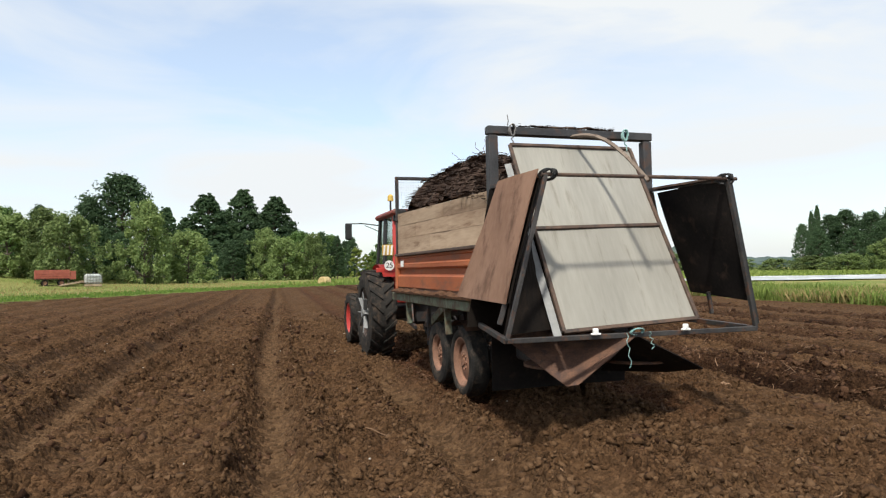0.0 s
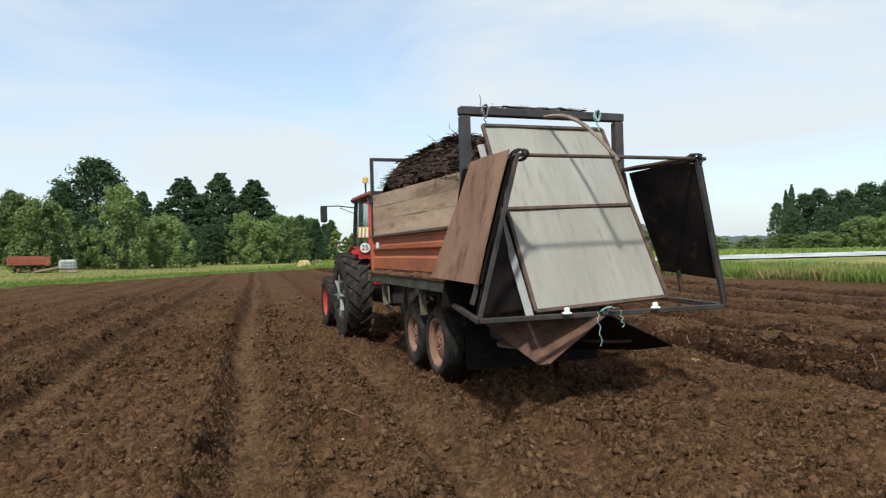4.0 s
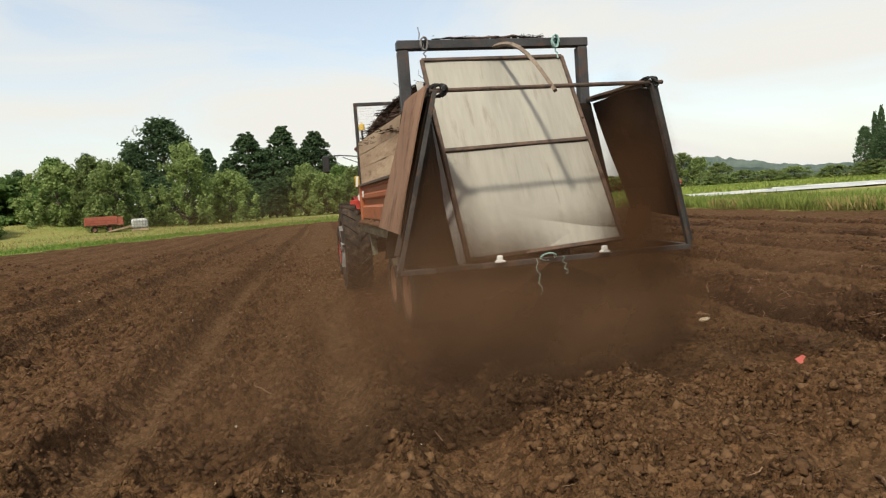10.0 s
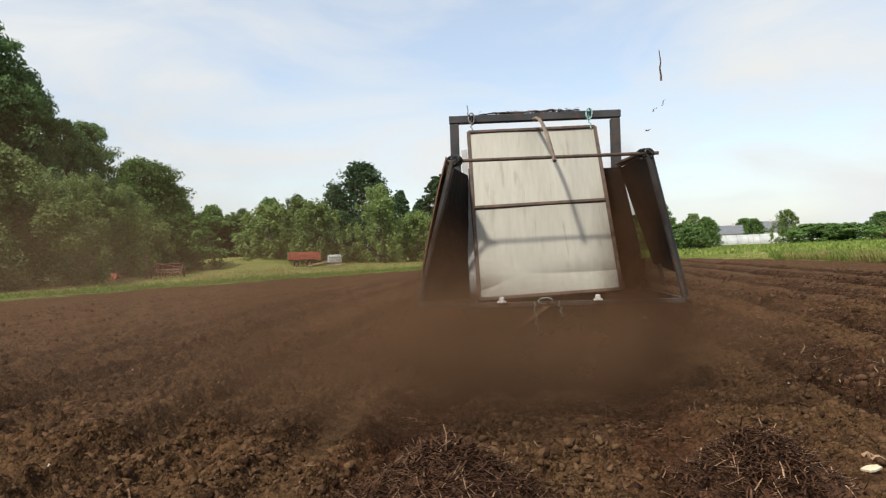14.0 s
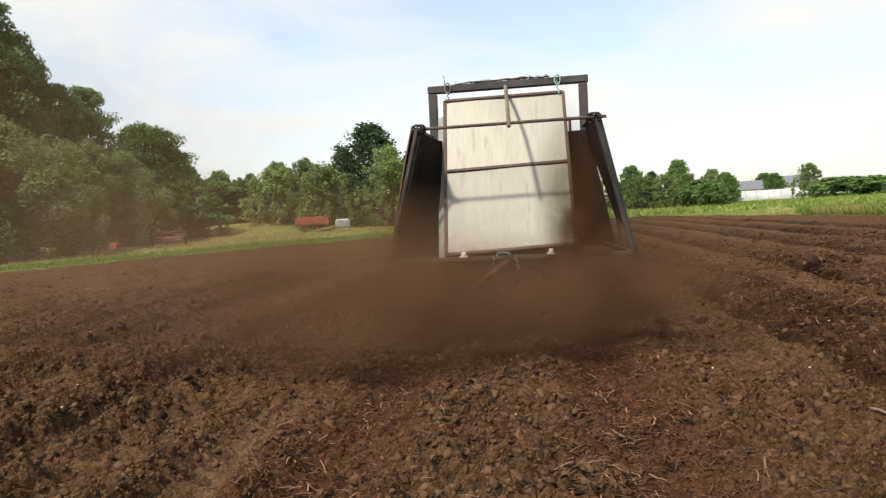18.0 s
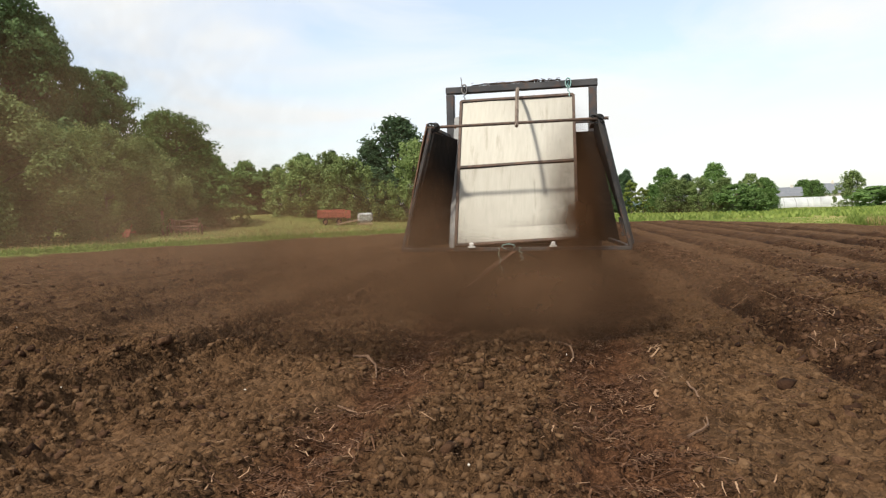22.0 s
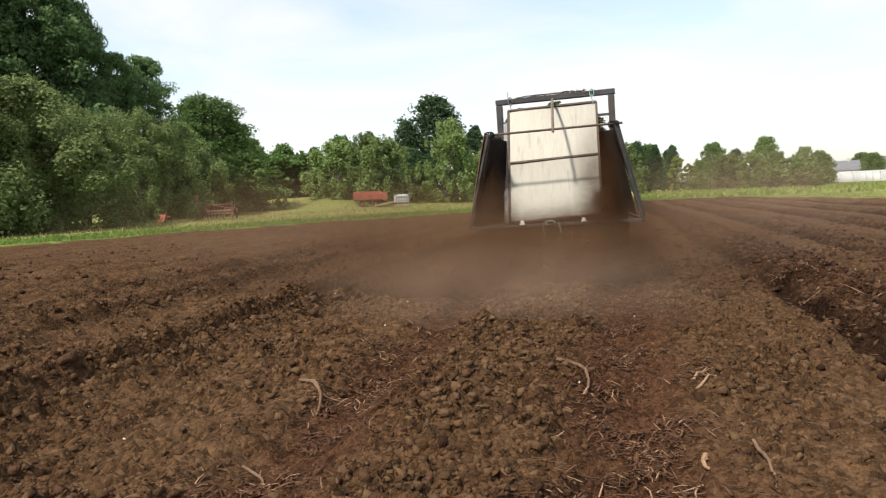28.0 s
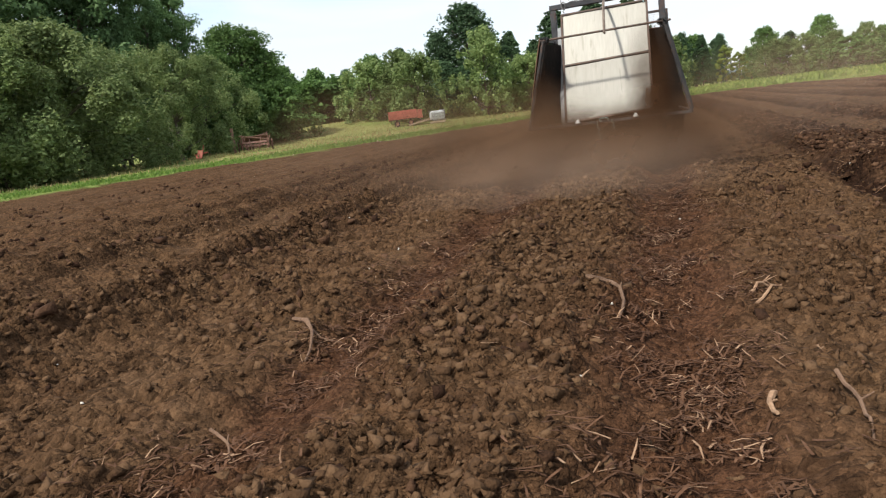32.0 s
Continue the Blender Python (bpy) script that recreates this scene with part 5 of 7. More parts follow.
# the wood on the river side
GROVE_G = [
    (A, "cone", 29.1, 222, 4.0, 0.35), (A, "cone", 29.5, 224, 4.4, 0.35), (A, "alder", 28.5, 218, 3.0, 0.8), (A, "alder", 30.3, 216, 3.6, 1.1),
    (A, "alder", 31.3, 214, 3.9, 1.2), (A, "alder", 32.9, 212, 3.7, 1.1), (A, "alder", 34.4, 212, 4.1, 1.2), (A, "alder", 36.0, 212, 4.4, 1.2), (A, "alder", 37.4, 212, 4.4, 1.2),
    (A, "alder", 39.2, 212, 4.4, 1.4), (A, "alder", 41.5, 214, 4.4, 1.4), (A, "alder", 29.6, 206, 2.6, 1.1), (A, "alder", 31.8, 205, 2.6, 1.2), (A, "alder", 33.6, 205, 3.0, 1.1), (A, "alder", 35.2, 204, 3.0, 1.2),
    (A, "willow", 34.2, 165, 1.7, 1.6), (A, "willow", 36.0, 160, 1.9, 1.5), (A, "willow", 31.4, 170, 0.75, 2.8),
    (A, "willow", 29.0, 180, 0.65, 3.0), (A, "willow", 26.6, 190, 0.5, 3.0), (A, "willow", 24.0, 200, 0.6, 3.0), (A, "willow", 22.2, 205, 0.5, 3.0), (A, "willow", 20.4, 210, 0.6, 3.0),
    (A, "willow", 18.5, 210, 0.5, 3.0), (A, "willow", 38.0, 150, 2.0, 1.8),
]
for eye, kind, brg, dist, elev, wide in GROVE_A + GROVE_B + GROVE_C + GROVE_D + GROVE_E + GROVE_F + GROVE_G:
    h = dist * math.tan(radians(elev)) + 1.45
    plant(kind, *polar(eye, brg, dist), h, wide, (brg * 37.7) % 360, dist < 105)


# ---- things on the meadow ----
def cart():
    t = thing("farm_trailer", "old red drop-side farm trailer parked on the grass", "trailer")
    part("bed", block((-2.25, -1.1, 0.95), (2.25, 1.1, 1.10), 0.02), RUST, t)
    for y in (-1.12, 1.12):
        part("drop_side", block((-2.25, y - 0.03, 1.10), (2.25, y + 0.03, 2.30), 0.01), RED_OLD, t)
        for x in (-2.25, -0.75, 0.75, 2.25):
            part("side_stake", block((x - 0.05, y * 1.03 - 0.04, 1.0), (x + 0.05, y * 1.03 + 0.04, 2.2), 0.01), RED_OLD, t)
        for z in (1.4, 1.75):
            part("side_rib", block((-2.2, y * 1.04 - 0.03, z), (2.2, y * 1.04 + 0.03, z + 0.08), 0.01), RED_OLD, t)
    for x in (-2.25, 2.25):
        part("end_board", block((x - 0.03, -1.1, 1.10), (x + 0.03, 1.1, 2.30), 0.01), RED_OLD, t)
    for x in (-1.0, 1.2):
        for y in (-0.85, 0.85):
            w = wheel(t, (0, 0, 0), 0.45, 0.26, 0.25, RIM)
            w.matrix_basis = pose(x, y, 0.45, 0, 0, 90)
        part("axle", pipe([(x, -0.8, 0.45), (x, 0.8, 0.45)], 0.06, 8), STEEL, t)
        part("spring_block", block((x - 0.15, -0.6, 0.5), (x + 0.15, 0.6, 0.95), 0.02), STEEL, t)
    part("tail_board", block((2.35, -1.1, 0.95), (3.15, -1.02, 2.15), 0.01), RED_OLD, t, "loose red board leaning beside the trailer")
    part("drawbar", bar((2.2, 0, 0.9), (3.6, 0, 0.45), 0.10), STEEL, t)
    return t


RED_OLD = surface("faded_red_paint", (0.27, 0.065, 0.045), (0.38, 0.105, 0.07), 3, 0.7, 0, 0.2, 30, (0.2, 0.09, 0.06), 0.35)
OLDWOOD = surface("weathered_grey_timber", (0.24, 0.18, 0.12), (0.42, 0.33, 0.23), 3, 0.9, 0, 0.3, 30)
c = cart()
c.matrix_basis = pose(-53.2, 90.4, float(land(np.array(-53.2), np.array(90.4))), 0, 0, 35) @ Matrix.Diagonal((0.88, 0.9, 0.95, 1))
t = thing("liquid_tank", "white plastic liquid tank in a metal cage on the grass", "tank")
part("bottle", block((-1.05, -0.75, 0.30), (1.05, 0.75, 1.72), 0.30), surface("clouded_tank_plastic", (0.34, 0.36, 0.35), (0.52, 0.54, 0.53), 2, 0.5, 0, 0.05, 30), t)
part("pallet", block((-1.1, -0.8, 0.0), (1.1, 0.8, 0.28), 0.02), OLDWOOD, t)
for x in np.linspace(-1.08, 1.08, 7):
    part("cage_bar", pipe([(x, -0.79, 0.28), (x, -0.79, 1.78)], 0.025, 6), WIRE, t)
for z in (0.5, 0.9, 1.3, 1.7):
    part("cage_bar", pipe([(-1.1, -0.80, z), (1.1, -0.80, z)], 0.025, 6), WIRE, t)
t.matrix_basis = pose(-48.6, 92.2, float(land(np.array(-48.6), np.array(92.2))), 0, 0, 32)
t = thing("plank_pile", "loose pile of pale weathered planks leaning beside the tank", "timber")
rr = random.Random(3)
for k in range(9):
    part("plank", bar((-2.4 + 0.3 * rr.random(), -0.5 + 0.12 * k, 0.08 + 0.02 * k), (0.6 + rr.random(), -0.4 + 0.12 * k, 0.55 + 0.3 * rr.random()), 0.20, 0.05), OLDWOOD, t)
t.matrix_basis = pose(-50.0, 91.2, float(land(np.array(-50.0), np.array(91.2))), 0, 0, 32)
RUST_PALE = surface("sun_bleached_rust", (0.20, 0.105, 0.080), (0.34, 0.20, 0.155), 4, 0.85, 0, 0.4, 40, (0.12, 0.07, 0.055), 0.4)
t = thing("old_implement", "rusty red old farm implement with spoked iron wheels on the grass", "farm machine")
for x in (-1.3, 1.3):
    part("frame_rail", bar((x, -1.0, 0.9), (x, 1.0, 0.9), 0.10), RUST_PALE, t)
    part("frame_post", bar((x, -0.9, 0.3), (x * 0.9, -1.0, 1.45 - 0.2 * x), 0.09), RUST_PALE, t)
    part("frame_post", bar((x, 0.9, 0.3), (x * 1.05, 0.7, 1.5 + 0.2 * x), 0.09), RUST_PALE, t)
    w = part("spoked_wheel", lathe([(-0.06, 0.46), (-0.06, 0.55), (0.06, 0.55), (0.06, 0.46)], 24), RUST, t)
    w.matrix_basis = pose(x * 1.25, -0.3, 0.55)
    b = bmesh.new()
    for k in range(8):
        a = k * math.tau / 8
        pipe([(0, 0, 0), (0, 0.5 * math.cos(a), 0.5 * math.sin(a))], 0.025, 5, b)
    part("spokes", b, RUST, w)
for z, y, dip in ((0.9, -1.0, 0.05), (0.9, 1.0, -0.06), (1.35, -0.95, 0.30), (1.45, 0.8, -0.22)):
    part("cross_rail", bar((-1.45, y, z + dip), (1.35, y + 0.1, z - dip), 0.09), RUST_PALE, t)
for k in range(9):
    x = -1.2 + 0.3 * k
    part("tine", pipe([(x, -0.9, 1.0), (x, -1.25, 0.6), (x, -1.0, 0.2)], 0.03, 6), RUST, t)
part("hopper", slab([(-1.2, -0.7, 1.5), (1.2, -0.7, 1.5), (1.2, 0.5, 0.9), (-1.2, 0.5, 0.9)], 0.05), RUST_PALE, t)
for k in range(2):
    part("slat", slab([(-1.25 + 0.04 * k, -1.02, 0.55 + 0.27 * k), (1.2 - 0.1 * k, -1.04, 0.50 + 0.28 * k), (1.2 - 0.1 * k, -1.0, 0.68 + 0.28 * k), (-1.25 + 0.04 * k, -0.98, 0.72 + 0.27 * k)], 0.05, 2, 0.02, k), RUST_PALE, t)
rq = random.Random(8)
for k in range(14):
    x = rq.uniform(-1.4, 1.4)
    part("brace", bar((x, -1.15, rq.uniform(0.1, 0.5)), (x + rq.uniform(-0.8, 0.8), rq.uniform(-1.0, 0.6), rq.uniform(0.7, 1.75)), 0.08, 0.06), RUST_PALE, t)
part("tall_post", bar((-2.0, 0.4, 0.0), (-2.0, 0.4, 2.5), 0.28, 0.2), RUST_PALE, t)
t.matrix_basis = pose(-49.6, 58.8, float(land(np.array(-49.6), np.array(58.8))), 0, 0, 50)
t = thing("small_implement", "small rusty red plough part lying in the grass", "farm machine")
part("beam", bar((-0.7, 0, 0.35), (0.7, 0, 0.5), 0.14), RED_OLD, t)
part("share", slab([(-0.5, -0.3, 0.0), (0.2, -0.4, 0.0), (0.3, -0.1, 0.7), (-0.3, 0.0, 0.8)], 0.04), RED_OLD, t)
part("handle", bar((0.1, 0, 0.4), (0.3, 0.1, 1.2), 0.08), RED_OLD, t)
t.matrix_basis = pose(-50.9, 53.2, float(land(np.array(-50.9), np.array(53.2))), 0, 0, 20)
t = thing("hay_bale", "round straw bale lying on the grass at the field end", "bale")
part("bale_body", lathe([(-0.6, 0.01), (-0.6, 0.62), (-0.5, 0.7), (0.5, 0.7), (0.6, 0.62), (0.6, 0.01)], 24), surface("straw_bale", (0.36, 0.26, 0.12), (0.55, 0.43, 0.22), 5, 0.95, 0, 0.8, 50), t)
t.matrix_basis = pose(-15.3, 85.7, 0.30, 0, 0, 60)

# ---- polytunnels, houses and vehicles across the river meadow ----
FOIL = surface("white_tunnel_film", (0.62, 0.64, 0.64), (0.80, 0.82, 0.82), 0.4, 0.4, 0, 0.05, 4)
ROOF = surface("slate_roof", (0.10, 0.11, 0.13), (0.17, 0.18, 0.20), 2, 0.7, 0, 0.3, 12)
PLASTER = surface("pale_plaster", (0.50, 0.46, 0.40), (0.62, 0.58, 0.52), 1, 0.9, 0, 0.1, 10)


def tunnel(m, length=26, r=4.0):
    t = thing("polytunnel", "long white plastic-covered polytunnel across the meadow", "greenhouse", "polytunnels", m)
    b = bmesh.new()
    rings = []
    for x in (-length / 2, length / 2):
        rings.append([b.verts.new((x, r * math.cos(a), r * 0.85 * math.sin(a))) for a in np.linspace(0, math.pi, 17)])
    for i in range(16):
        b.faces.new((rings[0][i], rings[0][i + 1], rings[1][i + 1], rings[1][i]))
    bmesh.ops.solidify(b, geom=b.faces[:], thickness=0.05)
    part("film_cover", b, FOIL, t)
    for x in (-length / 2 + 0.03, length / 2 - 0.03):
        part("end_wall", lathe([(-0.03, 0.01), (-0.03, r * 0.98), (0.03, r * 0.98), (0.03, 0.01)], 40), FOIL, t).matrix_basis = pose(x, 0, 0) @ Matrix.Diagonal((1, 1, 0.83, 1))
    for x in np.linspace(-length / 2 + 2, length / 2 - 2, 6):
        part("hoop", pipe([(x, (r + 0.06) * math.cos(a), (r + 0.06) * 0.85 * math.sin(a)) for a in np.linspace(0.05, math.pi - 0.05, 13)], 0.05, 5), WIRE, t)
    return t


for brg, dist, turn, ln in ((3.6, 262, 10, 22), (5.4, 268, -6, 26), (6.9, 262, 0, 22)):
    x, y = polar(M_, brg, dist)
    tunnel(pose(x, y, 0, 0, 0, turn), ln)


def house(m, w=12, d=8, h=4.2, roof=3.6):
    t = thing("house", "distant plastered house with a dark slate roof among trees", "house", "far houses", m)
    part("wall", block((-w / 2, -d / 2, -0.5), (w / 2, d / 2, h), 0), PLASTER, t)
    b = bmesh.new()
    v = [b.verts.new(p) for p in ((-w / 2 - .4, -d / 2 - .5, h), (w / 2 + .4, -d / 2 - .5, h), (w / 2 + .4, d / 2 + .5, h), (-w / 2 - .4, d / 2 + .5, h), (-w / 2 - .4, 0, h + roof), (w / 2 + .4, 0, h + roof))]
    for f in ((0, 1, 5, 4), (2, 3, 4, 5), (0, 4, 3), (1, 2, 5), (0, 3, 2, 1)):
        b.faces.new([v[i] for i in f])
    rf = part("roof", b, ROOF, t)
    part("chimney", block((w * 0.2, -0.4, h + roof * 0.6), (w * 0.2 + 0.8, 0.4, h + roof + 0.9), 0.02), PLASTER, rf)
    for k in range(4):
        x = -w / 2 + w * (k + 0.5) / 4
        wn_ = part("window", block((x - 0.55, -d / 2 - 0.06, h * 0.4), (x + 0.55, -d / 2 + 0.02, h * 0.8), 0.01), WHITE, t)
        part("pane", block((x - 0.45, -d / 2 - 0.09, h * 0.43), (x + 0.45, -d / 2 - 0.062, h * 0.77)), BLACK, wn_)
    return t


for brg, dist, turn, s in ((2.6, 300, 8, 1.0), (5.2, 340, -5, 1.25), (6.2, 345, 4, 1.1), (3.7, 330, 12, 0.9)):
    x, y = polar(M_, brg, dist)
    house(pose(x, y, 0, 0, 0, turn) @ Matrix.Scale(s, 4))


def far_machine(m):
    t = thing("far_tractor", "small distant red farm machine on the green crop", "tractor", "far machines", m)
    part("body", block((-1.4, -0.7, 0.8), (1.4, 0.7, 1.7), 0.15), RED_OLD, t)
    part("cab", block((-0.9, -0.7, 1.7), (0.2, 0.7, 2.4), 0.12), RED_OLD, t)
    for x, r in ((-0.9, 0.75), (1.1, 0.5)):
        for y in (-0.8, 0.8):
            w = wheel(t, (0, 0, 0), r, 0.35, r * 0.55, RED_OLD)
            w.matrix_basis = pose(x, y, r, 0, 0, 90)
    return t


x, y = polar(M_, 13.4, 236)
far_machine(pose(x, y, 0.6, 0, 0, 10))
x, y = polar(M_, 15.2, 236)
far_machine(pose(x, y, 0.9, 0, 0, -20))

# crop covers on the far side of the field edge: long white fleece strips
FLEECE = surface("white_crop_fleece", (0.24, 0.26, 0.26), (0.50, 0.52, 0.53), 0.35, 0.6, 0, 0.3, 6)


def fleece(x0, y0, x1, y1, wide, seed):
    d = Vector((x1 - x0, y1 - y0, 0))
    n = Vector((-d.y, d.x, 0)).normalized() * wide / 2
    k = 40
    vs, fs = [], []
    r = random.Random(seed)
    for i in range(k + 1):
        p = Vector((x0, y0, 0)) + d * i / k
        j = r.uniform(-1.6, 1.6)
        for q in (-1, -0.5, 0, 0.5, 1):
            vs.append(p + n * (q + 0.1 * j) + Vector((0, 0, 0.16 + 0.22 * (1 - q * q) + r.uniform(-0.03, 0.03))))
    for i in range(k):
        for q in range(4):
            a = i * 5 + q
            fs.append((a, a + 1, a + 6, a + 5))
    ob = raw("crop_cover", vs, fs, FLEECE)
    tagged(ob, "long white fleece strip laid over a crop bed", "crop cover", "crop covers")


for i, (x0, y0, x1, y1, w) in enumerate(((19.5, 65, 96, 61, 5.2), (30, 72, 130, 72, 2.2))):
    fleece(x0, y0, x1, y1, w, i)


# ---- far ridge ----
def ridge_line(name, dist, b0, b1, low, seed, material, label):
    g = np.linspace(b0, b1, 240)
    top = np.array([max(2.0, low(b) + 3.0 * float(value(np.array(b * 9.0), np.array(3.0), 4.0, seed)) + 1.6 * float(value(np.array(b * 30.0), np.array(5.0), 4.0, seed + 1))) for b in g])
    vs, fs = [], []
    for b_, h in zip(g, top):
        a = radians(b_)
        for dd, hh in ((0, -2.0), (0, h * 0.6), (25, h), (160, h * 0.9)):
            vs.append(((dist + dd) * math.sin(a), (dist + dd) * math.cos(a), hh))
    for i in range(len(g) - 1):
        for q in range(3):
            a = i * 4 + q
            fs.append((a, a + 4, a + 5, a + 1))
    ob = raw(name, vs, fs, material)
    tagged(ob, label, "hill", kind="structure")


# distance haze put into the colour: bluish and low in contrast
HILL = surface("hazy_wooded_hill", (0.058, 0.084, 0.080), (0.094, 0.124, 0.112), 0.03, 0.95, 0, 0.4, 0.12)
ridge_line("backdrop_hill", 1150, 5, 75, lambda b: 10 + 30 * math.exp(-((b - 17) / 5) ** 2) + 4 * math.exp(-((b - 24) / 5) ** 2) + 12 * math.exp(-((b - 50) / 12) ** 2), 61, HILL, "hazy wooded hill on the horizon")
ridge_line("backdrop_wood", 420, -80, 5, lambda b: 5.0, 63, HILL, "distant line of woods")
ridge_line("backdrop_wood_far", 620, 5, 90, lambda b: 7.0, 65, HILL, "distant line of woods across the meadow")
ridge_line("backdrop_wood_behind", 300, 90, 280, lambda b: 12.0, 67, HILL, "woods behind the field")


# ---- grass along the field edge ----
def blades(name, label, n, where, material, seed, high=(0.25, 0.7), wide=0.02):
    """Tufts of upright blades, each a narrow bent strip."""
    g = np.random.default_rng(seed)
    X, Y = where(g, n)
    Z = land(X, Y)
    n = len(X)
    a = g.uniform(0, math.tau, n)
    h = g.uniform(*high, n)
    w = wide * g.uniform(0.6, 1.5, n)
    u = np.stack([np.cos(a), np.sin(a), np.zeros(n)], -1)
    lean = np.stack([g.normal(0, 0.25, n), g.normal(0, 0.25, n), np.ones(n)], -1) * h[:, None]
    P = np.stack([X, Y, Z - 0.03], -1)
    q = np.stack([P - u * w[:, None], P + u * w[:, None], P + lean * 0.6 + u * w[:, None] * 0.7, P + lean + np.stack([g.normal(0, 0.12, n), g.normal(0, 0.12, n), np.zeros(n)], -1) * h[:, None]], 1)
    ob = new(name, grid_mesh(name, q.reshape(-1, 3), np.arange(n * 4).reshape(-1, 4), material))
    tagged(ob, label, "grass", kind="stuff")


def beside(lo, hi, deep, x_side):
    def pick(g, n):
        X, Y = g.uniform(lo[0], hi[0], n * 7), g.uniform(lo[1], hi[1], n * 7)
        e = inside(X, Y)
        ok = (e < 0.1) & (e > -deep * g.random(len(X)) ** 1.5)
        return X[ok][:n], Y[ok][:n]
    return pick


blades("meadow_grass", "tall green grass along the field edge", 34000, beside((-75, 5), (-8, 100), 12, -1), GRASS, 21, (0.05, 0.22), 0.05)
blades("meadow_hay", "dry yellow grass along the field edge", 12000, lambda g, n: (lambda X, Y: (X[inside(X, Y) < -5.5][:n], Y[inside(X, Y) < -5.5][:n]))(g.uniform(-75, -8, n * 4), g.uniform(5, 110, n * 4)), DRYGRASS, 22, (0.08, 0.30), 0.04)
blades("river_grass", "tall green grass along the field edge", 52000, beside((8, 8), (40, 62), 8, 1), REEDS, 23, (0.12, 0.66), 0.011)
def tussocks(g, n):
    X, Y = beside((8, 8), (40, 58), 6, 1)(g, n * 4)
    ok = value(X, Y, 4.5, 31) + 0.4 * value(X, Y, 1.2, 32) > 0.18
    return X[ok][:n], Y[ok][:n]


blades("river_hay", "dry yellow reed grass along the field edge", 12000, tussocks, DRYGRASS, 24, (0.25, 0.62), 0.009)


blades("verge_grass", "short green grass at the far end of the field", 9000, beside((-16, 58), (12, 96), 12, 1), REEDS, 26, (0.04, 0.12), 0.05)


def crop(g, n):
    X, Y = g.uniform(-20, 140, n), g.uniform(80, 190, n)
    return X, Y


blades("far_crop", "rows of pale green leafy crop across the meadow", 22000, crop, REEDS, 25, (0.2, 0.55), 0.20)


# ---- clods, stones and mulch litter ----
def scatter(name, label, shapes, n, where, size, material, seed, sink=0.3, kind="stuff"):
    g = np.random.default_rng(seed)
    X, Y = where(g, n)
    n = len(X)
    Z = land(X, Y)
    co, fc = shapes
    s = size[0] * (size[1] / size[0]) ** (g.random(n) ** 1.7)
    a = g.uniform(0, math.tau, n)
    sc = np.stack([s * g.uniform(0.7, 1.3, n), s * g.uniform(0.7, 1.3, n), s * g.uniform(0.5, 1.0, n)], -1)
    k = len(co)
    J = 1 + 0.38 * g.normal(size=(n, k, 1))
    V = co[None] * sc[:, None, :] * np.clip(J, 0.4, 1.7)
    tip = g.uniform(-1.2, 1.2, n)
    ct, st = np.cos(tip)[:, None], np.sin(tip)[:, None]
    V = np.stack([V[..., 0], V[..., 1] * ct - V[..., 2] * st, V[..., 1] * st + V[..., 2] * ct], -1)
    ca, sa = np.cos(a)[:, None], np.sin(a)[:, None]
    V = np.stack([V[..., 0] * ca - V[..., 1] * sa, V[..., 0] * sa + V[..., 1] * ca, V[..., 2]], -1)
    V += np.stack([X, Y, Z + s * (0.5 - sink)], -1)[:, None, :]
    F = fc[None] + (np.arange(n) * k)[:, None, None]
    ob = new(name, grid_mesh(name, V.reshape(-1, 3), F.reshape(-1, 3), material))
    tagged(ob, label, "soil", kind=kind)
    return ob


def ico(level=1):
    b = bmesh.new()
    bmesh.ops.create_icosphere(b, subdivisions=level, radius=1)
    co = np.array([v.co[:] for v in b.verts])
    fc = np.array([[v.index for v in f.verts] for f in b.faces])
    b.free()
    return co, fc


def crumb_material(name, stops):
    """Broken soil: every crumb its own shade, with a fine grit."""
    m = bpy.data.materials.new(name)
    m.use_nodes = True
    n, l = m.node_tree.nodes, m.node_tree.links
    b = n["Principled BSDF"]
    geo = n.new("ShaderNodeNewGeometry")
    tc = n.new("ShaderNodeTexCoord")
    grit = n.new("ShaderNodeTexNoise")
    grit.inputs["Scale"].default_value, grit.inputs["Detail"].default_value = 70, 4
    l.new(tc.outputs["Object"], grit.inputs["Vector"])
    both = n.new("ShaderNodeMath")
    both.operation = "MULTIPLY_ADD"
    both.inputs[1].default_value = 0.62
    l.new(geo.outputs["Random Per Island"], both.inputs[0])
    part_grit = n.new("ShaderNodeMath")
    part_grit.operation = "MULTIPLY"
    part_grit.inputs[1].default_value = 0.42
    l.new(grit.outputs["Fac"], part_grit.inputs[0])
    l.new(part_grit.outputs[0], both.inputs[2])
    ramp = n.new("ShaderNodeValToRGB")
    while len(ramp.color_ramp.elements) < len(stops):
        ramp.color_ramp.elements.new(0.5)
    for e, (p, c) in zip(ramp.color_ramp.elements, stops):
        e.position, e.color = p, (*c, 1)
    l.new(both.outputs[0], ramp.inputs["Fac"])
    l.new(ramp.outputs["Color"], b.inputs["Base Color"])
    b.inputs["Roughness"].default_value = 0.95
    b.inputs["Specular IOR Level"].default_value = 0.08
    bp = n.new("ShaderNodeBump")
    bp.inputs["Strength"].default_value, bp.inputs["Distance"].default_value = 1.0, 0.012
    l.new(grit.outputs["Fac"], bp.inputs["Height"])
    l.new(bp.outputs["Normal"], b.inputs["Normal"])
    return m


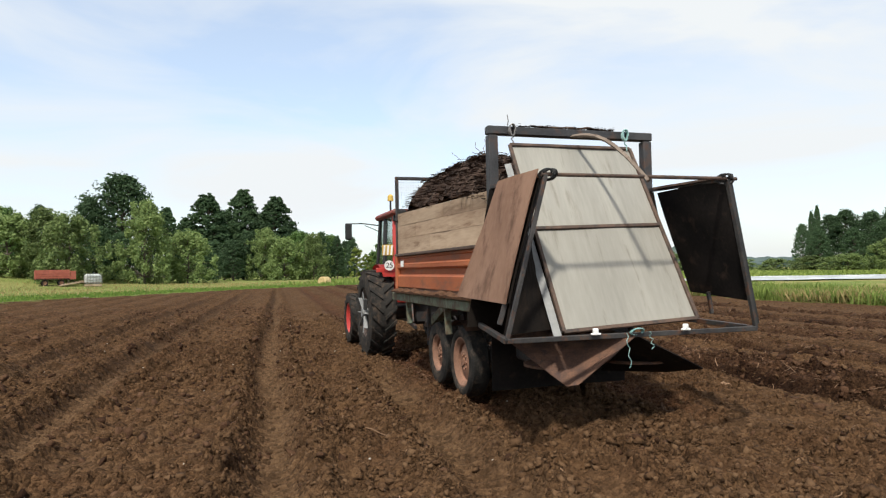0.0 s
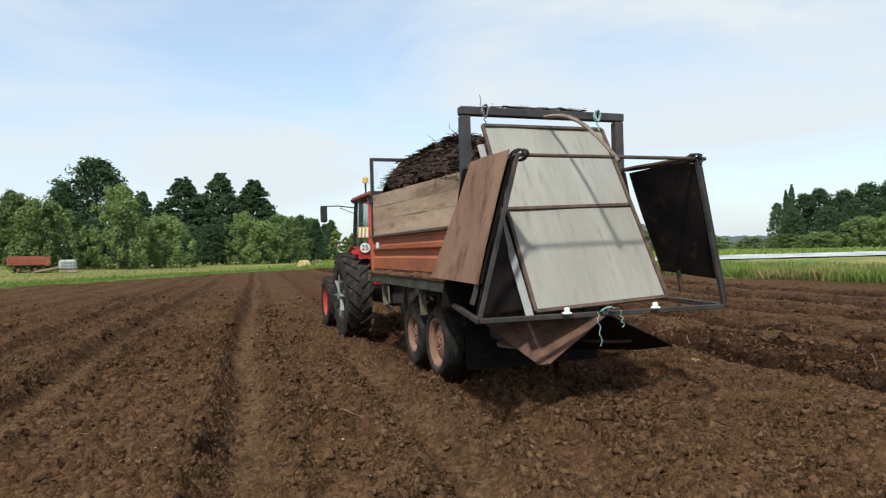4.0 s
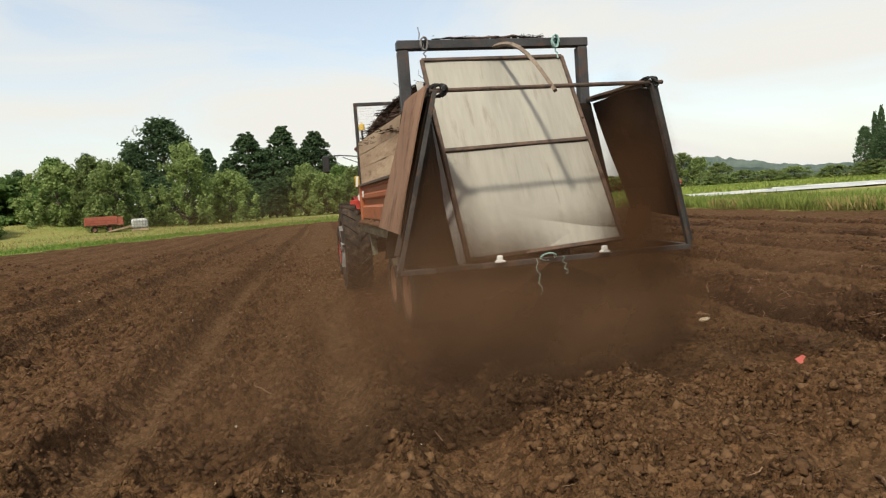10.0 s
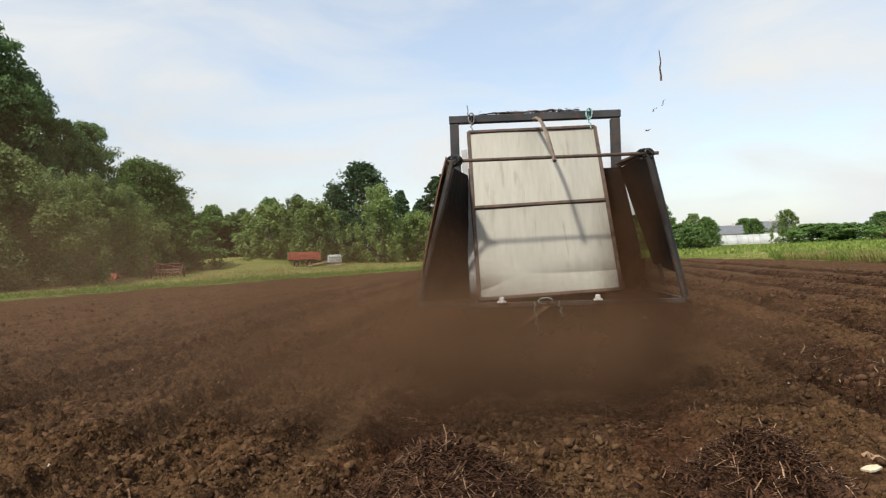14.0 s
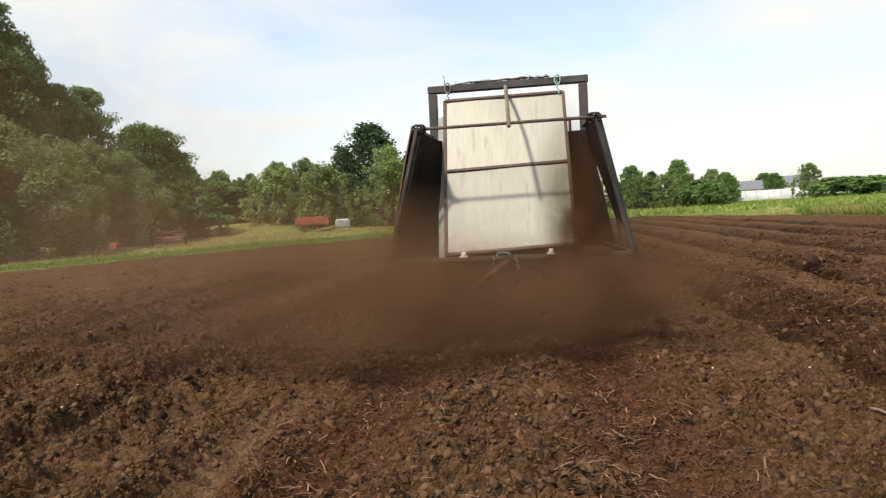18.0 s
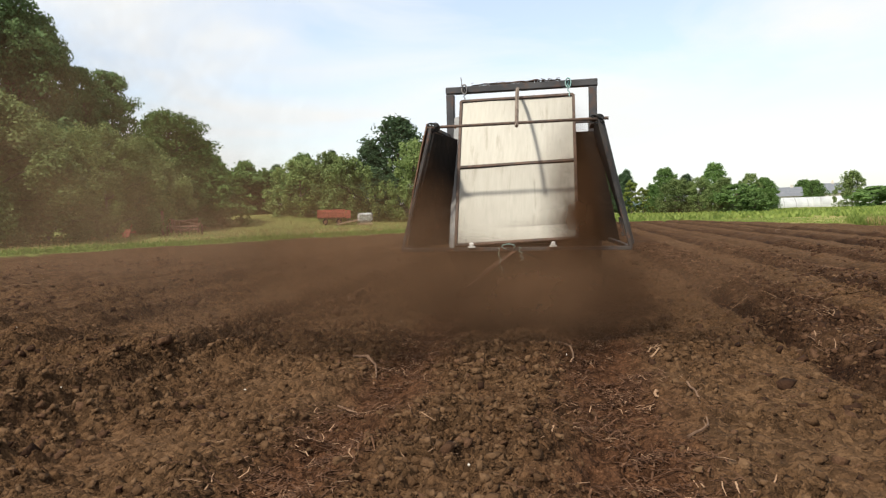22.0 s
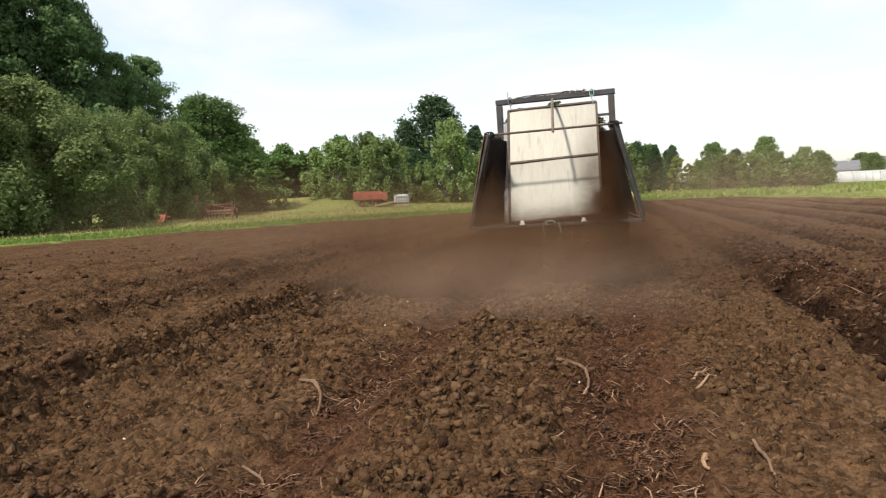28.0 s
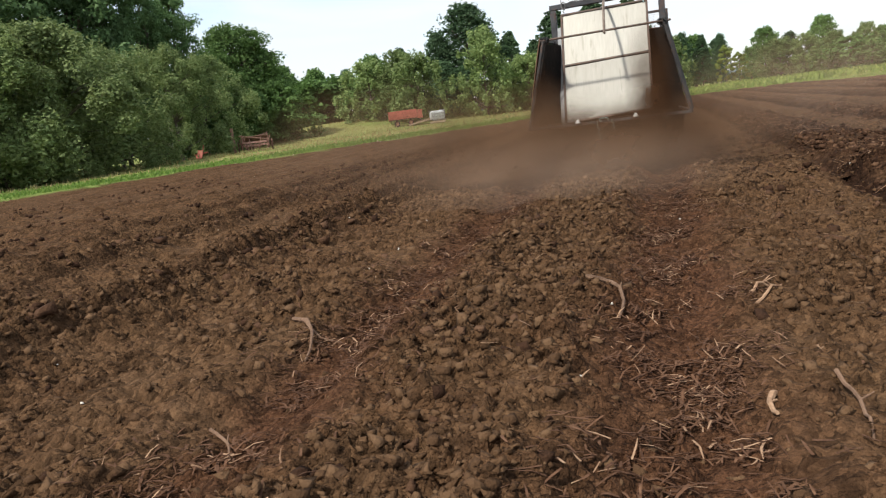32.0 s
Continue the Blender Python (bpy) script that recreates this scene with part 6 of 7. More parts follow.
CLOD = crumb_material("crumbly_brown_clod", [(0.10, (0.048, 0.0258, 0.0132)), (0.55, (0.094, 0.0528, 0.0278)), (0.95, (0.142, 0.0838, 0.0458))])
DARKCLOD = crumb_material("moist_dark_clod", [(0.10, (0.018, 0.0090, 0.0055)), (0.55, (0.052, 0.0265, 0.0150)), (0.90, (0.125, 0.0690, 0.0400))])
STONE = surface("pale_chip", (0.35, 0.31, 0.26), (0.55, 0.50, 0.44), 5.0, 0.9, 0, 0.3, 60)


def octa():
    co = np.array([(1, 0, 0), (-1, 0, 0), (0, 1, 0), (0, -1, 0), (0, 0, 1), (0, 0, -1)], float)
    fc = np.array([(0, 2, 4), (2, 1, 4), (1, 3, 4), (3, 0, 4), (2, 0, 5), (1, 2, 5), (3, 1, 5), (0, 3, 5)])
    return co, fc


def lump():
    """An angular broken crumb."""
    co = np.array([(x, y, z) for x in (-0.72, 0.72) for y in (-0.72, 0.72) for z in (-0.72, 0.72)])
    fc = np.array([(0, 1, 3), (0, 3, 2), (4, 6, 7), (4, 7, 5), (0, 4, 5), (0, 5, 1), (2, 3, 7), (2, 7, 6), (0, 2, 6), (0, 6, 4), (1, 5, 7), (1, 7, 3)])
    return co, fc


def near_path(width, lo=1.5, hi=24.0, floor=0.1):
    """Denser near the way between the beds, thinning outwards."""
    def pick(g, n):
        L = g.uniform(lo, hi, n)
        S = 2.8 + g.normal(0, width, n)
        X = S * math.cos(ROW) - L * math.sin(ROW)
        Y = S * math.sin(ROW) + L * math.cos(ROW)
        ok = (inside(X, Y) > 0.3) & (g.random(n) > 0.9 * strips(S, Y)) & (g.random(n) > 1.1 * tracks(X, Y)) & (g.random(n) < floor + (1 - floor) * tilth(X, Y) ** 1.6)
        return X[ok], Y[ok]
    return pick


def on_strips(g, n):
    L = g.uniform(8.0, 24.0, n)
    c = np.where(g.random(n) < 0.42, 2.22, 4.18)
    S = c + np.clip(g.normal(0, 0.26, n), -0.65, 0.65)
    X, Y = S * math.cos(ROW) - L * math.sin(ROW), S * math.sin(ROW) + L * math.cos(ROW)
    keep = value(X, Y, 0.34, 51) + 0.6 * value(X, Y, 0.12, 52) + g.uniform(-0.4, 0.4, n) > 0.0
    return X[keep], Y[keep]


def on_banks(g, n):
    L = g.uniform(3.0, 34.0, n)
    k = np.minimum(4, (g.random(n) ** 2.2 * 5).astype(int))
    at, half = np.array([b[0] for b in BANKS])[k], np.array([b[1] for b in BANKS])[k]
    S = at + half * g.uniform(-1.05, 1.0, n)
    return S * math.cos(ROW) - L * math.sin(ROW), S * math.sin(ROW) + L * math.cos(ROW)


scatter("soil_clods", "crumbled brown clods of soil", lump(), 80000, near_path(2.7, 1.5, 24.0, 0.04), (0.009, 0.036), CLOD, 31, 0.56)
scatter("soil_crumbs", "fine crumbs of brown soil", octa(), 46000, near_path(2.4, 1.5, 21.0, 0.5), (0.005, 0.012), CLOD, 36, 0.3)
scatter("moist_clods", "dark moist clods thrown up in patches", lump(), 5000, near_path(2.8, 1.5, 24.0, 0.0), (0.012, 0.040), DARKCLOD, 37, 0.5)
scatter("ridge_clods", "coarse dark clods on the furrow banks", lump(), 12000, on_banks, (0.010, 0.048), DARKCLOD, 32, 0.62)
def on_field(g, n):
    L, S = g.uniform(3.0, 32.0, n), g.uniform(-15.0, 17.0, n)
    X, Y = S * math.cos(ROW) - L * math.sin(ROW), S * math.sin(ROW) + L * math.cos(ROW)
    thick = value(X, Y, 1.1, 61) + 0.7 * value(X, Y, 0.3, 62) + g.uniform(-0.5, 0.5, n)
    ok = (inside(X, Y) > 0.4) & (thick > 0.05) & ((S < 0.6) | (S > 5.2)) & (g.random(n) > 1.1 * tracks(X, Y))
    return X[ok], Y[ok]


scatter("field_clods", "coarse brown clods strewn over the ploughed beds", lump(), 34000, on_field, (0.014, 0.060), DARKCLOD, 38, 0.55)
scatter("stones", "small pale stones and chips in the soil", octa(), 260, near_path(4.0), (0.008, 0.020), STONE, 33, 0.1)


def litter(name, label, n, where, material, seed, long=(0.05, 0.28), thick=0.005):
    g = np.random.default_rng(seed)
    X, Y = where(g, n)
    Z = land(X, Y)
    r = random.Random(seed)
    vs, fs = [], []
    for x, y, z in zip(X, Y, Z):
        splinters((vs, fs), (x, y, z + 0.008), (0, 0, 0.015), 1, r, long, thick, 0.25)
    ob = raw(name, vs, fs, material)
    tagged(ob, label, "mulch", kind="stuff")


litter("mulch_litter", "reddish-brown bark shreds spread in two strips", 24000, on_strips, MULCH, 41, (0.02, 0.12), 0.0042)
litter("straw_litter", "pale wood splinters on the mulch strips", 2600, on_strips, STRAW, 42, (0.03, 0.15), 0.0034)
litter("loose_splinters", "pale splinters scattered on the soil", 1500, near_path(3.6), STRAW, 43, (0.02, 0.12), 0.003)
litter("ridge_roots", "roots and stalks sticking from the furrow banks", 1500, on_banks, STRAW, 44, (0.05, 0.35), 0.0045)


# rubble along the meadow edge and big clods on the ridges
def on_edge(g, n):
    X, Y = g.uniform(-45, -6, n * 60), g.uniform(12, 84, n * 60)
    e = inside(X, Y) + 0.4 * value(X, Y, 1.3, 27)
    ok = np.abs(e + 0.15) < 0.22
    return X[ok][:n], Y[ok][:n]


RUBBLE = surface("pale_field_stones", (0.22, 0.18, 0.13), (0.42, 0.36, 0.28), 4.0, 0.95, 0, 0.4, 40)
scatter("edge_rubble", "pale stones and dry clods along the meadow edge", octa(), 200, on_edge, (0.02, 0.08), RUBBLE, 34, 0.3)
scatter("big_clods", "large dark clods thrown up on the furrow banks", ico(1), 220, on_banks, (0.030, 0.070), DARKCLOD, 35, 0.6)


STICK = surface("brown_damp_stick", (0.085, 0.050, 0.032), (0.19, 0.118, 0.078), 4, 0.9, 0, 0.3, 60)


# single sticks and chips lying on the soil: ends in plan
def stick(x0, y0, x1, y1, r, seed, material, label):
    rr = random.Random(seed)
    n = 6
    side = Vector((y0 - y1, x1 - x0, 0)) * rr.uniform(-0.18, 0.18)
    pts = []
    for k in range(n + 1):
        q = k / n
        x, y = x0 + (x1 - x0) * q + side.x * math.sin(q * math.pi), y0 + (y1 - y0) * q + side.y * math.sin(q * math.pi)
        pts.append(Vector((x, y, float(land(np.array(x), np.array(y))) + r * 0.8 + 0.02 * math.sin(q * math.pi) + rr.uniform(-0.003, 0.003))))
    b = pipe(pts, r, 6, None, 0.5)
    a = pts[3]
    pipe([a, a + Vector((rr.uniform(-0.05, 0.05), rr.uniform(-0.05, 0.05), 0.03))], r * 0.5, 5, b, 0.5)
    tagged(part("stick", b, material), label, "stick", "sticks on the soil")


for k, (x0, y0, x1, y1, r, pale) in enumerate((
    (-1.95, 14.42, -1.40, 13.93, 0.016, 0),
    (-1.85, 14.38, -1.41, 14.28, 0.010, 0),
    (-0.14, 15.38, 0.26, 14.78, 0.016, 0),
    (0.94, 15.08, 1.03, 15.31, 0.010, 1),
    (1.13, 13.99, 1.16, 13.76, 0.016, 1),
    (1.34, 14.15, 1.46, 13.66, 0.010, 0),
    (-1.30, 13.13, -0.98, 12.96, 0.010, 0),
    (3.47, 8.38, 3.61, 8.42, 0.016, 1),
    (2.47, 7.63, 2.47, 7.24, 0.010, 0),
    (-1.01, 6.55, -0.53, 6.18, 0.010, 1),
    (3.26, 4.63, 3.09, 4.04, 0.010, 0),
    (6.40, 9.40, 5.08, 7.21, 0.016, 0),
    (1.25, 11.32, 1.39, 11.11, 0.010, 1),
    (2.48, 9.90, 2.44, 9.52, 0.010, 0),
    (1.44, 12.83, 1.53, 13.20, 0.010, 0),
    (0.89, 15.24, 1.04, 15.38, 0.010, 1),
)):
    stick(x0, y0, x1, y1, r, k, STRAW if pale else STICK, "pale splintered stick lying on the soil" if pale else "dark bent twig lying on the mulch strip")
b = slab([(-0.05, -0.03, 0.0), (0.06, -0.02, 0.02), (0.05, 0.035, 0.03), (-0.04, 0.03, 0.02)], 0.004, 6, 0.03, 4)
chip = bmesh.new()
cv = [(0.055 * (1 + 0.25 * math.sin(3 * a)) * math.cos(a) + 0.03 * (a > 5.6), 0.032 * math.sin(a)) for a in np.linspace(0, math.tau, 13)[:-1]]
lo_, hi_ = [chip.verts.new((x, y, 0.0)) for x, y in cv], [chip.verts.new((x, y, 0.014)) for x, y in cv]
chip.faces.new(lo_)
chip.faces.new(hi_)
for k in range(12):
    chip.faces.new((lo_[k], lo_[(k + 1) % 12], hi_[(k + 1) % 12], hi_[k]))
chip = tagged(part("wood_chip", chip, surface("fresh_pale_wood", (0.50, 0.40, 0.27), (0.66, 0.56, 0.42), 9, 0.85, 0, 0.3, 60)), "pale fresh wood chip lying on the soil", "chip")
scrap = tagged(part("plastic_scrap", b, surface("faded_red_plastic", (0.26, 0.05, 0.04), (0.38, 0.09, 0.07), 8, 0.6, 0, 0.2, 60)), "crumpled scrap of red plastic lying on the soil", "scrap")


# ---- dust and thrown mulch behind the spreader ----
def dust_material(name, colour):
    """Airborne dust: see-through, thinner where the fade of the veil and its lumps say so."""
    m = bpy.data.materials.new(name)
    m.use_nodes = True
    n, l = m.node_tree.nodes, m.node_tree.links
    b = n["Principled BSDF"]
    b.inputs["Base Color"].default_value = (*colour, 1)
    b.inputs["Roughness"].default_value = 1.0
    b.inputs["Specular IOR Level"].default_value = 0.0
    fade = n.new("ShaderNodeAttribute")
    fade.attribute_name = "fade"
    tc = n.new("ShaderNodeTexCoord")
    lump = n.new("ShaderNodeTexNoise")
    lump.inputs["Scale"].default_value, lump.inputs["Detail"].default_value, lump.inputs["Roughness"].default_value = 2.2, 5, 0.6
    l.new(tc.outputs["Object"], lump.inputs["Vector"])
    r = n.new("ShaderNodeMapRange")
    r.inputs["From Min"].default_value, r.inputs["From Max"].default_value = 0.28, 0.60
    r.inputs["To Min"].default_value = 0.58
    l.new(lump.outputs["Fac"], r.inputs["Value"])
    x = n.new("ShaderNodeMath")
    x.operation = "MULTIPLY"
    l.new(fade.outputs["Fac"], x.inputs[0])
    l.new(r.outputs["Result"], x.inputs[1])
    b.inputs["Alpha"].default_value = 1.0
    glow = n.new("ShaderNodeBsdfTranslucent")
    glow.inputs["Color"].default_value = (*colour, 1)
    half = n.new("ShaderNodeMixShader")
    half.inputs["Fac"].default_value = 0.5
    l.new(b.outputs["BSDF"], half.inputs[1])
    l.new(glow.outputs["BSDF"], half.inputs[2])
    clear = n.new("ShaderNodeBsdfTransparent")
    air = n.new("ShaderNodeMixShader")
    l.new(x.outputs[0], air.inputs["Fac"])
    l.new(clear.outputs["BSDF"], air.inputs[1])
    l.new(half.outputs["Shader"], air.inputs[2])
    l.new(air.outputs["Shader"], n["Material Output"].inputs["Surface"])
    return m


# One dust: shade by the tail painted dark, lit drift and haze painted pale.
DUST = dust_material("mid_brown_dust", (0.158, 0.091, 0.053))
DARKDUST = dust_material("shaded_tail_dust", (0.082, 0.041, 0.021))
DRIFTDUST = dust_material("lit_drift_dust", (0.215, 0.134, 0.087))
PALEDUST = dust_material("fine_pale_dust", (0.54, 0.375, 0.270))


def veil_of_dust(wide, high, deep, thick, seed, material):
    """A bulging soft-edged billow of dust, open behind."""
    rings, sides = 14, 36
    vs, fd = [], []
    off = Vector((seed * 3.1, seed * 1.7, 0))
    for i in range(rings + 1):
        q = i / rings
        for k in range(sides):
            a = k * math.tau / sides
            reach = 1 + 0.22 * noise.noise(Vector((math.cos(a) * 1.2, math.sin(a) * 1.2, seed * 2.3)))
            p = Vector((wide * q * reach * math.cos(a), -deep * (1 - q * q), high * q * reach * math.sin(a)))
            p.y += 0.25 * deep * noise.noise(p * 1.5 + off)
            p.x *= 1.22
            p.z *= 1.15
            vs.append(p[:])
            fd.append(thick * (1 - q * q) ** 1.6)
    i = (np.arange(rings)[:, None] * sides + np.arange(sides)[None, :]).ravel()
    j = (np.arange(rings)[:, None] * sides + (np.arange(sides)[None, :] + 1) % sides).ravel()
    me = grid_mesh("dust_puff", np.array(vs), np.stack([i, j, j + sides, i + sides], -1), material)
    at = me.attributes.new("fade", "FLOAT", "POINT")
    at.data.foreach_set("value", np.array(fd, np.float32))
    me.shade_smooth()
    ob = new("dust_puff", me)
    tagged(ob, "drifting billow of fine brown dust", "dust", "dust puffs", "stuff")
    return ob


# in the trailer's space: when it comes out, where it hangs, its reach and how thick it is
THICK = [
    (6.3, (-0.60, -0.95, 0.56), 1.10, 0.68, 0.12, 1.0),
    (6.2, (0.72, -1.00, 0.60), 1.08, 0.74, 0.12, 1.0),
    (8.4, (0.70, -1.30, 1.30), 0.36, 1.15, 0.10, 1.0),
    (7.0, (-1.02, -1.18, 1.20), 0.30, 0.90, 0.10, 0.55),
    (9.6, (0.05, -1.60, 0.58), 1.15, 0.66, 0.14, 0.97),
]
DRIFT = [
    (8.6, (-1.50, -1.90, 0.75), 1.80, 0.98, 0.45, 0.66),
    (13.0, (-0.80, -2.40, 0.56), 1.70, 0.70, 0.30, 0.40),
    (8.5, (1.60, -1.50, 0.60), 1.10, 0.72, 0.40, 0.55),
    (10.4, (-3.60, -1.70, 0.90), 2.80, 1.15, 0.60, 0.40),
    (12.4, (-7.00, 0.50, 1.60), 4.40, 2.20, 0.80, 0.20),
    (14.0, (-12.0, 6.0, 3.0), 7.50, 3.8, 1.0, 0.24),
]
# the paler haze that gathers while it drives on
HAZE = [
    (22.4, (-0.30, -3.80, 0.38), 2.20, 0.55, 0.30, 0.29),
    (22.0, (3.40, 1.60, 1.00), 2.60, 1.20, 0.50, 0.30),
]
PUFFS = []
for seed, (t0, at, wide, high, deep, thick) in enumerate(THICK + DRIFT + HAZE):
    PUFFS.append((veil_of_dust(wide, high, deep, thick, seed + 1, PALEDUST if t0 > 16.0 else DRIFTDUST if at[0] < -1.5 else DARKDUST if at[1] > -1.5 else DUST), t0, at, seed))

# clods and shreds that fly off the spinners
FLYERS = []
for k in range(34):
    b = bmesh.new()
    bmesh.ops.create_icosphere(b, subdivisions=1, radius=0.011 + 0.007 * (k % 3 == 0))
    rr = random.Random(k)
    for v in b.verts:
        v.co *= rr.uniform(0.6, 1.5)
    FLYERS.append(tagged(part("thrown_clod", b, MULCH), "dark clod of mulch thrown off the spinners", "clod", "thrown clods"))


# sticks that fly up past the shield
THROWN = []
for k, (ln, r) in enumerate(((0.30, 0.012), (0.07, 0.006), (0.06, 0.006), (0.05, 0.008), (0.10, 0.005), (0.08, 0.006), (0.06, 0.007))):
    rr = random.Random(60 + k)
    pts = [Vector((rr.gauss(0, 0.006), rr.gauss(0, 0.006), ln * (q - 0.5))) for q in np.linspace(0, 1, 6)]
    THROWN.append(tagged(part("thrown_stick", pipe(pts, r, 6, None, 0.35), TWIG), "dark splintered stick flung up by the spinners", "stick", "thrown sticks"))


# heaps that drop behind the spreader before it gets going
HEAP = surface("moist_dark_mulch", (0.026, 0.0132, 0.0078), (0.082, 0.0405, 0.0232), 9, 0.95, 0, 1.0, 60, (0.125, 0.066, 0.039), 0.35)


def small_heap(seed, r, h):
    t = thing("mulch_heap", "small tangled heap of bark mulch and splinters on the soil", "mulch", "dropped heaps")
    co, fc, X, Y, Z = heap_mesh((-r, -r), (r, r), lambda X, Y: h * np.exp(-(X * X + Y * Y) / (r * r * 0.25)) - 0.19 - 0.28 * np.clip((np.hypot(X, Y) - 0.55 * r) / (0.45 * r), 0, 1) ** 2, seed, 0.035)
    hp = new("mound", grid_mesh("mound", co, fc, HEAP))
    hp.parent = t
    rr = random.Random(seed)
    vs, fs, ms, mf = [], [], [], []
    for k in range(2600):
        x, y = rr.gauss(0, r * 0.36), rr.gauss(0, r * 0.36)
        z = h * math.exp(-(x * x + y * y) / (r * r * 0.25)) - 0.17
        splinters((vs, fs) if k % 9 == 0 else (ms, mf), (x, y, z), (0, 0, 0.035), 1, rr, (0.04, 0.20), 0.0032 if k % 9 == 0 else 0.0042, 0.45)
    raw("shred_litter", ms, mf, HEAP, t, "dark bark shreds", "stuff")
    raw("splinter_litter", vs, fs, STRAW, t, "pale splinters", "stuff")
    return t


HEAPS = [(small_heap(71, 1.0, 0.42), (1.10, 6.85), 10.2), (small_heap(73, 0.90, 0.43), (2.80, 7.75), 11.0)]


def motions():
    HAUL = [
        (0.0, 1.375, 6.921, -0.016, 0.03, -0.23, 17.41),
        (0.5, 1.376, 6.921, -0.016, 0.05, -0.17, 17.42),
        (1.0, 1.377, 6.921, -0.016, 0.06, -0.16, 17.43),
        (1.5, 1.378, 6.921, -0.017, 0.07, -0.12, 17.45),
        (2.0, 1.379, 6.921, -0.017, 0.10, -0.10, 17.47),
        (2.5, 1.380, 6.920, -0.017, 0.10, -0.10, 17.47),
        (3.0, 1.381, 6.920, -0.018, 0.11, -0.11, 17.48),
        (3.5, 1.382, 6.920, -0.018, 0.13, -0.09, 17.50),
        (5.5, 1.383, 6.920, -0.018, 0.14, -0.08, 17.50),
        (6.0, 1.383, 6.920, -0.019, 0.15, -0.05, 17.51),
        (6.5, 1.383, 6.920, -0.019, 0.16, -0.04, 17.52),
        (7.0, 1.394, 6.932, -0.028, 0.08, -0.13, 17.56),
        (7.5, 1.412, 6.954, -0.029, 0.06, -0.15, 17.49),
        (8.0, 1.445, 6.984, -0.031, 0.07, -0.07, 17.42),
        (8.5, 1.479, 7.007, -0.019, 0.20, -0.03, 17.35),
        (9.0, 1.552, 7.071, -0.024, 0.45, 0.03, 17.37),
        (9.5, 1.540, 7.251, -0.013, 0.36, -0.11, 17.42),
        (10.0, 1.436, 7.548, -0.006, 0.13, -0.23, 17.40),
        (10.5, 1.359, 7.889, -0.018, 0.09, -0.08, 17.33),
        (11.0, 1.295, 8.240, -0.001, 0.12, 0.17, 17.18),
        (11.5, 1.233, 8.616, 0.003, 0.16, 0.43, 17.07),
        (12.0, 1.159, 8.997, 0.008, 0.25, 0.57, 17.04),
        (12.5, 1.079, 9.383, 0.017, 0.30, 0.73, 17.10),
        (13.0, 0.984, 9.778, 0.021, 0.38, 1.01, 17.27),
        (13.5, 0.896, 10.201, 0.025, 0.33, 0.72, 17.64),
        (14.0, 0.831, 10.615, 0.046, 0.30, 0.56, 17.86),
        (14.5, 0.750, 11.006, 0.047, 0.29, 0.51, 17.63),
        (16.5, 0.266, 12.462, 0.054, -0.22, 0.52, 14.71),
        (17.0, 0.150, 12.821, 0.049, -0.22, 0.51, 14.17),
        (17.5, 0.081, 13.194, 0.050, -0.14, 0.71, 13.84),
        (18.0, -0.027, 13.585, 0.051, -0.13, 0.63, 13.50),
        (18.5, -0.183, 13.972, 0.037, -0.19, 0.29, 13.19),
        (19.0, -0.277, 14.367, 0.053, -0.28, 0.20, 13.04),
        (19.5, -0.383, 14.760, 0.068, -0.35, 0.13, 13.03),
        (20.0, -0.487, 15.150, 0.075, -0.35, 0.08, 13.00),
        (20.5, -0.564, 15.550, 0.068, -0.34, 0.16, 12.98),
        (21.0, -0.630, 15.950, 0.059, -0.30, 0.30, 12.93),
        (21.5, -0.731, 16.336, 0.069, -0.33, 0.22, 12.84),
        (22.0, -0.820, 16.719, 0.070, -0.37, 0.23, 12.81),
        (22.5, -0.905, 17.099, 0.066, -0.31, 0.24, 12.83),
        (23.0, -0.986, 17.479, 0.048, -0.22, 0.23, 12.89),
        (23.5, -1.069, 17.869, 0.026, -0.17, 0.32, 12.91),
        (24.0, -1.187, 18.244, 0.007, -0.12, 0.20, 12.86),
        (24.5, -1.268, 18.614, -0.004, -0.07, 0.17, 12.84),
        (25.0, -1.308, 18.978, -0.005, -0.03, 0.28, 12.90),
        (25.5, -1.439, 19.301, -0.006, 0.03, -0.15, 12.94),
        (27.5, -1.802, 20.601, -0.031, 0.20, -1.33, 13.43),
        (28.0, -1.851, 20.924, -0.039, 0.21, -1.40, 13.49),
        (28.5, -1.939, 21.226, -0.039, 0.10, -1.35, 13.34),
        (29.0, -1.994, 21.515, -0.036, -0.06, -1.09, 13.12),
        (29.5, -2.023, 21.776, -0.039, -0.20, -0.73, 12.91),
        (30.0, -2.077, 21.995, -0.044, -0.23, -0.55, 12.70),
        (30.5, -2.116, 22.206, -0.064, -0.21, -0.38, 12.55),
        (31.0, -2.132, 22.431, -0.089, -0.16, -0.19, 12.42),
        (31.5, -2.150, 22.667, -0.110, -0.12, -0.14, 12.23),
        (32.0, -2.181, 22.905, -0.135, -0.06, -0.27, 11.99),
    ]
    track = [(t, pose(x, y, z, rx, ry, rz)) for t, x, y, z, rx, ry, rz in HAUL]
    walk(spreader, track)
    # the load goes down as it is spread
    sunk = [(t, m @ pose(0, 0, -float(np.interp(t, (7.0, 13.0, 20.0, 32.0), (0.0, 0.22, 0.50, 0.62))))) for t, m in track]
    walk(load, sunk)
    # how far the wheels have rolled
    run, gone = [], 0.0
    for i, r in enumerate(HAUL):
        if i:
            gone += math.hypot(r[1] - HAUL[i - 1][1], r[2] - HAUL[i - 1][2])
        run.append((r[0], gone))

    def rolled(t):
        return float(np.interp(t, [a for a, _ in run], [d for _, d in run]))

    def at(t):
        """The trailer's pose at any time."""
        ts = [r[0] for r in HAUL]
        v = [float(np.interp(t, ts, [r[k] for r in HAUL])) for k in range(1, 7)]
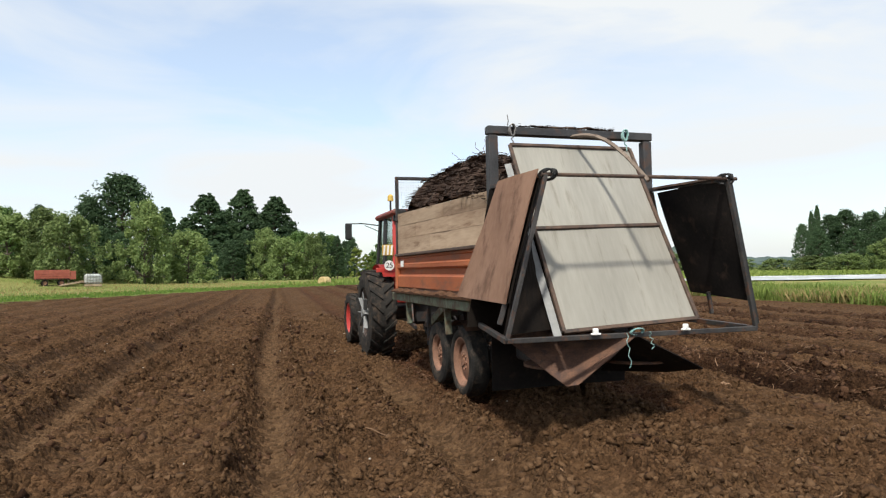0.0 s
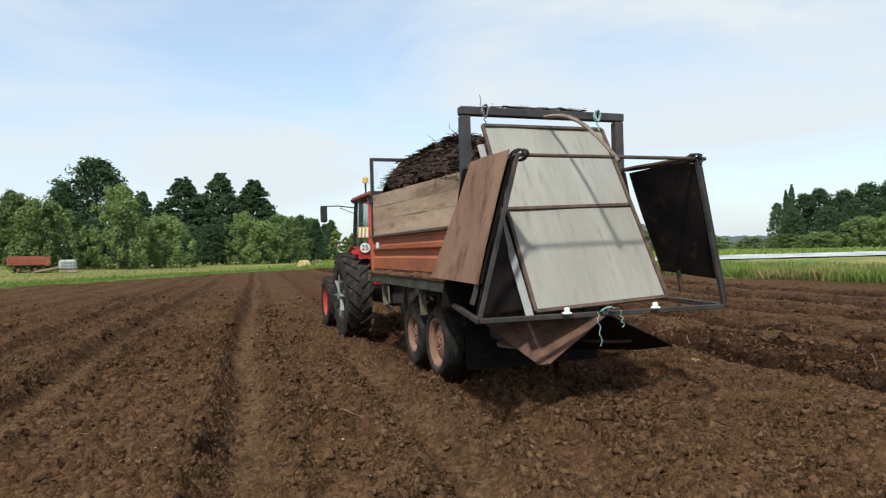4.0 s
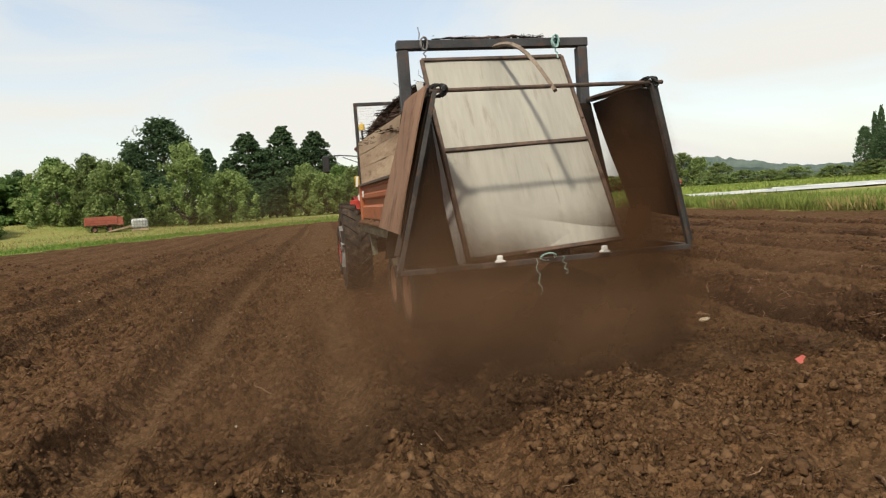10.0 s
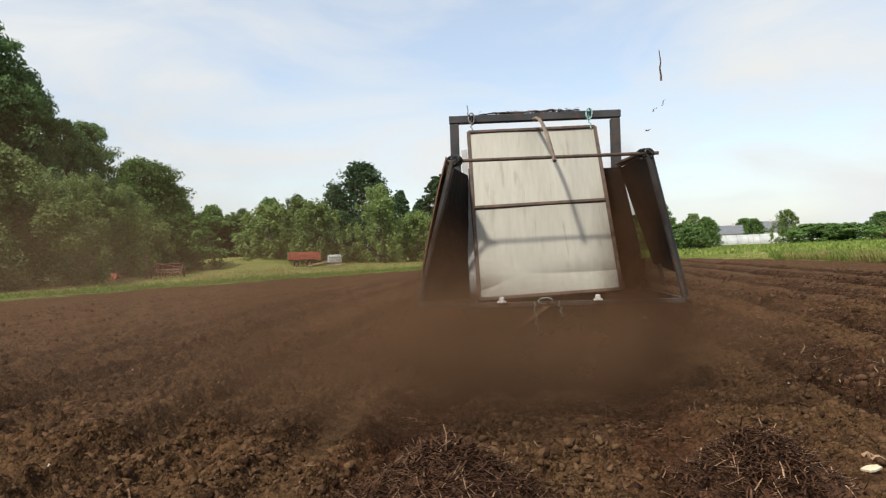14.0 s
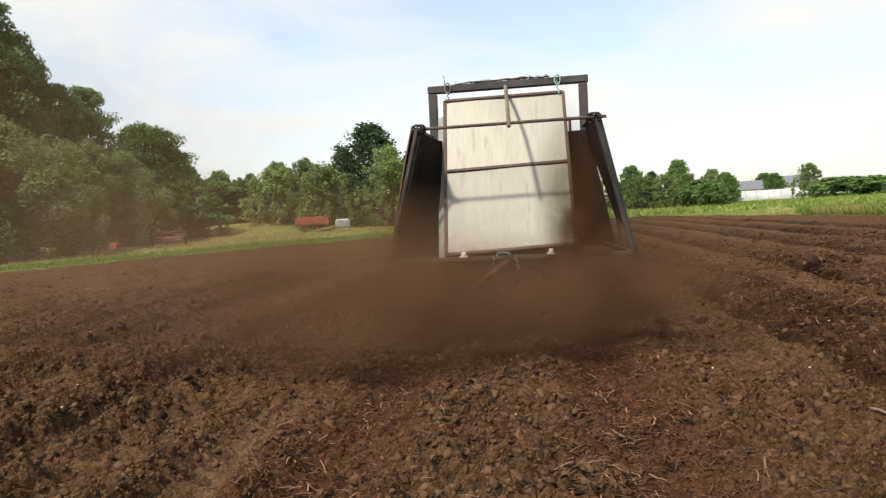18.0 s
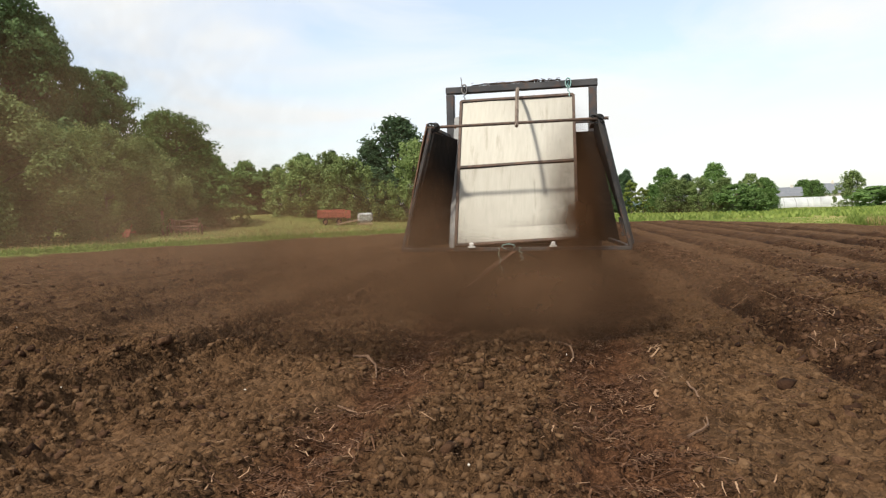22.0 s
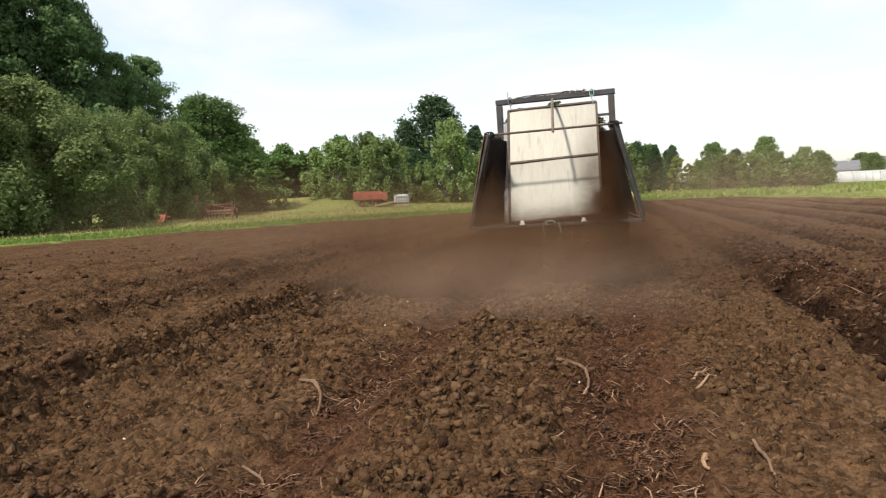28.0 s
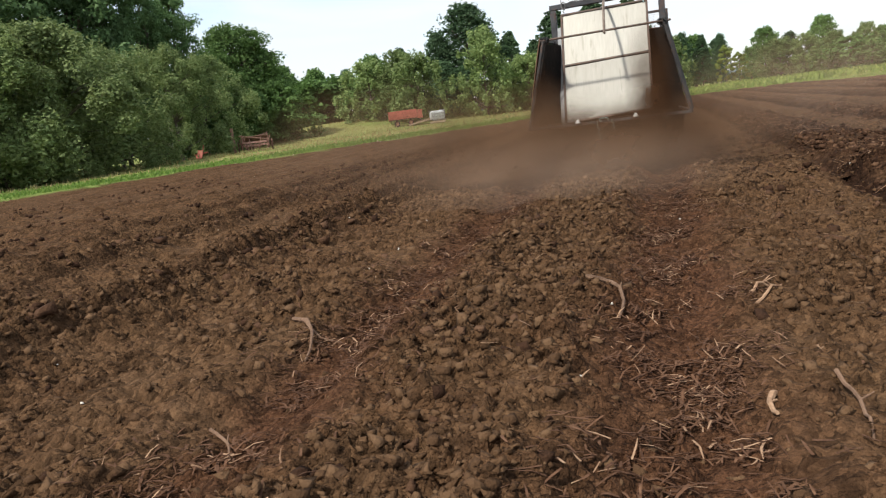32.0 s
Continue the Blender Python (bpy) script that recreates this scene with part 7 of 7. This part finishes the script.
        return pose(*v)

    steps = sorted(set([r[0] for r in HAUL] + [4.5, 15.0, 15.5, 16.0, 26.0, 26.5, 27.0]))
    for hub, (x, y, z), r in HUBS:
        walk(hub, [(t, pose(x, y, z, -math.degrees(rolled(t) / r), 0, 0)) for t in steps])
    # the tractor draws the trailer by its hook and points a little ahead along the way
    rows = []
    for t in steps:
        m = at(t)
        hook = m @ Vector((0, 5.10, 0))
        yaw = math.degrees(at(min(t + 1.5, 32.0)).to_euler().z) 
        rows.append((t, pose(hook.x, hook.y, 0, 0, 0, yaw) @ pose(0, 0.73, 0)))
    walk(tractor, rows)
    for hub, (x, y, z), r in TYRES:
        walk(hub, [(t, pose(x, y, z, -math.degrees(rolled(t) / r), 0, 0)) for t in steps])
    # dust: in the soil until the spinners stir it up, then hanging behind the trailer
    for ob, t0, (x, y, z), k in PUFFS:
        size = max(v.co.z for v in ob.data.vertices)
        under, slow = -1.6 - 1.2 * size, 0.4 * max(0.0, size - 1.0)
        rows = [(0.0, at(0) @ pose(x * 0.6, -0.4, under)), (t0, at(t0) @ pose(x * 0.6, -0.4, under)), (t0 + 0.3 + slow, at(t0 + 0.3 + slow) @ pose(x * 0.8, y * 0.8, z - 0.5 * size))]
        t = t0 + 0.7 + 2 * slow
        while t < 32.0:
            w = 0.03 if z > 1.0 and x > 0 else 0.10 + 0.06 * abs(x)
            low = 0.75 * max(0.0, t - 22.5) if x < -5 else 0.0     # the far haze settles
            rows.append((t, at(t) @ pose(x + w * math.sin(t * 2.1 + k * 1.7), y + w * math.cos(t * 1.7 + k), z - low + 0.05 * math.sin(t * 1.3 + k * 2.2), 0, 0, (14 if abs(x) < 1.2 and z > 1.0 else 3) * math.sin(t * 0.9 + k))))
            t += 0.5
        rows.append((32.0, at(32.0) @ pose(x, y, z - (7.1 if x < -5 else 0.0))))
        walk(ob, rows)
    for k, ob in enumerate(FLYERS):
        rr = random.Random(200 + k)
        t = 6.4 + 24.0 * k / 34 + rr.uniform(0, 1.0)
        rows = [(0.0, at(0) @ pose(rr.uniform(-0.5, 0.5), 2.0 + rr.uniform(-1, 1), 1.7)), (t - 0.1, at(t - 0.1) @ pose(rr.uniform(-0.5, 0.5), 1.5, 1.7))]
        v = (rr.uniform(-1.8, 2.0), rr.uniform(-0.9, 0.1), rr.uniform(1.5, 7.6))
        base = at(t)
        d = 0.0
        while True:
            p = Vector((0.4 * (1 if v[0] > 0 else -1) + v[0] * d, -0.5 + v[1] * d, 0.65 + v[2] * d - 4.9 * d * d))
            w = base @ p
            g = float(land(np.array(w.x), np.array(w.y))) + 0.02
            if w.z <= g:
                rows.append((t + d, Matrix.Translation((w.x, w.y, g))))
                break
            rows.append((t + d, Matrix.Translation(w) @ pose(0, 0, 0, 60 * d, 0, 50 * d)))
            d += 0.1
        rows.append((32.0, rows[-1][1]))
        walk(ob, rows)
    # the long stick goes up past the shield and comes down on the river side; short ones follow it and fly up later
    for k, (ob, t0) in enumerate(zip(THROWN, (13.5, 13.55, 13.6, 13.7, 20.6, 23.3, 10.4))):
        rr = random.Random(80 + k)
        m = at(t0)
        a = m @ Vector((0.75, -0.5, 1.0))
        v = (m.to_3x3() @ Vector((1.05 + 0.35 * rr.random() * (k > 0), 0.25 - 0.3 * rr.random() * (k > 0), 0.0))) * 1.0
        up = 7.0 - (0.9 * rr.random() if k else 0.0)
        rows = [(0.0, at(0) @ pose(0.4, 1.5 + 0.2 * k, 1.7)), (t0 - 0.3, at(t0 - 0.3) @ pose(0.4, 1.0 + 0.2 * k, 1.7)), (t0, Matrix.Translation(a))]
        d = 0.0
        while True:
            d += 0.1
            w = a + v * d + Vector((0, 0, up * d - 4.9 * d * d))
            g = float(land(np.array(w.x), np.array(w.y))) + 0.02
            if w.z <= g:
                rows.append((t0 + d, pose(w.x, w.y, g, 88, 0, 40 + 30 * k)))
                break
            rows.append((t0 + d, pose(w.x, w.y, w.z, 20 * math.sin(d * 5 + k), 25 - 55 * d + 20 * k, 0)))
        rows.append((32.0, rows[-1][1]))
        walk(ob, rows)
    # the heaps grow where the first mulch drops
    for ob, (x, y), t in HEAPS:
        z = float(land(np.array(x), np.array(y)))
        walk(ob, [(0.0, pose(x, y, z - 0.60)), (t - 0.9, pose(x, y, z - 0.60)), (t, pose(x, y, z)), (32.0, pose(x, y, z))])
    for ob, (x, y), t in ((scrap, (3.72, 6.50), 8.3), (chip, (3.47, 8.16), 9.4)):
        z = float(land(np.array(x), np.array(y))) + 0.02
        rows = [(0.0, at(0) @ pose(0, 1.9, 1.70)), (t - 0.45, at(t - 0.45) @ pose(0, 0.9, 1.70)), (t - 0.25, at(t - 0.25) @ pose(0.1, -0.4, 1.0)), (t, pose(x, y, z, 10, -8, 25)), (32.0, pose(x, y, z, 10, -8, 25))]
        walk(ob, rows)



motions()
